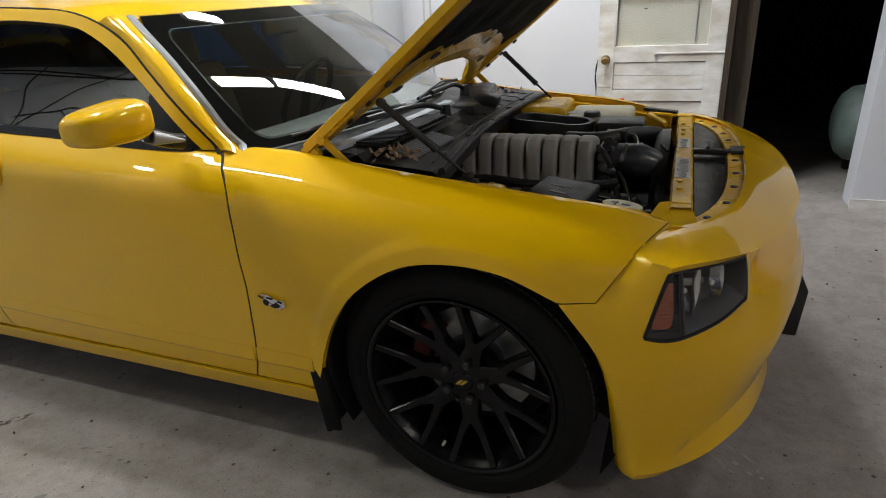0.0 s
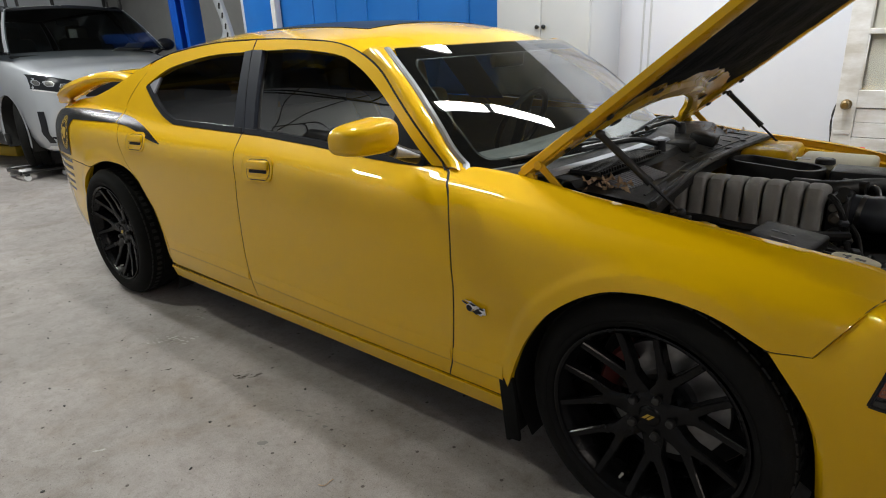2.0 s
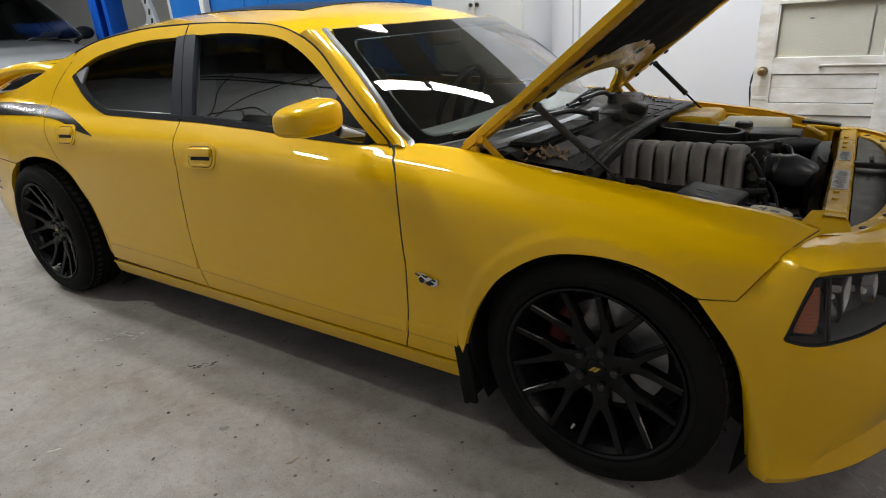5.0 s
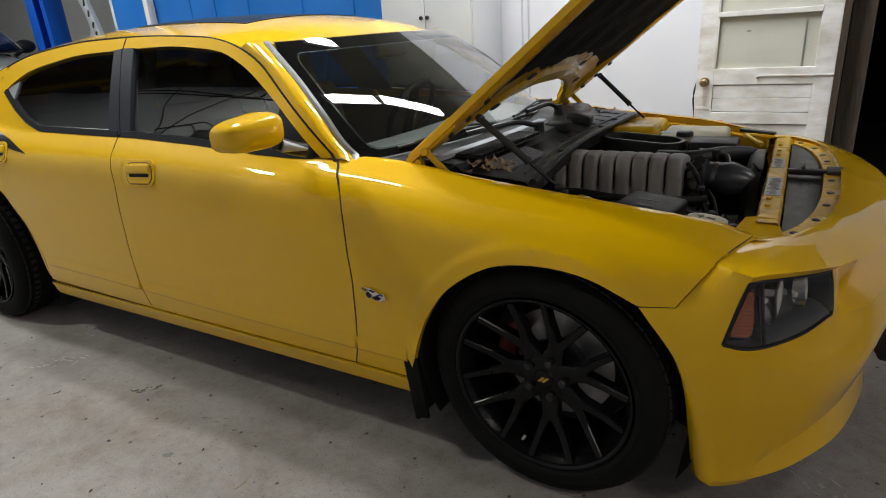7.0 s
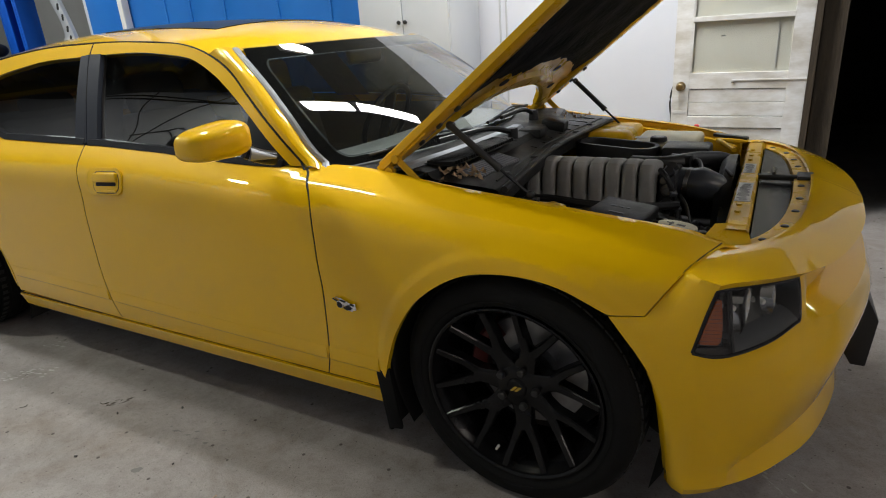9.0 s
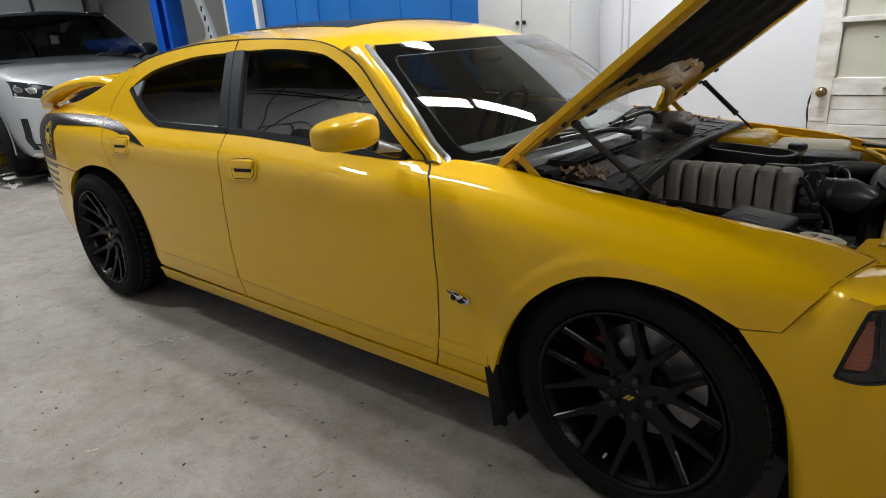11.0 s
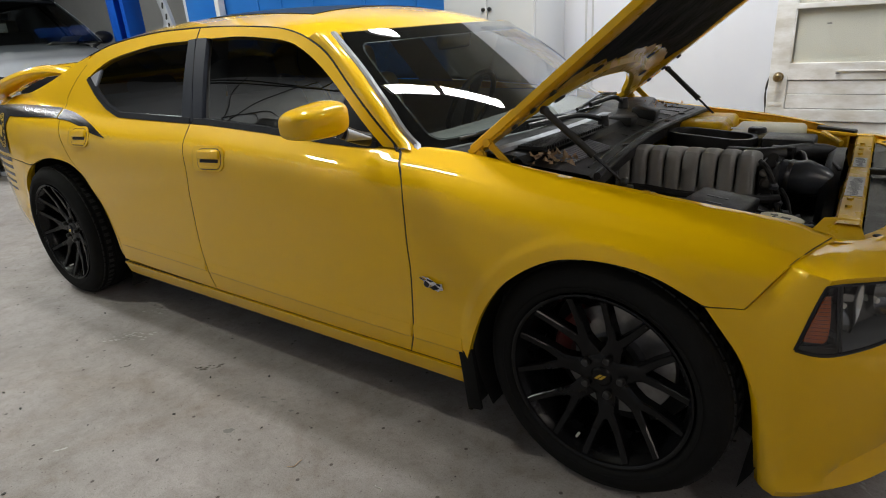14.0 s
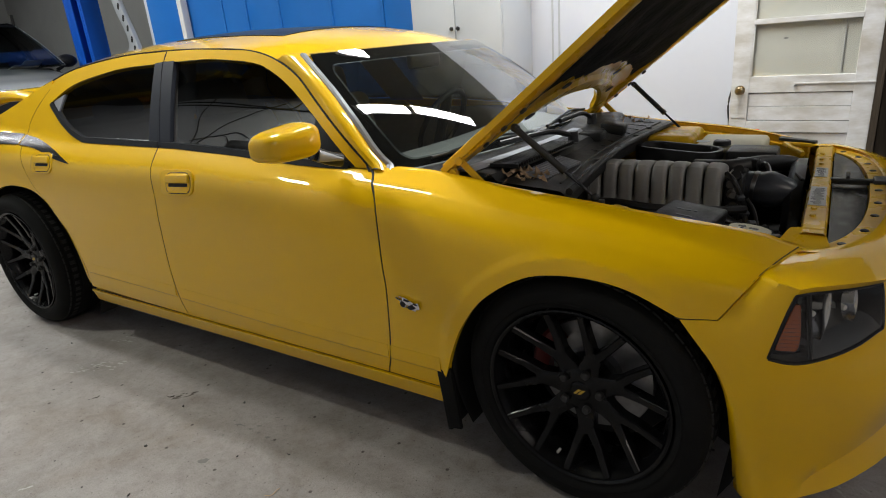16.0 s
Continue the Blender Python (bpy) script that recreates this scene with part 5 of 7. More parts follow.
def make_wheel(m, caliper_side):
    """A seven-spoke wheel; local z points outwards, z = 0 is the lip's plane."""
    lip = [(0.267, -0.006), (0.267, 0.0), (0.262, 0.001), (0.256, -0.004), (0.254, -0.012), (0.245, -0.022), (0.238, -0.05), (0.232, -0.12), (0.238, -0.20), (0.262, -0.215), (0.262, -0.22), (0.230, -0.21)]
    w = part("wheel", lathe(lip, 64, m), M_RIM, car, "matt black seven-spoke wheel with a low black tyre")
    tyre = [(0.268, -0.012), (0.272, -0.004), (0.285, 0.004), (0.305, 0.007), (0.325, 0.002), (0.339, -0.008), (0.348, -0.02), (0.352, -0.032), (0.353, -0.045), (0.346, -0.047), (0.346, -0.054),
            (0.355, -0.056), (0.357, -0.085), (0.349, -0.087), (0.349, -0.096), (0.357, -0.098), (0.357, -0.135), (0.349, -0.137), (0.349, -0.146), (0.357, -0.148), (0.355, -0.18), (0.346, -0.182),
            (0.346, -0.190), (0.352, -0.192), (0.346, -0.215), (0.32, -0.235), (0.28, -0.23), (0.262, -0.22)]
    t = part("tyre", lathe(tyre, 72, m), M_RUBBER, w, "black rubber tyre with a worn tread")
    bm = bmesh.new()
    for k in range(60):
        a = 2 * math.pi * k / 60
        add_box(bm, (0.011, 0.030, 0.006), m @ pose(0, 0, 0, 0, 0, math.degrees(a)) @ pose(0.3500, 0, -0.034, 0, 12, 0))
        add_box(bm, (0.008, 0.020, 0.028), m @ pose(0, 0, 0, 0, 0, math.degrees(a) + 3) @ pose(0.3525, 0, -0.072))
    tagged(part("tread_block", bm, M_TREAD, t, smooth=False), kind="stuff")
    part("sidewall_ring", lathe([(0.288, 0.0062), (0.2895, 0.0078), (0.291, 0.0066)], 64, m), M_RUBBER, t)
    hub = [(0.0, -0.046), (0.028, -0.046), (0.031, -0.050), (0.058, -0.052), (0.070, -0.058), (0.074, -0.075), (0.074, -0.12), (0.0, -0.12)]
    part("hub", lathe(hub, 40, m), M_RIM, w)
    for k in range(7):
        a = radians(-82 + k * 360 / 7)

        def at(r, d):
            return (r * math.cos(a + radians(d)), r * math.sin(a + radians(d)))

        bm = bmesh.new()
        add_hexa(bm, at(0.055, 0), at(0.088, 0), 0.064, 0.052, -0.056, -0.053, 0.040)
        add_hexa(bm, at(0.086, 0), at(0.136, 0), 0.050, 0.046, -0.053, -0.045, 0.038)
        for s in (-1, 1):
            add_hexa(bm, at(0.122, s * 4.6), at(0.175, s * 11.0), 0.030, 0.0225, -0.048, -0.036, 0.034)
            add_hexa(bm, at(0.173, s * 10.9), at(0.252, s * 14.2), 0.0225, 0.020, -0.036, -0.008, 0.034)
        for v in bm.verts:
            v.co = m @ v.co
        bmesh.ops.recalc_face_normals(bm, faces=bm.faces)
        part("spoke", bm, M_RIM, w)
    for k in range(5):
        a = radians(2 + 72 * k)
        p = m @ pose(0.0575 * math.cos(a), 0.0575 * math.sin(a), -0.056)
        nut = part("lug_nut", lathe([(0, 0.020), (0.009, 0.019), (0.0115, 0.016), (0.0125, -0.004)], 10, p), M_BLACK, w, smooth=False)
    cap = part("centre_cap", lathe([(0, -0.0425), (0.024, -0.043), (0.029, -0.047), (0.029, -0.05)], 32, m), M_RIM, w)
    for k in (-1, 1):
        o = [(-0.012, -0.008), (-0.003, -0.008), (0.012, 0.008), (0.003, 0.008)]
        part("cap_stripe", extrude([(x + 0.0062 * k, y) for x, y in o], 0.0012, m @ pose(0, 0, -0.0428, 0, 0, 0)), M_GOLD, cap, "yellow slanted stripe")
    part("valve_cap", rod(m @ Vector((-0.055, -0.205, -0.03)), m @ Vector((-0.055, -0.205, -0.012)), 0.0042, 0.0035, 8), M_LABEL, w)
    disc = [(0.0, -0.13), (0.085, -0.13), (0.09, -0.155), (0.172, -0.155), (0.174, -0.158), (0.174, -0.178), (0.17, -0.18), (0.09, -0.18)]
    part("brake_disc", lathe(disc, 56, m), M_DISC, w, "bright steel brake disc")
    shield = [(0.0, -0.19), (0.225, -0.20), (0.23, -0.215), (0.0, -0.215)]
    part("back_plate", lathe(shield, 40, m), M_DARK, w)
    prof = [(0.130, -0.118), (0.150, -0.112), (0.176, -0.114), (0.187, -0.128), (0.187, -0.175), (0.178, -0.181), (0.134, -0.181), (0.130, -0.170)]
    bm = bmesh.new()
    rings = []
    for a in np.linspace(-36, 36, 17):
        q = radians(a + caliper_side)
        rings.append([bm.verts.new(m @ Vector((r * math.cos(q), r * math.sin(q), h))) for r, h in prof])
    for a, b in zip(rings, rings[1:]):
        for k in range(8):
            bm.faces.new((a[k], a[(k + 1) % 8], b[(k + 1) % 8], b[k]))
    bm.faces.new(rings[0])
    bm.faces.new(rings[-1][::-1])
    bmesh.ops.recalc_face_normals(bm, faces=bm.faces)
    part("caliper", bm, M_RED, w, "dull red brake caliper")
    return w


HUB_Z = 0.357
make_wheel(pose(-0.006, -0.905, HUB_Z, 90, 0, -3) , 165)
make_wheel(pose(-3.085, -0.950, HUB_Z * 1.03, 90, 0, 0) @ Matrix.Scale(1.03, 4), 15)
make_wheel(pose(-0.006, 0.905, HUB_Z, -90, 0, -3), 165)
make_wheel(pose(-3.085, 0.950, HUB_Z * 1.03, -90, 0, 0) @ Matrix.Scale(1.03, 4), 15)

# wheel housings, floor pan, mud flaps
for side in (R, L):
    for cx, r in ((0.0, 0.43), (-3.06, 0.50)):
        rows = [[(cx + r * math.cos(a), side * y, 0.36 + r * math.sin(a)) for a in np.linspace(-0.55, math.pi + 0.55, 30)] for y in (0.855, 0.62)]
        sheet("wheel_housing", rows, M_DARK, car, flip=side == L)
        rows = [[(cx + r * s * math.cos(a), side * 0.62, 0.36 + r * s * math.sin(a)) for a in np.linspace(-0.55, math.pi + 0.55, 30)] for s in (1.0, 0.02)]
        sheet("housing_wall", rows, M_DARK, car, flip=side == L)
    bm = bmesh.new()
    add_box(bm, (0.016, 0.21, 0.225), pose(-0.428, side * 0.815, 0.246, 0, -7, 0), 0.005, 2)
    add_box(bm, (0.050, 0.014, 0.215), pose(-0.408, side * 0.914, 0.252, 0, -7, 0), 0.005, 2)
    part("mud_flap", bm, M_RUBBER, car, "black plastic mud flap")
part("floor_pan", span(-4.0, 0.62, -0.62, 0.62, 0.20, 0.24, 0.01), M_DARK, car)
part("floor_pan", span(-2.56, -0.46, -0.86, 0.86, 0.185, 0.22, 0.01), M_DARK, car)
part("exhaust", tube([(-3.9, -0.3, 0.22), (-2.8, -0.32, 0.18), (-1.2, -0.2, 0.17), (-0.5, -0.2, 0.18)], 0.03), M_STEEL, car)


# ---- bonnet ----
HOOD = pose(-0.492, 0, 0.956, 0, -38.6, 0)


def hood_rear(y):
    return 0.215 * (1 - min(1.0, abs(y) / 0.62) ** 2.6) - 0.03 * ease(0.62, 0.70, abs(y))


def hood_point(u, y, dz=0.0):
    crown = 0.035 * (1 - (y / 0.70) ** 2) - 0.05 * max(0.0, u - 0.95) ** 1.5
    return HOOD @ Vector((u, y, crown + dz))


ys = [-0.705, -0.70, -0.66, -0.6, -0.5, -0.35, -0.18, 0, 0.18, 0.35, 0.5, 0.6, 0.66, 0.70, 0.705]
HL = 1.19


def hood_u(v, y):
    a = hood_rear(y)
    b = HL - 0.06 * (y / 0.7) ** 2
    return a + (b - a) * v


rows = [[hood_point(hood_u(v, y), y) for y in ys] for v in np.linspace(0, 1, 26)]
bonnet = sheet("bonnet", rows, M_PAINT, car, "yellow bonnet standing open on two struts", 0.020, HOOD.to_3x3() @ Vector((0, 0, -1)), flip=True)
# inner frame: perimeter rim, recessed web, rear rail
for side in (R, L):
    rows = [[hood_point(hood_u(v, side * 0.68), side * y, dz) for v in np.linspace(0.0, 1, 24)] for y, dz in ((0.703, -0.02), (0.69, -0.028), (0.635, -0.034), (0.622, -0.026), (0.618, -0.008))]
    rim = sheet("inner_rim", rows, M_INNER, bonnet, flip=side == R)
    rows = [[hood_point(hood_u(v, side * 0.68), side * y, dz) for v in np.linspace(0.10, 0.36, 10)] for y, dz in ((0.640, -0.036), (0.628, -0.037))]
    sheet("rubber_strip", rows, M_BLACK, rim, flip=side == R)
    for v in (0.13, 0.20, 0.27):
        p = hood_point(hood_u(v, 0.68), side * 0.655, -0.038)
        part("bump_stop", box((0.022, 0.012, 0.010), Matrix.Translation(p) @ HOOD.to_3x3().to_4x4(), 0.003, 1), M_BLACK, rim)
rows = [[hood_point(hood_rear(y) + du, y, dz) for y in np.linspace(-0.64, 0.64, 33)] for du, dz in ((0.0, -0.02), (0.012, -0.032), (0.07, -0.036), (0.085, -0.022), (0.16, -0.014), (0.21, -0.02))]
web = sheet("inner_panel", rows, M_INNER, bonnet, "yellow pressed inner panel", flip=True)
rows = [[hood_point(0.18 + (HL - 0.12 - 0.18) * v, y, -0.012) for y in np.linspace(-0.625, 0.625, 15)] for v in np.linspace(0, 1, 14)]
sheet("inner_skin", rows, M_INNER, bonnet, flip=False)
for y, u in ((-0.42, 0.19), (0.42, 0.19), (-0.28, 0.30), (0.28, 0.30)):
    part("drain_hole", extrude([(0.018 * math.cos(a), 0.030 * math.sin(a)) for a in np.linspace(0, 6.0, 14)], 0.002, Matrix.Translation(hood_point(u, y, -0.0405 if u < 0.2 else -0.03)) @ HOOD.to_3x3().to_4x4()), M_DARK, web)
rng = random.Random(5)
pad_rows = []
for k, v in enumerate(np.linspace(0, 1, 26)):
    row = []
    for y in np.linspace(-0.605, 0.605, 40):
        start = 0.335 - 0.10 * ease(0.40, 0.60, abs(y)) + 0.03 * math.sin(9 * y) * math.cos(4 * y) + (rng.uniform(-0.012, 0.012) if k == 0 else 0)
        u = start + (1.10 - start) * v
        puff = 0.016 + 0.006 * math.sin(23 * y + 3 * u) * math.sin(17 * u) + rng.uniform(-0.0015, 0.0015)
        row.append(hood_point(u, y, -0.016 - puff * min(1, 8 * min(v, 1 - v) + 0.25)))
    pad_rows.append(row)
sheet("sound_pad", pad_rows, M_PAD, bonnet, "sagging black felt sound pad")
# hinges and gas struts
for side in (R, L):
    y = side * 0.698
    bm = bmesh.new()
    for a, b, w in (((-0.468, y, 0.927), (-0.443, y, 0.875), 0.028), ((-0.443, y, 0.966), (-0.350, y, 0.880), 0.024), ((-0.490, y, 0.945), (-0.36, y, 1.045), 0.036)):
        a, b = Vector(a), Vector(b)
        add_box(bm, ((b - a).length + w, 0.007, w), Matrix.Translation((a + b) / 2 + Vector((0, 0.006 * (w > 0.03), 0))) @ (b - a).to_track_quat("X", "Z").to_matrix().to_4x4(), 0.003, 1)
    for x, z in ((-0.468, 0.927), (-0.443, 0.966)):
        add_rod(bm, (x, y - 0.012, z), (x, y + 0.012, z), 0.013, n=14)
    part("hinge", bm, M_INNER, bonnet, "yellow painted steel hinge")
    top, low = Vector((-0.285, side * 0.635, 1.058)), Vector((-0.05, side * 0.602, 0.852))
    mid = top.lerp(low, 0.62)
    s = part("gas_strut", rod(top, mid, 0.0105, n=16), M_BLACK, bonnet, "black gas strut")
    part("piston_rod", rod(mid, low, 0.0045, n=10), M_SATIN, s)
    for p in (top, low):
        bm = bmesh.new()
        bmesh.ops.create_uvsphere(bm, u_segments=12, v_segments=8, radius=0.013, matrix=Matrix.Translation(p))
        add_rod(bm, p, p + Vector((0, -side * 0.025, 0)), 0.006, n=10)
        part("ball_end", bm, M_BLACK, s)
    part("collar", rod(mid + (top - mid).normalized() * 0.012, mid - (top - mid).normalized() * 0.004, 0.012, n=16), M_BLACK, s)
    part("mount", span(low.x - 0.025, low.x + 0.025, low.y - 0.015, low.y + 0.02, low.z - 0.022, low.z - 0.008, 0.004), M_BLACK, s)

# ---- outside mirror ----
for side in (R,):
    bm = bmesh.new()
    bmesh.ops.create_uvsphere(bm, u_segments=40, v_segments=28, radius=1.0)
    for v in bm.verts:
        x, y, z = v.co
        q = [math.copysign(abs(c) ** 0.58, c) for c in (x, y, z)]
        k = 1 + 0.10 * q[1] * (1 if side == L else -1) * -1
        px, py, pz = 0.080 * q[0], 0.104 * q[1], 0.050 * q[2] * (1 - 0.14 * q[1] * side)
        if px < 0:
            px *= 0.45
        v.co = (px - 0.10 * side * py, py, pz - 0.04 * side * py)
    bmesh.ops.transform(bm, matrix=pose(-0.856, side * 1.026, 1.068), verts=bm.verts)
    mir = part("outside_mirror", bm, M_PAINT, car, "yellow outside mirror on a black and silver foot", sharp=60)
    foot = [(-0.80, side * 0.845, 0.985), (-0.81, side * 0.885, 0.998), (-0.83, side * 0.93, 1.022)]
    part("foot", tube(foot, 0.022, 12), M_SATIN, mir)
    bm = rod((-0.775, side * 0.860, 0.992), (-0.812, side * 0.930, 1.014), 0.004, 0.020, 16)
    part("foot_cover", bm, M_SILVERTRIM, mir, "silver foot cover")

# ---- badge, side stripe, round badge, rear wing ----
bm = bmesh.new()
c = on_side(-0.522, 0.571)
base = pose(c.x, c.y - 0.002, c.z, 90, 0, 0) @ Matrix.Scale(1.12, 4)
for part_bm, mm in ((lathe([(0, 0.007), (0.006, 0.0075), (0.011, 0.006), (0.0135, 0.002), (0.0135, 0)], 20), base @ pose(-0.013, -0.003, 0)),):
    me = bpy.data.meshes.new("x")
    bmesh.ops.transform(part_bm, matrix=mm, verts=part_bm.verts)
    part_bm.to_mesh(me)
    part_bm.free()
    bm.from_mesh(me)
    bpy.data.meshes.remove(me)
for x, y, w, h, rz in ((0.004, 0.004, 0.040, 0.017, -22), (0.026, -0.005, 0.030, 0.020, 10), (0.016, -0.012, 0.028, 0.010, -12), (-0.026, 0.008, 0.024, 0.005, -25), (-0.016, 0.015, 0.022, 0.004, -12)):
    add_box(bm, (w, h, 0.008), base @ pose(x, y, 0.004, 0, 0, rz), 0.003, 2)
badge = part("side_badge", bm, M_CHROME, car, "small chrome and black fender badge")
part("badge_core", extrude([(0.009 * math.cos(a), 0.009 * math.sin(a)) for a in np.linspace(0, 6.1, 16)], 0.002, base @ pose(-0.013, -0.003, 0.006)), M_SATIN, badge)
for o in ([(-0.002, -0.010), (0.012, -0.016), (0.030, -0.008), (0.016, 0.0)], [(-0.012, 0.010), (0.004, 0.006), (0.012, 0.010), (-0.006, 0.014)], [(0.020, 0.002), (0.034, -0.001), (0.036, 0.004), (0.024, 0.006)], [(-0.034, 0.012), (-0.020, 0.007), (-0.019, 0.009), (-0.033, 0.014)]):
    part("badge_core", extrude(o, 0.002, base @ pose(0, 0, 0.0072)), M_SATIN, badge)

for side in (R, L):
    up = spline([(-3.95, 1.022), (-3.7, 1.040), (-3.4, 1.047), (-2.965, 1.040), (-2.922, 1.038)], 30)
    dn = spline([(-3.95, 0.985), (-3.484, 0.990), (-3.2, 0.994), (-2.905, 0.996), (-2.895, 0.996)], 30)
    side_strip("side_stripe", dn, up, 30, 3, M_DECAL, car, side, 0.0042, 0, "satin black vinyl stripe")
    up = spline([(-2.912, 1.036), (-2.75, 1.020), (-2.567, 0.986), (-2.45, 0.955), (-2.363, 0.928)], 24)
    dn = spline([(-2.885, 0.994), (-2.75, 0.985), (-2.60, 0.962), (-2.48, 0.940), (-2.363, 0.926)], 24)
    side_strip("side_stripe", dn, up, 24, 3, M_DECAL, car, side, 0.0042, 0, "satin black vinyl stripe")
    rows = coons([(-3.93, 0.775), (-3.545, 0.776)], [(-3.95, 0.988), (-3.47, 0.992)], [(-3.93, 0.775), (-3.95, 0.988)], [(-3.545, 0.776), (-3.525, 0.95), (-3.47, 0.992)], 14, 10)
    side_panel("side_stripe", rows, M_DECAL, car, side, 0.0042, 0)
    for k in range(5):
        z = 0.738 - 0.048 * k
        rows = [[(x, z + dz) for x in np.linspace(-3.98, -3.57 - 0.028 * k, 8)] for dz in (-0.012 + 0.001 * k, 0.012 - 0.001 * k)]
        side_panel("bumper_stripe", rows, M_DECAL, car, side, 0.0015, 0)
    for r0, r1, mat, nm in ((0.0, 0.62, M_DECAL, "badge_field"), (0.64, 0.68, M_GOLD, "badge_ring"), (0.95, 1.0, M_GOLD, "badge_ring")):
        rows = [[(-3.625 + 0.085 * r * math.cos(a), 0.905 + 0.097 * r * math.sin(a)) for a in np.linspace(0, 2 * math.pi, 33)] for r in (max(r0, 0.01), r1)]
        sheet(nm, [[on_side(x, z, side, 0.0058) for x, z in r] for r in rows], mat, car, flip=(side == R))
    # the badge's plain central figure and its unlettered ring of bars
    for k in range(14):
        a0 = radians(20 + k * 25.5)
        rows = [[(-3.625 + 0.085 * r * math.cos(a0 + d), 0.905 + 0.097 * r * math.sin(a0 + d)) for d in np.linspace(0, 0.26, 4)] for r in (0.73, 0.90)]
        sheet("badge_bar", [[on_side(x, z, side, 0.0062) for x, z in r] for r in rows], M_GOLD, car, flip=(side == R))
    rows = [[(-3.625 + 0.085 * r * math.cos(a) * (1 + 0.3 * math.sin(3 * a)), 0.905 + 0.097 * r * math.sin(a) * (1 + 0.25 * math.cos(2 * a))) for a in np.linspace(0, 2 * math.pi, 25)] for r in (0.01, 0.46)]
    sheet("badge_figure", [[on_side(x, z, side, 0.0068) for x, z in r] for r in rows], M_GOLD, car, flip=(side == R))

wing_rows = []
for y in np.linspace(-0.655, 0.655, 25):
    a = abs(y) / 0.70
    cx, zc = -3.90 + 0.06 * a * a, 1.225 - 0.060 * a ** 4
    wing_rows.append([(cx + dx, y, zc + dz) for dx, dz in ((-0.14, -0.012), (-0.12, 0.006), (-0.02, 0.014), (0.08, 0.008), (0.12, -0.004), (0.10, -0.014), (0.0, -0.010), (-0.12, -0.022), (-0.14, -0.012))])
wing = sheet("rear_wing", wing_rows, M_PAINT, car, "yellow rear wing on swept side arms", sharp=50)
for side in (R, L):
    path = [Vector(p) for p in spline([(-3.00, 0.640, 1.165), (-3.15, 0.655, 1.205), (-3.38, 0.675, 1.212), (-3.585, 0.69, 1.188), (-3.80, 0.70, 1.146), (-3.96, 0.70, 1.104), (-4.08, 0.69, 1.060)], 30)]
    rows = []
    for k, p in enumerate(path):
        d = (path[min(k + 1, 29)] - path[max(k - 1, 0)]).normalized()
        n = Vector((-d.z, 0, d.x))
        n = n if n.z > 0 or k > 20 else -n
        n = Vector((d.z, 0, -d.x)) if n.dot(Vector((-0.3, 0, 1))) < 0 else n
        w, t = 0.055 + 0.035 * ease(6, 20, k) - 0.04 * ease(24, 29, k), 0.022 + 0.014 * ease(0, 12, k) - 0.016 * ease(23, 29, k)
        rows.append([p + Vector((0, o, 0)) * w + n * t * h for o, h in ((1, 0), (0.8, 0.7), (0, 1), (-0.8, 0.7), (-1, 0), (-0.8, -0.7), (0, -0.9), (0.8, -0.7), (1, 0))])
    sheet("wing_arm", [[Vector((q.x, side * q.y, q.z)) for q in r] for r in rows], M_PAINT, wing, sharp=60, flip=side == R)

# number plate holder
o = [(0.815, 0.505), (0.850, 0.512), (0.905, 0.400), (0.893, 0.238), (0.852, 0.238), (0.815, 0.30)]
bm = extrude(o, 0.33, Matrix(((1, 0, 0, 0), (0, 0, -1, 0.165), (0, 1, 0, 0), (0, 0, 0, 1))), 0.006)
part("plate_holder", bm, M_BLACK, car, "blank black number plate holder")


# ---- engine bay ----
for x0, x1, y0, y1, z0, z1, nm in ((-0.50, 0.56, -0.66, 0.66, 0.42, 0.45, "bay_floor"), (-0.50, -0.46, -0.66, 0.66, 0.42, 0.86, "firewall"), (0.50, 0.53, -0.64, 0.64, 0.40, 0.74, "radiator")):
    part(nm, span(x0, x1, y0, y1, z0, z1), M_DARK, car)
# bay's shade put into the near side's colour; far side stays body yellow
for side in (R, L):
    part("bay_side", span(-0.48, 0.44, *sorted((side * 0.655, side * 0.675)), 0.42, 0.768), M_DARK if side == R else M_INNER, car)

# cowl panel at the foot of the screen
edge = ws_rows[-1]


def cowl_rear(y):
    return float(np.interp(y, [p[1] for p in edge], [p[0] for p in edge])), float(np.interp(y, [p[1] for p in edge], [p[2] for p in edge]))


rows = []
for y in np.linspace(-0.68, 0.68, 35):
    xr, zr = cowl_rear(y)
    front = -0.135 - 0.035 * math.cos(3.2 * y)
    mid = xr + 0.5 * (front - xr)
    rows.append([(xr - 0.02, y, zr - 0.012), (xr + 0.02, y, zr - 0.010), (xr + 0.05, y, zr - 0.018), (mid - 0.02, y, 0.928), (mid + 0.015, y, 0.923), (mid + 0.035, y, 0.902), (front - 0.05, y, 0.889), (front - 0.01, y, 0.884), (front, y, 0.876), (front + 0.003, y, 0.83)])
cowl = sheet("cowl_panel", rows, M_DUSTY, car, "dusty black plastic cowl panel", sharp=28)
rows = []
for y in np.linspace(-0.70, 0.10, 24):
    x = -0.435 + 0.09 * (y + 0.70) + 0.02 * (1 - ((y + 0.3) / 0.4) ** 2)
    rows.append([(x - 0.022, y, 0.934), (x - 0.018, y, 0.942), (x + 0.014, y, 0.940), (x + 0.024, y, 0.930)])
# near-black sheet added as the shade in the louvre slots
sheet("louvre_shade", [[(-0.410 + 0.09 * (y + 0.7), y, 0.9335), (-0.290 + 0.06 * (y + 0.7), y, 0.9295)] for y in np.linspace(-0.615, -0.17, 12)], M_DARK, cowl)
sheet("rear_ledge", rows, M_LEDGE, cowl, "cowl ledge, the pale wall's reflection put into its grey", sharp=40)
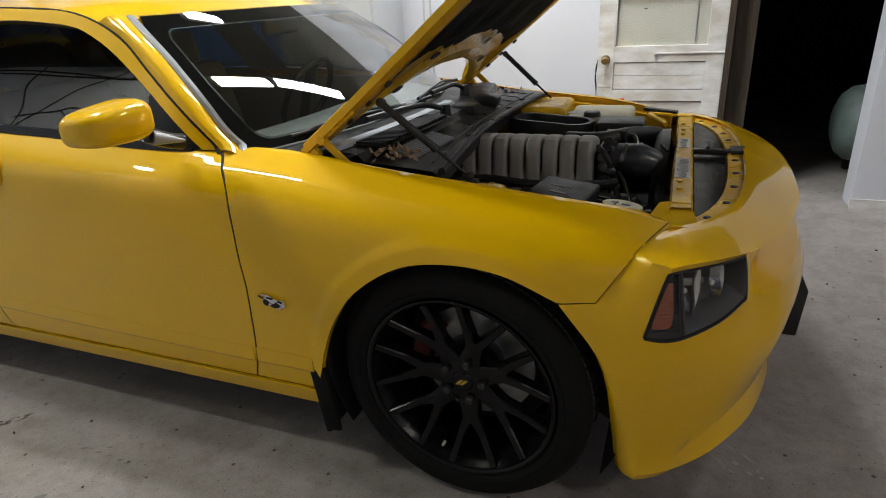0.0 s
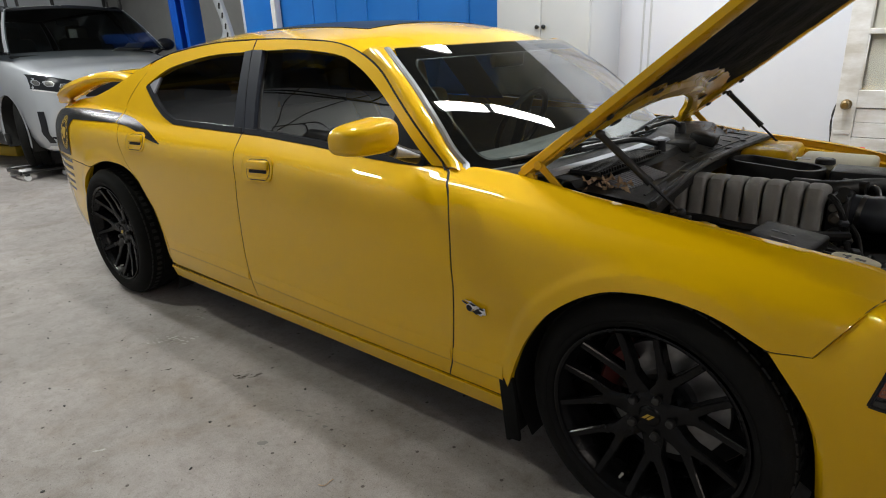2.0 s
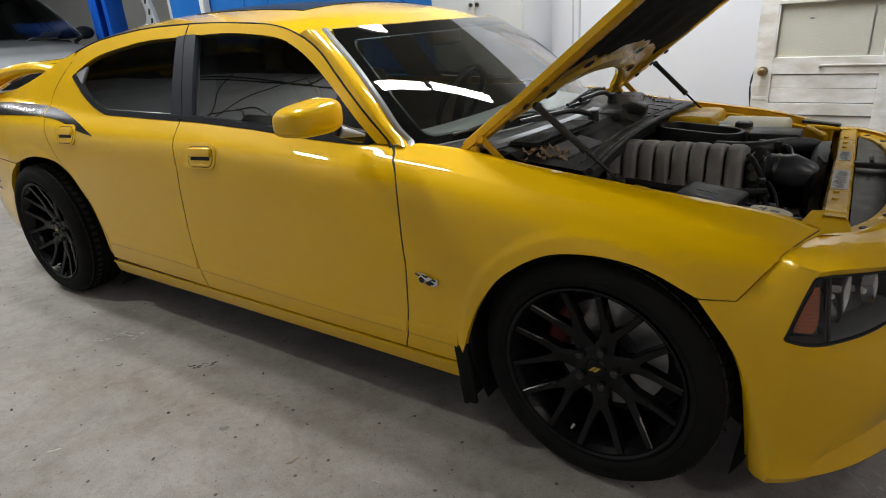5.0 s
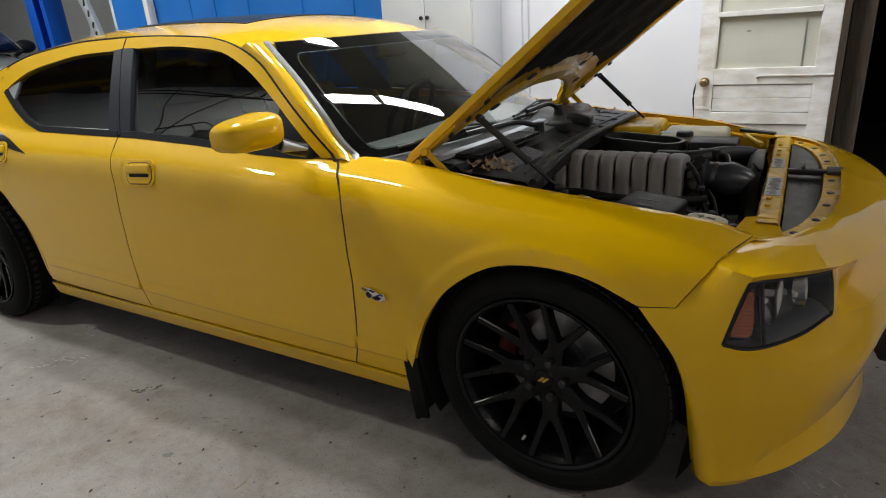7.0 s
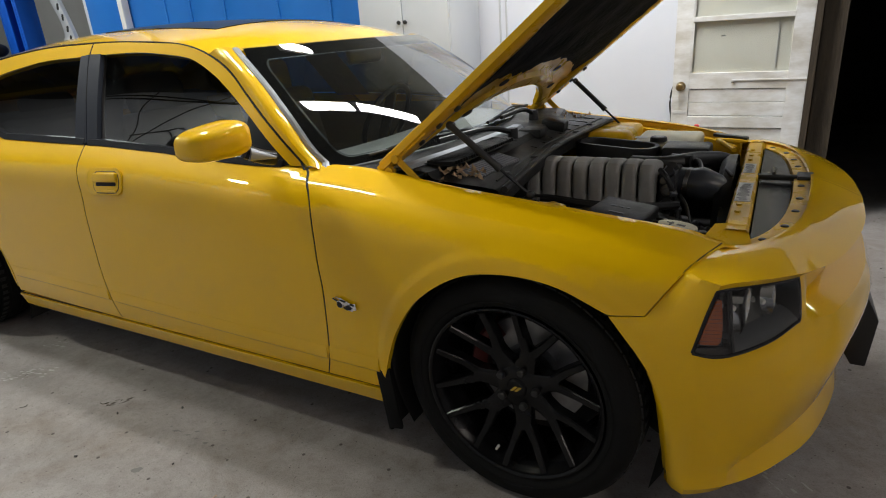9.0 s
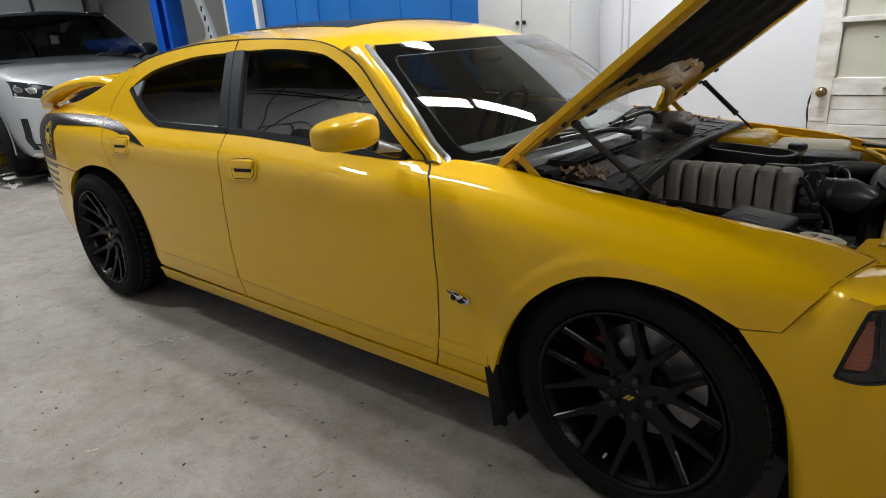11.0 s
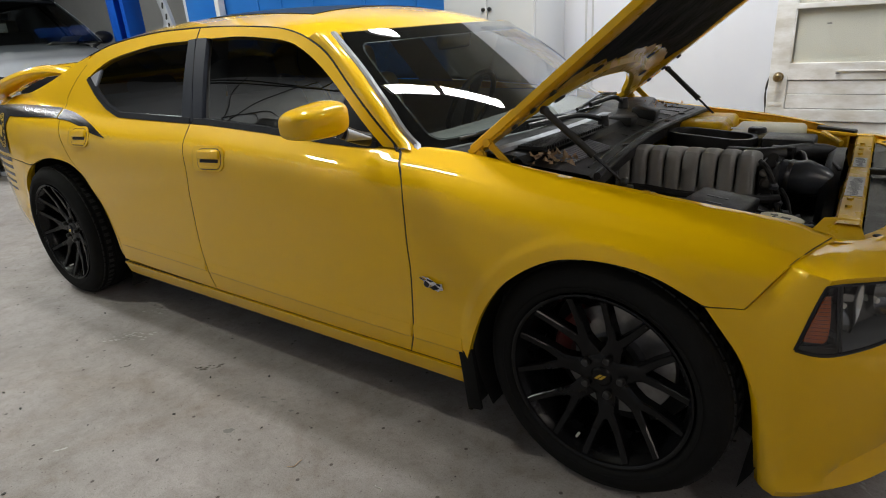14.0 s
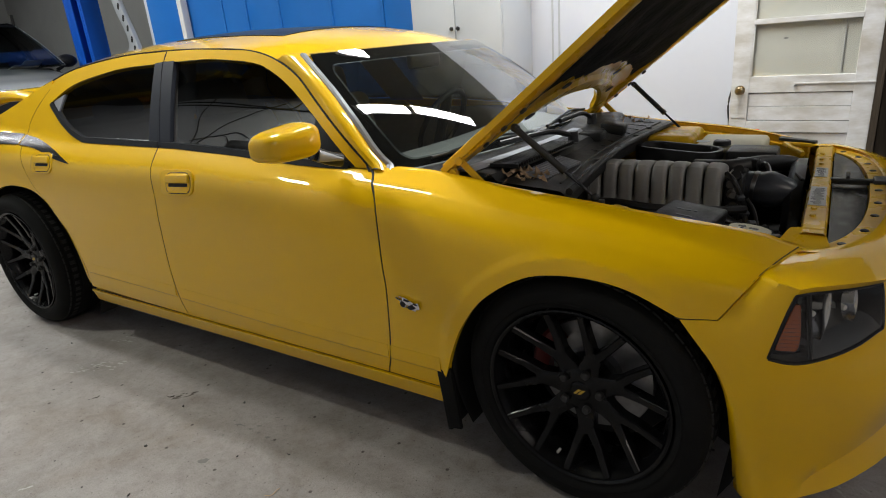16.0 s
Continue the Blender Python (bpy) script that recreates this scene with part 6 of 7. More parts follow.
for k in range(26):
    y = -0.60 + 0.0165 * k
    xr, zr = cowl_rear(y)
    mid = xr + 0.5 * (-0.165 - xr)
    p, q = Vector((-0.402 + 0.09 * (y + 0.7), y, 0.936)), Vector((-0.300 + 0.06 * (y + 0.7), y, 0.932))
    bm = bmesh.new()
    add_box(bm, ((q - p).length, 0.006, 0.014), Matrix.Translation((p + q) / 2), 0.001, 1)
    part("louvre", bm, M_DUSTY, cowl)
for k in range(16):
    y = -0.58 + 0.0165 * k
    bm = box((0.080, 0.005, 0.010), pose(-0.250 + 0.08 * (y + 0.58), y, 0.902, 0, 14, 0), 0.001, 1)
    part("louvre", bm, M_LEDGE, cowl)
for y in (-0.50, -0.25, 0.0, 0.25, 0.45):
    part("clip", lathe([(0, 0.008), (0.012, 0.006), (0.016, 0.0)], 14, pose(-0.165, y, 0.886)), M_BLACK, cowl)
for off, r in ((0.034, 0.0045), (0.078, 0.004), (0.120, 0.004)):
    part("cowl_rib", tube([(-0.135 - 0.035 * math.cos(3.2 * y) - off, y, 0.8865 + 0.10 * max(0.0, off - 0.05)) for y in np.linspace(-0.60, 0.62, 17)], r, 6, 3), M_DUSTY, cowl)
for y in np.linspace(-0.10, 0.58, 8):
    part("cowl_web", box((0.085, 0.006, 0.010), pose(-0.225 - 0.030 * math.cos(3.2 * y), y, 0.891, 0, 6, 4), 0.002, 1), M_DUSTY, cowl)
part("cowl_block", box((0.10, 0.11, 0.045), pose(-0.265, 0.27, 0.915, 0, 10, 8), 0.010, 2), M_DUSTY, cowl)
part("cowl_box", span(-0.33, -0.24, 0.02, 0.10, 0.90, 0.935, 0.006), M_DUSTY, cowl)
part("front_seal", tube([(-0.125 - 0.035 * math.cos(3.2 * y), y, 0.880) for y in np.linspace(-0.66, 0.66, 15)], 0.011, 8, 3), M_BLACK, cowl)

# wipers
for pv, tip, b0, b1 in (((-0.305, -0.10, 0.945), (-0.46, -0.40, 0.965), (-0.60, -0.62, 0.955), (-0.38, -0.14, 0.968)), ((-0.37, 0.30, 0.955), (-0.42, 0.06, 0.975), (-0.43, -0.05, 0.972), (-0.47, 0.48, 0.968))):
    bm = tube([pv, tuple(Vector(pv).lerp(Vector(tip), 0.3) + Vector((0, 0, 0.022))), tuple(Vector(pv).lerp(Vector(tip), 0.7) + Vector((0, 0, 0.012))), tip], 0.010, 8)
    add_rod(bm, Vector(pv) - Vector((0, 0, 0.03)), Vector(pv) + Vector((0, 0, 0.016)), 0.022, 0.018, 16)
    w = part("wiper", bm, M_BLACK, car, "black wiper arm with its blade")
    bl = tube([b0, tuple(Vector(b0).lerp(Vector(b1), 0.5) + Vector((0.012, 0, 0.012))), b1], 0.0065, 8)
    part("blade", bl, M_BLACK, w)
    bm = tube([tuple(Vector(b0).lerp(Vector(b1), 0.12) + Vector((0.004, 0, 0.008))), tuple(Vector(b0).lerp(Vector(b1), 0.5) + Vector((0.016, 0, 0.028))), tuple(Vector(b0).lerp(Vector(b1), 0.88) + Vector((0.004, 0, 0.008)))], 0.0045, 6)
    part("bridge", bm, M_GREYTRIM, w)

# intake manifold with eight ribs
man = part("intake_manifold", span(-0.23, 0.22, -0.16, 0.16, 0.56, 0.74, 0.02), M_MANIFOLD, car, "grey composite intake manifold with eight ribs")
o = [(-0.172, 0.66), (-0.168, 0.72), (-0.162, 0.80)] + spline([(-0.158, 0.828), (-0.146, 0.850), (-0.12, 0.860), (-0.08, 0.858), (0.05, 0.825), (0.15, 0.785), (0.195, 0.73), (0.20, 0.66)], 18)
for k in range(8):
    x = -0.232 + 0.0575 * k
    wv = 0.0515
    bm = extrude([(y, z - (0.012 if k == 0 else 0)) for y, z in o] + [(0.10, 0.66), (-0.12, 0.66)], wv, Matrix(((0, 0, 1, x), (1, 0, 0, 0), (0, 1, 0, 0), (0, 0, 0, 1))))
    long = [e for e in bm.edges if abs(e.verts[0].co.x - e.verts[1].co.x) < 1e-6]
    bmesh.ops.bevel(bm, geom=long, offset=0.016, segments=4, affect="EDGES", profile=0.5)
    part("rib", bm, M_MANIFOLD, man)
part("fuel_rail", tube([(-0.22, -0.235, 0.72), (0.2, -0.235, 0.72)], 0.010, 8), M_BLACK, car)
part("valve_cover", span(-0.26, 0.23, -0.36, -0.20, 0.58, 0.70, 0.02), M_BLACK, car)
part("valve_cover", span(-0.26, 0.23, 0.20, 0.36, 0.58, 0.70, 0.02), M_BLACK, car)
for k in range(4):
    bm = span(-0.21 + 0.115 * k, -0.15 + 0.115 * k, -0.33, -0.25, 0.69, 0.735, 0.008)
    part("ignition_coil", bm, M_BLACK, car)
part("pcv_pipe", tube([(-0.235, -0.13, 0.73), (-0.25, -0.15, 0.79), (-0.225, -0.165, 0.80), (-0.215, -0.19, 0.74)], 0.007, 8), M_BLACK, car)
part("harness", tube([(-0.30, -0.30, 0.70), (-0.15, -0.27, 0.745), (0.05, -0.28, 0.74), (0.22, -0.26, 0.74), (0.30, -0.15, 0.72)], 0.014, 8), M_BLACK, car)
part("harness", tube([(-0.38, -0.42, 0.86), (-0.28, -0.40, 0.80), (-0.2, -0.38, 0.72)], 0.012, 8), M_BLACK, car)
part("brake_pipe", tube([(-0.09, -0.46, 0.75), (-0.05, -0.45, 0.765), (0.0, -0.44, 0.765), (0.09, -0.45, 0.74)], 0.005, 8), M_BLACK, car)
part("dipstick_loop", tube([(-0.06, -0.47, 0.76), (-0.03, -0.47, 0.793), (0.0, -0.48, 0.79), (0.02, -0.48, 0.77)], 0.005, 8), M_GOLD, car)

# throttle body, intake tube, clamp
tb = part("throttle_body", span(0.228, 0.285, -0.10, 0.10, 0.66, 0.815, 0.012), M_BLACK, car, "black throttle body with hoses")
for y, z in ((-0.06, 0.805), (0.0, 0.81), (-0.08, 0.70)):
    part("port", rod((0.262, y - 0.01, z), (0.262, y - 0.05, z + 0.02), 0.020, 0.016, 16), M_BLACK, tb)
part("sensor", lathe([(0, 0.012), (0.012, 0.012), (0.018, 0.004), (0.022, 0)], 16, pose(0.258, -0.101, 0.755, 90, 0, 0)), M_ALLOY, tb)
part("idle_valve", rod((0.24, 0.10, 0.82), (0.31, 0.08, 0.82), 0.022, n=16), M_BLACK, tb)
part("hose", tube([(0.30, 0.10, 0.80), (0.33, 0.08, 0.825), (0.35, 0.03, 0.80), (0.34, 0.0, 0.77)], 0.008, 8), M_STEEL, tb)
it = part("intake_tube", lathe([(0.050, 0.0), (0.052, 0.03), (0.056, 0.05), (0.062, 0.07), (0.058, 0.09), (0.046, 0.13), (0.026, 0.165), (0.0, 0.18)], 32, pose(0.285, 0.0, 0.765, 0, 96, -6)), M_GREYTRIM, car, "black rubber intake tube")
part("hose_clamp", lathe([(0.0515, 0.020), (0.0545, 0.022), (0.0545, 0.034), (0.0515, 0.036)], 32, pose(0.285, 0.0, 0.765, 0, 96, -6)), M_STEEL, it, "steel hose clamp")
for y, z, r in ((-0.104, 0.790, 0.013), (-0.104, 0.705, 0.015), (-0.104, 0.675, 0.008), (-0.090, 0.735, 0.007)):
    part("bolt_head", lathe([(0, 0.010), (r * 0.8, 0.010), (r, 0.006), (r, 0.0)], 12, pose(0.246 + 0.02 * (r < 0.01), y, z, 90, 0, 0)), M_STEEL if r < 0.01 else M_ALLOY, tb)
for pts, r in (([(0.236, -0.12, 0.83), (0.262, -0.155, 0.815), (0.285, -0.15, 0.76), (0.300, -0.13, 0.70), (0.31, -0.16, 0.64)], 0.009), ([(0.300, -0.085, 0.735), (0.325, -0.12, 0.71), (0.345, -0.16, 0.66), (0.36, -0.22, 0.62)], 0.007),
               ([(0.24, -0.17, 0.70), (0.28, -0.20, 0.685), (0.33, -0.21, 0.675), (0.38, -0.24, 0.66)], 0.012), ([(-0.30, -0.36, 0.78), (-0.26, -0.33, 0.76), (-0.245, -0.27, 0.72), (-0.24, -0.22, 0.70)], 0.010)):
    part("bay_hose", tube(pts, r, 8), M_BLACK, car)
for x, y, z in ((0.285, -0.155, 0.76), (0.33, -0.205, 0.69), (0.30, -0.13, 0.70)):
    part("connector", box((0.026, 0.020, 0.018), pose(x, y, z, 20, 10, 30), 0.003, 1), M_GREYTRIM, car)
part("fan_belt", tube([(0.36, -0.33, 0.66), (0.37, -0.27, 0.70), (0.37, -0.18, 0.665), (0.37, -0.10, 0.60)], 0.008, 6), M_DUSTY, car)
part("bay_shelf", span(0.24, 0.47, -0.60, -0.36, 0.55, 0.60, 0.01), M_BLACK, car)
part("alternator", lathe([(0, 0.07), (0.05, 0.07), (0.066, 0.05), (0.068, 0.0), (0.05, -0.02)], 24, pose(0.30, -0.20, 0.60, 0, 70, 0)), M_ALLOY, car)
part("belt_pulley", lathe([(0, 0.02), (0.05, 0.02), (0.056, 0.01), (0.05, 0.0), (0.056, -0.01), (0.05, -0.02)], 24, pose(0.40, -0.28, 0.64, 0, 90, 0)), M_BLACK, car)
part("bracket", span(0.235, 0.29, -0.17, -0.05, 0.58, 0.66, 0.008), M_ALLOY, car)
part("lower_block", span(0.24, 0.33, -0.28, -0.17, 0.52, 0.61, 0.012), M_ALLOY, car)
part("lower_hose", tube([(0.30, -0.30, 0.56), (0.38, -0.36, 0.62), (0.45, -0.44, 0.64), (0.50, -0.46, 0.62)], 0.024, 12), M_BLACK, car)
part("top_hose", tube([(0.28, 0.22, 0.70), (0.38, 0.30, 0.74), (0.47, 0.34, 0.70)], 0.028, 12), M_BLACK, car)
part("cross_bar", rod((0.30, -0.46, 0.70), (0.49, -0.50, 0.72), 0.007), M_STEEL, car)

# fan shroud and air box
sh = []
for s in np.linspace(0, 1, 22):
    a = math.pi * (0.05 + 0.95 * s)
    sh.append([(0.455 - d, 0.0 + (0.30 + e) * math.cos(a) + 0.16, 0.60 + (0.205 + e) * math.sin(a)) for d, e in ((0.0, 0.02), (0.03, 0.018), (0.05, 0.0), (0.03, -0.01), (0.0, -0.012))])
sheet("fan_shroud", sh, M_BLACK, car, "black plastic fan shroud")
part("fan_hub", lathe([(0, 0.03), (0.06, 0.03), (0.07, 0.0)], 24, pose(0.44, 0.06, 0.60, 0, -90, 0)), M_BLACK, car)
for k in range(7):
    bm = box((0.012, 0.17, 0.055), pose(0.44, 0.06, 0.60, 51.4 * k, 0, 0) @ pose(0, 0.125, 0, 0, 25, 0), 0.003, 1)
    part("fan_blade", bm, M_BLACK, car)
ring_o = [(x, y) for x, y in round_rect(0.34, 0.16, 0.075, 8)]
bm = bmesh.new()
mm = pose(0.005, 0.245, 0.84, 0, 2, -12)
lv = []
for sc, z in ((0.92, -0.16), (1.0, -0.03), (1.0, 0.0), (0.985, 0.008), (0.90, 0.008), (0.88, 0.0), (0.84, -0.10)):
    lv.append([bm.verts.new(mm @ Vector((x * sc, y * (1 - (1 - sc) * 1.8), z))) for x, y in ring_o])
for a, b in zip(lv, lv[1:]):
    for k in range(len(a)):
        bm.faces.new((a[k], a[(k + 1) % len(a)], b[(k + 1) % len(a)], b[k]))
bm.faces.new(lv[-1])
bmesh.ops.recalc_face_normals(bm, faces=bm.faces)
part("air_box", bm, M_DUSTY, car, "open black air box with a thick rim")
part("strut_tower", span(-0.16, 0.035, 0.36, 0.66, 0.60, 0.868, 0.03, 4), M_INNER, car, "yellow strut tower")
res = part("coolant_tank", span(0.045, 0.30, 0.32, 0.60, 0.70, 0.842, 0.02, 3), M_RESERVOIR, car, "cream plastic coolant tank with a black cap")
part("cap", lathe([(0, 0.018), (0.028, 0.018), (0.032, 0.015), (0.034, 0.0)], 24, pose(0.150, 0.345, 0.840)), M_BLACK, res)
part("cap_top", lathe([(0, 0.002), (0.016, 0.002), (0.018, 0)], 20, pose(0.150, 0.345, 0.858)), M_STEEL, res)
part("tank_label", extrude(round_rect(0.05, 0.04, 0.008), 0.001, pose(0.07, 0.40, 0.8425)), M_LABEL, res)
part("battery_cover", span(0.19, 0.36, 0.16, 0.30, 0.80, 0.852, 0.012, 2), M_BLACK, car)
part("air_duct", tube([(0.10, 0.10, 0.80), (0.22, 0.06, 0.81), (0.33, 0.14, 0.815), (0.42, 0.27, 0.78), (0.44, 0.36, 0.70)], 0.030, 12), M_BLACK, car, "black plastic air duct")
part("top_seal", box((0.14, 0.035, 0.014), pose(0.40, 0.63, 0.812, 0, 4, -14), 0.004), M_BLACK, car)
part("strut_tower", span(-0.16, 0.03, -0.655, -0.46, 0.60, 0.80, 0.03, 4), M_INNER, car)

# fuse box with a finned end
fb_m = pose(0.185, -0.475, 0.745, 0, 5, -9)
fb = part("fuse_box", box((0.165, 0.185, 0.10), fb_m, 0.010, 3), M_BLACK, car, "black fuse box lid with a finned end")
for k in range(6):
    part("fin", box((0.035, 0.010, 0.075), fb_m @ pose(0.098, -0.075 + 0.030 * k, -0.018, 0, 0, 0), 0.002, 1), M_BLACK, fb)
for x, y, w in ((-0.03, 0.01, 0.022), (-0.005, 0.01, 0.014), (0.015, 0.012, 0.010), (0.0, -0.045, 0.045)):
    part("lid_mark", box((w, 0.010, 0.002), fb_m @ pose(x, y, 0.0505), 0.0005, 1), M_GREYTRIM, fb)
part("fuse_tray", span(0.08, 0.34, -0.60, -0.38, 0.60, 0.695, 0.01), M_BLACK, car)
# washer filler lid
part("lid_shoulder", span(0.31, 0.41, -0.635, -0.53, 0.70, 0.766, 0.02, 3), M_BLACK, car)
wl = part("washer_lid", extrude([(0.052 * math.cos(a), 0.034 * math.sin(a)) for a in np.linspace(0, 2 * math.pi * 27 / 28, 28)], 0.010, pose(0.360, -0.590, 0.786, 0, 4, -12), 0.002), M_RESERVOIR, car, "cream washer filler lid with a dark pictogram")
for x, y, w, h in ((0.010, 0.0, 0.022, 0.010), (-0.016, 0.0, 0.006, 0.026), (-0.020, 0.004, 0.018, 0.006)):
    part("pictogram", box((w, h, 0.001), pose(0.360, -0.590, 0.7965, 0, 4, -12) @ pose(x, y, 0)), M_INK, wl)
part("filler_neck", rod((0.39, -0.56, 0.62), (0.360, -0.590, 0.785), 0.025), M_RESERVOIR, car)
part("wire_plug", box((0.04, 0.022, 0.018), pose(0.415, -0.585, 0.772, 0, 0, 25), 0.005), M_BLACK, car)

# radiator support beam with labels
bm = bmesh.new()
rows = []
for y in np.linspace(-0.60, 0.60, 25):
    xc = 0.502
    rows.append([(xc - 0.03, y, 0.735), (xc - 0.030, y, 0.792), (xc - 0.024, y, 0.800), (xc + 0.022, y, 0.800), (xc + 0.028, y, 0.792), (xc + 0.028, y, 0.735)])
bm.free()
beam = sheet("radiator_beam", rows, M_INNER, car, "yellow radiator support beam with paper labels", sharp=25)
for side in (R, L):
    rows = [[(0.476 + dx - 0.015 * s, side * (0.575 + 0.110 * s), 0.800 - 0.032 * s + dz) for dx, dz in ((-0.032 - 0.022 * s, -0.06), (-0.030 - 0.022 * s, -0.004), (0.0, 0.0), (0.050 + 0.04 * s, -0.002), (0.058 + 0.04 * s, -0.03))] for s in np.linspace(-0.1, 1, 8)]
    e = sheet("beam_end", rows, M_INNER, beam, flip=side == L, sharp=25)
    part("hole", extrude([(0.010 * math.cos(a), 0.013 * math.sin(a)) for a in np.linspace(0, 5.9, 12)], 0.002, pose(0.462, side * 0.648, 0.7795)), M_DARK, e)
    loop = [(0.43, side * 0.40, 0.80), (0.37, side * 0.50, 0.815), (0.36, side * 0.55, 0.81), (0.40, side * 0.60, 0.80), (0.47, side * 0.60, 0.795)]
    if side == L:
        part("bracket_loop", tube(loop, 0.010, 8), M_INNER, beam)
for y0, y1, w in ((-0.34, -0.12, 0.042), (0.02, 0.16, 0.036)):
    lb = part("label", box((w, y1 - y0, 0.001), pose(0.500, (y0 + y1) / 2, 0.8012)), M_LABEL, beam, "white paper label")
    rng = random.Random(3)
    y = y0 + 0.012
    while y < y1 - 0.012:
        part("text_bar", box((w * rng.uniform(0.3, 0.8), 0.004, 0.0006), pose(0.500 + rng.uniform(-0.004, 0.004), y, 0.8020)), M_INK, lb)
        y += 0.011
for y in (-0.45, -0.38, 0.22, 0.30, 0.40):
    part("beam_bolt", lathe([(0, 0.006), (0.007, 0.006), (0.008, 0.0)], 6, pose(0.495, y, 0.800)), M_INNER, beam)
rows = [[(0.535 + (x - 0.06 - 0.535) * s, y, 0.772) for (x, y) in [(bx, -abs(by)) for bx, by in bay] + [(bx, abs(by)) for bx, by in bay[::-1]]] for s in (0.0, 0.35, 0.7, 1.0)]
sheet("nose_cover", rows, M_NOSECOVER, car, "glossy black nose cover", flip=True)
lat = part("latch_bar", box((0.15, 0.026, 0.018), pose(0.600, 0.03, 0.788), 0.004), M_BLACK, car, "black bonnet latch bar")
part("latch_lever", box((0.012, 0.07, 0.012), pose(0.575, 0.06, 0.800), 0.003), M_BLACK, lat)
part("latch_pad", box((0.05, 0.075, 0.02), pose(0.668, 0.03, 0.792), 0.005), M_BLACK, lat)

# dry leaves caught in the cowl's corner
rng = random.Random(11)
bm = bmesh.new()
for k in range(95):
    near = k < 68
    cx, cy = (rng.gauss(-0.30, 0.045), rng.gauss(-0.595, 0.03)) if near else (rng.gauss(-0.30, 0.05), rng.gauss(0.56, 0.05))
    m = pose(cx, cy, 0.893 + rng.uniform(0, 0.03), rng.uniform(-60, 60), rng.uniform(-60, 60), rng.uniform(0, 360))
    a = rng.uniform(0.007, 0.017)
    vs = [bm.verts.new(m @ Vector(p)) for p in ((-a, 0, 0.004), (0, a * 0.55, -0.002), (a, 0, 0.006), (0, -a * 0.55, -0.003), (0, 0, 0.006))]
    for i in range(4):
        bm.faces.new((vs[i], vs[(i + 1) % 4], vs[4]))
tagged(part("dry_leaves", bm, M_LEAF, None, "small heap of dry brown leaves on the cowl", smooth=False), category="leaves", kind="stuff")

# ---- cabin ----
part("cabin_floor", span(-3.0, -0.55, -0.78, 0.78, 0.26, 0.30), M_DARK, car)
rows = [[(x + 0.10 * (1 - (y / 0.72) ** 2), y, z) for y in np.linspace(-0.72, 0.72, 15)] for x, z in ((-0.66, 0.905), (-0.80, 0.925), (-0.98, 0.915), (-1.06, 0.87), (-1.04, 0.70))]
sheet("dashboard", rows, M_CLOTH, car, "dark grey dashboard", flip=True)
sw = part("steering_wheel", bmesh.new(), M_BLACK, car)
sw.data.clear_geometry()
bm = tube([tuple(pose(-1.18, 0.36, 0.92, 0, -62, 0) @ Vector((0.18 * math.cos(a), 0.18 * math.sin(a), 0))) for a in np.linspace(0, 2 * math.pi, 21)], 0.015, 8, 2)
add_box(bm, (0.30, 0.06, 0.02), pose(-1.18, 0.36, 0.92, 0, -62, 90), 0.008)
bm.to_mesh(sw.data)
bm.free()
sw.data.materials.append(M_BLACK) if not sw.data.materials else None
for x, y, back in ((-1.55, -0.37, 1), (-1.55, 0.37, 1), (-2.45, -0.36, 2), (-2.45, 0.36, 2)):
    st = part("seat", box((0.52, 0.50, 0.18), pose(x, y, 0.46, 0, -6, 0), 0.06, 3), M_CLOTH, car, "grey cloth seat")
    part("seat_back", box((0.15, 0.50, 0.60), pose(x - 0.30, y, 0.78, 0, -14, 0), 0.06, 3), M_CLOTH, st)
    part("head_rest", box((0.10, 0.27, 0.18), pose(x - 0.40, y, 1.14 if back == 1 else 1.06, 0, -10, 0), 0.04, 3), M_CLOTH, st)
for s in (R, L):
    part("door_card", span(-2.5, -0.8, *sorted((s * 0.80, s * 0.82)), 0.35, 0.95), M_CLOTH, car)
part("rear_shelf", span(-3.3, -2.72, -0.66, 0.66, 1.02, 1.05), M_CLOTH, car)
part("room_mirror", box((0.03, 0.24, 0.065), pose(-1.02, 0.0, 1.245), 0.02, 3), M_BLACK, car)
rows = [[(x, y, z - 0.05) for x, y, z in r[4:-4]] for r in roof_rows[3:-3]]
sheet("head_lining", rows, M_CLOTH, car)


# ---- the silver-grey estate on wheel dollies ----
SUV = pose(-6.87, 0.98, 0.12)
suv = thing("sport_utility_car", "silver-grey sport utility car with dark glass, parked on wheel dollies", "car", SUV @ Matrix.Diagonal((1.05, 1.05, 1.05, 1)))
STN = [(-0.00, 0.62, 0.42, 0.86), (-0.03, 0.75, 0.28, 0.94), (-0.09, 0.845, 0.20, 1.00), (-0.20, 0.895, 0.18, 1.045), (-0.40, 0.93, 0.19, 1.075), (-0.70, 0.945, 0.23, 1.13),
       (-1.00, 0.95, 0.23, 1.185), (-1.30, 0.95, 0.23, 1.225), (-1.8, 0.95, 0.23, 1.235), (-2.8, 0.95, 0.23, 1.235), (-3.8, 0.94, 0.23, 1.22), (-4.4, 0.91, 0.26, 1.15), (-4.72, 0.84, 0.35, 1.05), (-4.80, 0.7, 0.45, 0.9)]


def suv_ring(x, hw, zb, zt):
    pts = []
    for y, z in ((0, zb), (0.7, zb), (0.93, zb + 0.05), (0.985, zb + 0.16), (1.0, zb + 0.30), (1.0, zt - 0.30), (0.985, zt - 0.17), (0.955, zt - 0.085), (0.90, zt - 0.035), (0.75, zt - 0.005), (0.4, zt + 0.012), (0, zt + 0.018)):
        pts.append((x, -hw * y, z))
    return pts + [(px, -py, pz) for px, py, pz in pts[-2:0:-1]]


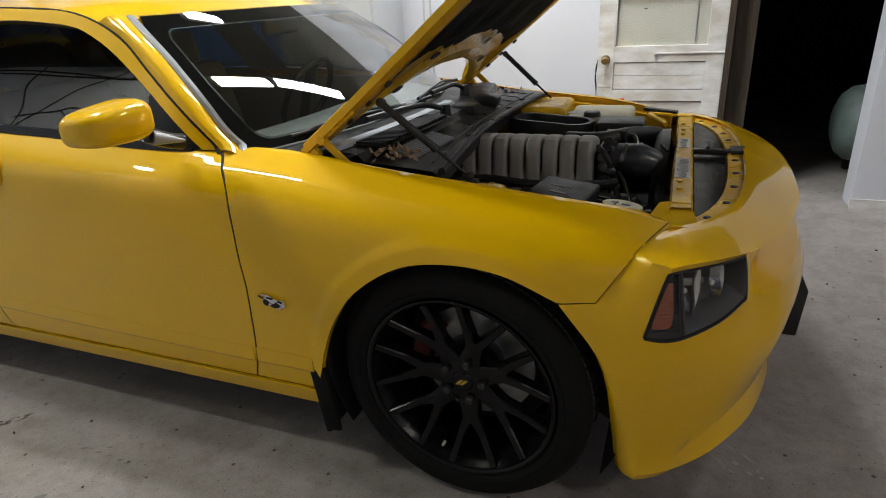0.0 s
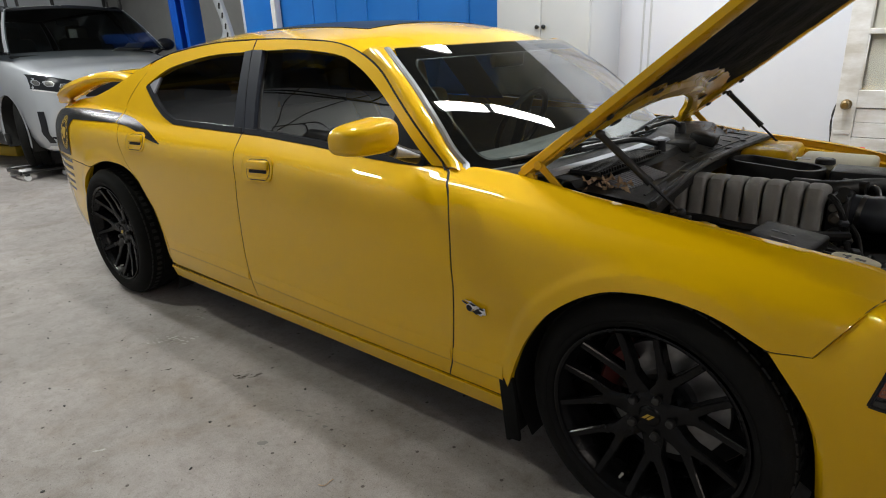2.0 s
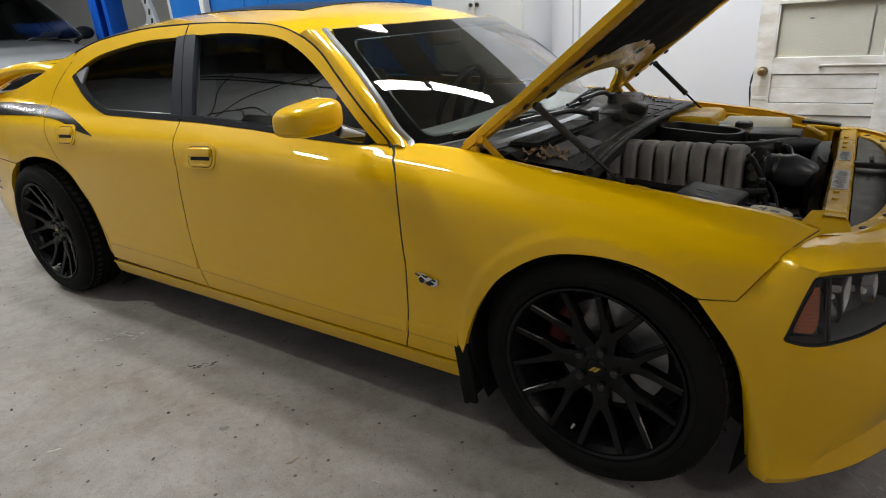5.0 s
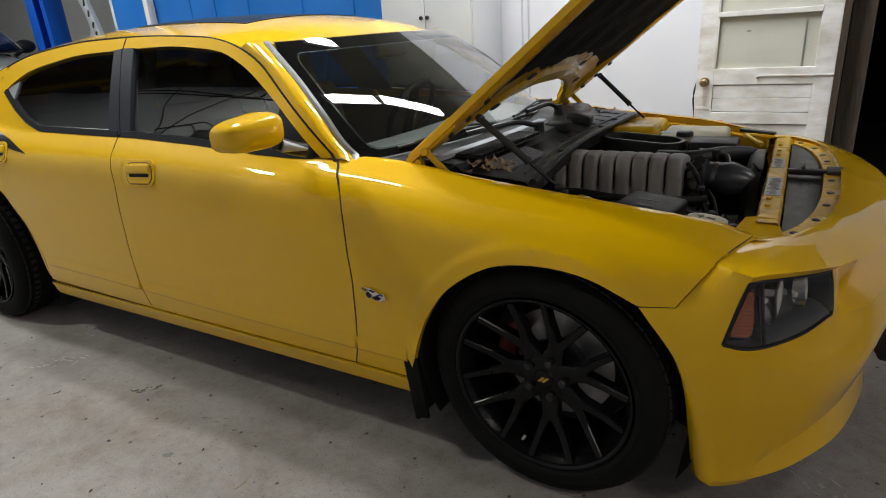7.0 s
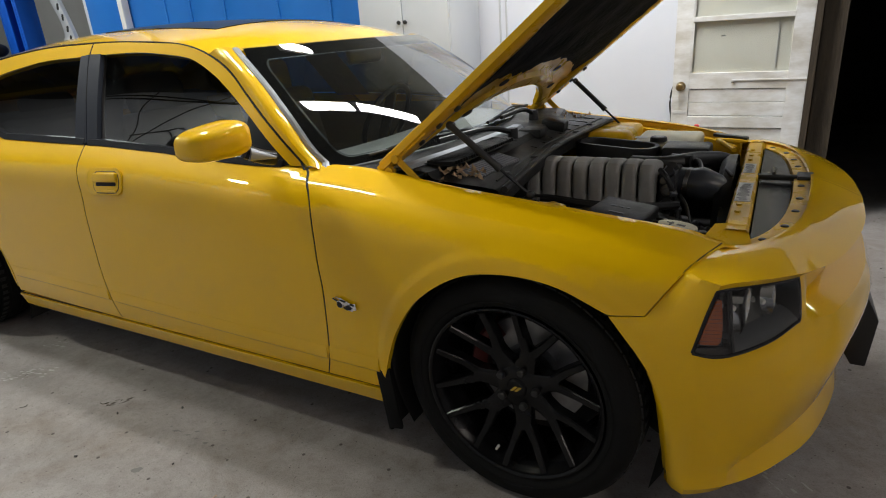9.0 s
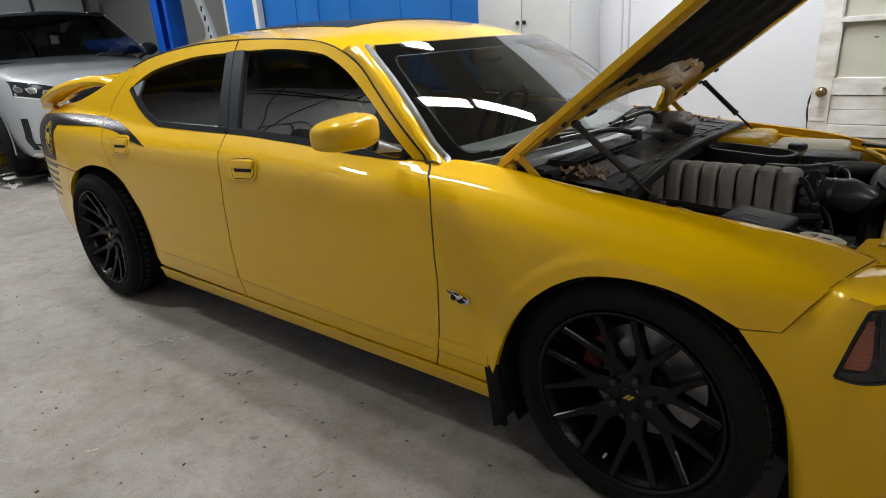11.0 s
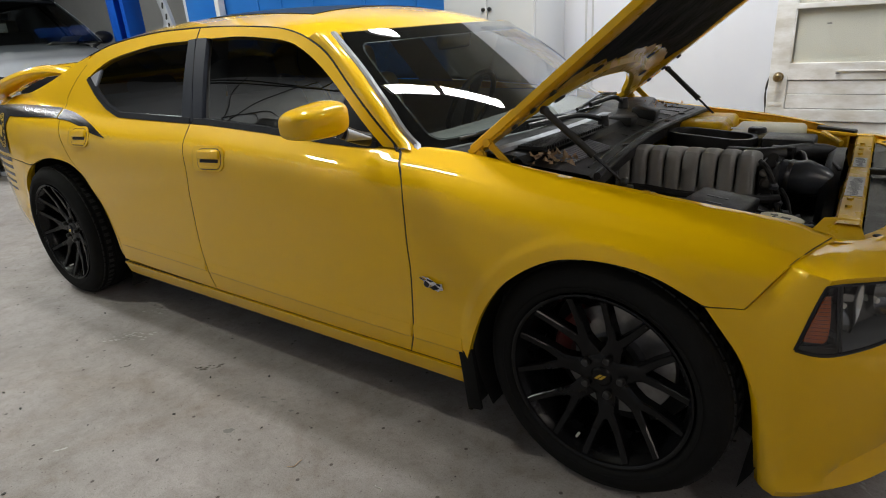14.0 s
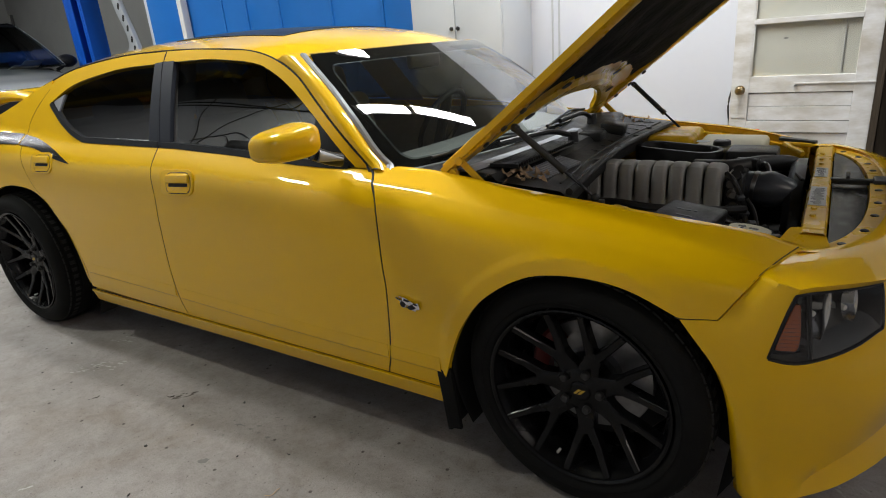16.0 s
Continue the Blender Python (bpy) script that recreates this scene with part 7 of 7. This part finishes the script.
bm = bmesh.new()
fine_st = [tuple(v) for v in spline(STN, 40)]
rings = [[bm.verts.new(p) for p in suv_ring(*s)] for s in fine_st]
for a, b in zip(rings, rings[1:]):
    for k in range(len(a)):
        bm.faces.new((a[k], a[(k + 1) % len(a)], b[(k + 1) % len(a)], b[k]))
bm.faces.new(rings[0])
bm.faces.new(rings[-1][::-1])
bmesh.ops.recalc_face_normals(bm, faces=bm.faces)
suv_body = part("body", bm, M_SUV, suv)
# wheel openings cut through the body
cut_bm = bmesh.new()
for x in (-0.98, -3.74):
    add_rod(cut_bm, (x, -1.2, 0.37), (x, 1.2, 0.37), 0.435, n=40)
    add_span(cut_bm, x - 0.40, x + 0.40, -1.2, 1.2, -0.2, 0.30)
cutter = part("cutter", cut_bm, None, None)
mod = suv_body.modifiers.new("openings", "BOOLEAN")
mod.operation, mod.object, mod.solver = "DIFFERENCE", cutter, "EXACT"
cutter.matrix_basis = suv.matrix_basis
bpy.context.view_layer.update()
done = bpy.data.meshes.new_from_object(suv_body.evaluated_get(bpy.context.evaluated_depsgraph_get()))
suv_body.modifiers.clear()
suv_body.data = done
done.set_sharp_from_angle(angle=radians(35))
bpy.data.objects.remove(cutter)
nose_tree = BVHTree.FromPolygons([v.co.copy() for v in done.vertices], [tuple(p.vertices) for p in done.polygons])

# cabin: glass below a black roof, silver pillars
LOW = [(-0.86, 0.85), (-1.25, 0.90), (-2.6, 0.915), (-3.7, 0.90), (-4.45, 0.80)]
TOP = [(-1.34, 0.645), (-1.55, 0.672), (-2.8, 0.675), (-3.7, 0.66), (-4.20, 0.60)]


def cab_point(u, v, side, out=0.0):
    us = np.linspace(0, 1, 5)
    x0, w0 = (float(np.interp(u, us, [p[k] for p in LOW])) for k in (0, 1))
    x1, w1 = (float(np.interp(u, us, [p[k] for p in TOP])) for k in (0, 1))
    z0, z1 = 1.225, 1.70 + 0.03 * math.sin(math.pi * u)
    return Vector((x0 + (x1 - x0) * v, side * (w0 + (w1 - w0) * v + out + 0.02 * math.sin(math.pi * v)), z0 + (z1 - z0) * v))


M_SUVGLASS = glass("dark_car_glass", (0.3, 0.33, 0.33), ior=1.7)
for side in (R, L):
    sheet("side_glass", [[cab_point(u, v, side) for u in np.linspace(0, 1, 20)] for v in np.linspace(0, 1, 6)], M_TINT, suv)
    for u0, u1, v0, v1, nm, mat in ((0.0, 0.05, -0.02, 1.0, "pillar", M_SUV), (0.0, 1.0, 0.93, 1.06, "roof_rail_panel", M_SATIN), (0.30, 0.335, 0, 0.95, "pillar", M_SATIN), (0.60, 0.63, 0, 0.95, "pillar", M_SATIN), (0.93, 1.0, 0, 1.0, "pillar", M_SUV), (0.0, 1.0, -0.03, 0.03, "belt_trim", M_CHROME)):
        sheet(nm, [[cab_point(u, v, side, 0.006) for u in np.linspace(u0, u1, 16)] for v in np.linspace(v0, v1, 4)], mat, suv, "", 0.02, (0, -side, 0), flip=side == R)
    part("roof_bar", tube([(-1.6, side * 0.63, 1.69), (-1.8, side * 0.64, 1.745), (-3.2, side * 0.65, 1.755), (-4.0, side * 0.63, 1.73), (-4.15, side * 0.62, 1.69)], 0.018, 8), M_BLACK, suv)
    # mirror
    bm = bmesh.new()
    bmesh.ops.create_uvsphere(bm, u_segments=20, v_segments=14, radius=1.0, matrix=pose(-1.18, side * 1.04, 1.27) @ Matrix.Diagonal((0.075, 0.125, 0.08, 1)))
    mr = part("door_mirror", bm, M_SATIN, suv, "glossy black door mirror")
    part("mirror_foot", tube([(-1.18, side * 0.90, 1.17), (-1.18, side * 0.96, 1.20), (-1.18, side * 1.0, 1.23)], 0.022, 8), M_BLACK, mr)
    bm = bmesh.new()
    add_box(bm, (0.16, 0.012, 0.045), pose(-1.26, side * 0.945, 1.075, 0, -6, 0), 0.006)
    add_box(bm, (0.06, 0.012, 0.07), pose(-1.21, side * 0.948, 1.03, 0, 14, 0), 0.006)
    part("side_vent", bm, M_SATIN, suv)
    part("door_grip", box((0.20, 0.03, 0.03), pose(-2.25, side * 0.962, 1.03), 0.010), M_CHROME, suv)
    part("sill_cladding", span(-3.28, -1.38, *sorted((side * 0.90, side * 0.957)), 0.22, 0.36, 0.015), M_BLACK, suv)
    for x in (-0.98, -3.74):
        rows = [[(x + r * math.cos(a), side * y, 0.37 + r * math.sin(a)) for a in np.linspace(-0.25, math.pi + 0.25, 28)] for r, y in ((0.425, 0.94), (0.43, 0.958), (0.475, 0.956))]
        sheet("arch_trim", rows, M_BLACK if x < -2 else M_SUV, suv, flip=side == L)
        rows = [[(x + 0.43 * math.cos(a), side * y, 0.37 + 0.43 * math.sin(a)) for a in np.linspace(-0.4, math.pi + 0.4, 20)] for y in (0.94, 0.55)]
        sheet("arch_liner", rows, M_DARK, suv, flip=side == L)
        turn = -20 if x > -2 else 0
        m = pose(x, side * (0.93 if x < -2 else 0.90), 0.37, -90 * side, 0, turn)
        w = part("wheel", lathe([(0.24, -0.01), (0.255, 0.0), (0.262, -0.005), (0.25, -0.02), (0.23, -0.04), (0.22, -0.2)], 40, m), M_STEEL, suv, "dark alloy wheel on a treaded tyre")
        ty = [(0.262, -0.02), (0.27, 0.0), (0.31, 0.006), (0.345, -0.004), (0.362, -0.02), (0.37, -0.04), (0.37, -0.075), (0.362, -0.078), (0.362, -0.086), (0.37, -0.09), (0.37, -0.13), (0.362, -0.133), (0.362, -0.141), (0.37, -0.145), (0.368, -0.185), (0.35, -0.215), (0.26, -0.21)]
        part("tyre", lathe(ty, 56, m), M_RUBBER, w)
        part("hub", lathe([(0, -0.02), (0.06, -0.022), (0.075, -0.05), (0.0, -0.06)], 24, m), M_RIM, w)
        for k in range(5):
            bm = bmesh.new()
            a = radians(90 + 72 * k)
            add_hexa(bm, (0.05 * math.cos(a), 0.05 * math.sin(a)), (0.245 * math.cos(a), 0.245 * math.sin(a)), 0.06, 0.085, -0.022, -0.012, 0.03)
            for v in bm.verts:
                v.co = m @ v.co
            bmesh.ops.recalc_face_normals(bm, faces=bm.faces)
            part("spoke", bm, M_RIM if k % 2 else M_STEEL, w)
    # headlight, laid on the body's nose
    def front(y, z, out=0.004, s=side):
        h = nose_tree.ray_cast(Vector((1.0, y if s < 0 else -y, z)), Vector((-1, 0, 0)))
        p = h[0] if h[0] is not None else Vector((-0.3, y if s < 0 else -y, z))
        n = h[1] if h[0] is not None else Vector((1, 0, 0))
        return p + (n if n.x > 0 else -n) * out

    rows = []
    for k in np.linspace(0, 1, 16):
        yt, yb = -0.880 + 0.42 * k, -0.902 + 0.42 * k
        zt, zb = np.interp(yt, [-0.88, -0.72, -0.46], [1.012, 0.968, 0.892]), np.interp(yb, [-0.902, -0.63, -0.48], [0.870, 0.800, 0.782])
        rows.append([front(yb + (yt - yb) * v, zb + (zt - zb) * v) for v in np.linspace(0, 1, 6)])
    hl = sheet("headlight", rows, M_SATIN, suv, "dark headlight with bright angular lamps", flip=side == L)
    for yc, zc in ((-0.862, 0.928), (-0.785, 0.912), (-0.675, 0.878), (-0.560, 0.845)):
        hexa = [(-0.042, 0.0), (-0.025, 0.028), (0.022, 0.024), (0.040, -0.004), (0.023, -0.028), (-0.022, -0.027), (-0.042, 0.0)]
        rows = [[front(yc + a * q * (0.55 if yc < -0.8 else 1.0), zc + c * q, 0.009) for a, c in hexa] for q in (1.0, 0.80)]
        sheet("lamp", rows, M_SILVERTRIM, hl, "bright angular lamp", flip=side == L)
        rows = [[front(yc + a * q * (0.55 if yc < -0.8 else 1.0), zc + c * q, 0.010) for a, c in hexa] for q in (0.78, 0.05)]
        sheet("lamp_core", rows, M_BOWL, hl, flip=side == L)
    rows = [[front(y, np.interp(y, [-0.90, -0.63, -0.48], [0.862, 0.792, 0.775]) + d, 0.008) for y in np.linspace(-0.895, -0.40, 16)] for d in (-0.008, 0.004)]
    sheet("chrome_line", rows, M_FIXTURE, hl, flip=side == R)
    # bumper vent: a black upright with a black foot running inwards
    rows = [[front(-0.906 + 0.032 * u + 0.035 * max(0, (0.42 - z) / 0.1), z, 0.005) for u in np.linspace(0, 1, 4)] for z in np.linspace(0.32, 0.645, 9)]
    vent = sheet("bumper_vent", rows, M_SATIN, suv, "", flip=side == L)
    rows = [[front(y, z, 0.005) for y in np.linspace(-0.86, -0.05, 20)] for z in (0.325, 0.36, 0.385)]
    sheet("vent_foot", rows, M_SATIN, vent, flip=side == L)
    rows = [[front(y, z, 0.010) for y in np.linspace(-0.865, -0.02, 22)] for z in (0.250, 0.275, 0.290)]
    sheet("skid_trim", rows, M_FIXTURE, suv, "bright skid trim", flip=side == L)
    rows = [[front(y, z, 0.004) for y in np.linspace(-0.60, -0.02, 14)] for z in (0.42, 0.50, 0.58)]
    sheet("lower_intake", rows, M_SATIN, suv, flip=side == L)
part("grille", box((0.05, 1.02, 0.16), pose(0.0, 0, 0.84), 0.02), M_SATIN, suv)
part("grille_bar", box((0.02, 1.0, 0.012), pose(0.03, 0, 0.925), 0.004), M_CHROME, suv)
part("under_tray", span(-4.6, -0.15, -0.80, 0.80, 0.20, 0.26), M_DARK, suv)
rows = [[cab_point(0, v, R).lerp(cab_point(0, v, L), s) + Vector((0.16 * math.sin(math.pi * s) * (1 - 0.3 * v), 0, 0.012 * math.sin(math.pi * s))) for s in np.linspace(0, 1, 15)] for v in np.linspace(0, 0.97, 8)]
sheet("windscreen", rows, M_SUVGLASS, suv)
rows = [[cab_point(u, 1.0, R).lerp(cab_point(u, 1.0, L), s) + Vector(((0.16 * 0.7 * math.sin(math.pi * s)) * (1 - u) ** 6, 0, 0.04 * math.sin(math.pi * s))) for s in np.linspace(0, 1, 13)] for u in np.linspace(0, 1, 18)]
sheet("roof", rows, M_SATIN, suv, "glossy black roof panel", 0.03, (0, 0, -1), flip=True)
rows = [[cab_point(1, v, R).lerp(cab_point(1, v, L), s) + Vector((-0.06 * math.sin(math.pi * s), 0, 0)) for s in np.linspace(0, 1, 9)] for v in np.linspace(0, 1, 5)]
sheet("rear_glass", rows, M_TINT, suv, flip=True)
part("dash", span(-1.55, -1.0, -0.80, 0.80, 1.02, 1.20, 0.05), M_BLACK, suv)
for y in (-0.4, 0.4):
    part("seat", box((0.16, 0.52, 0.62), pose(-2.2, y, 1.1, 0, -12, 0), 0.07, 3), M_CLOTH, suv)
    part("head_rest", box((0.09, 0.26, 0.17), pose(-2.29, y, 1.47), 0.04, 3), M_CLOTH, suv)
part("room_mirror", box((0.04, 0.25, 0.07), pose(-1.42, 0.0, 1.56), 0.02), M_BLACK, suv)
part("paper", box((0.10, 0.16, 0.004), pose(-1.12, 0.42, 1.235, 0, -20, 30)), M_LABEL, suv)
part("paper", box((0.16, 0.24, 0.004), pose(-1.12, 0.60, 1.26, 0, -28, 10)), M_LABEL, suv)
part("pendant", box((0.01, 0.09, 0.10), pose(-1.38, 0.02, 1.43), 0.004), M_LABEL, suv)
# number plate blank
part("plate", box((0.02, 0.42, 0.11), pose(0.015, 0, 0.56), 0.004), M_LABEL, suv)

for x in (-0.98, -3.74):
    for y in (-0.83, 0.83):
        d = thing("wheel_dolly", "low steel wheel dolly on small castors", "dolly", SUV @ pose(x * 1.05, y * 1.05, -0.12), "wheel dollies")
        for s in (-1, 1):
            bm = bmesh.new()
            add_span(bm, s * 0.20 - 0.04, s * 0.20 + 0.04, -0.24, 0.24, 0.075, 0.095, 0.004)
            add_box(bm, (0.05, 0.48, 0.012), pose(s * 0.155, 0, 0.11, 0, s * 35, 0), 0.003)
            part("cradle", bm, M_STEEL, d)
            part("roller", rod((s * 0.27, -0.24, 0.10), (s * 0.27, 0.24, 0.10), 0.014), M_BLACK, d)
            for q in (-0.20, 0.20):
                part("castor", rod((s * 0.27 - 0.014, q, 0.034), (s * 0.27 + 0.014, q, 0.034), 0.034, n=18), M_FIXTURE, d, "pale castor wheel")
                part("fork", span(s * 0.27 - 0.022, s * 0.27 + 0.022, q - 0.022, q + 0.022, 0.055, 0.082, 0.003), M_BLACK, d)
        part("side_bar", span(-0.24, 0.24, -0.26, -0.235, 0.07, 0.11, 0.004), M_BLACK, d)
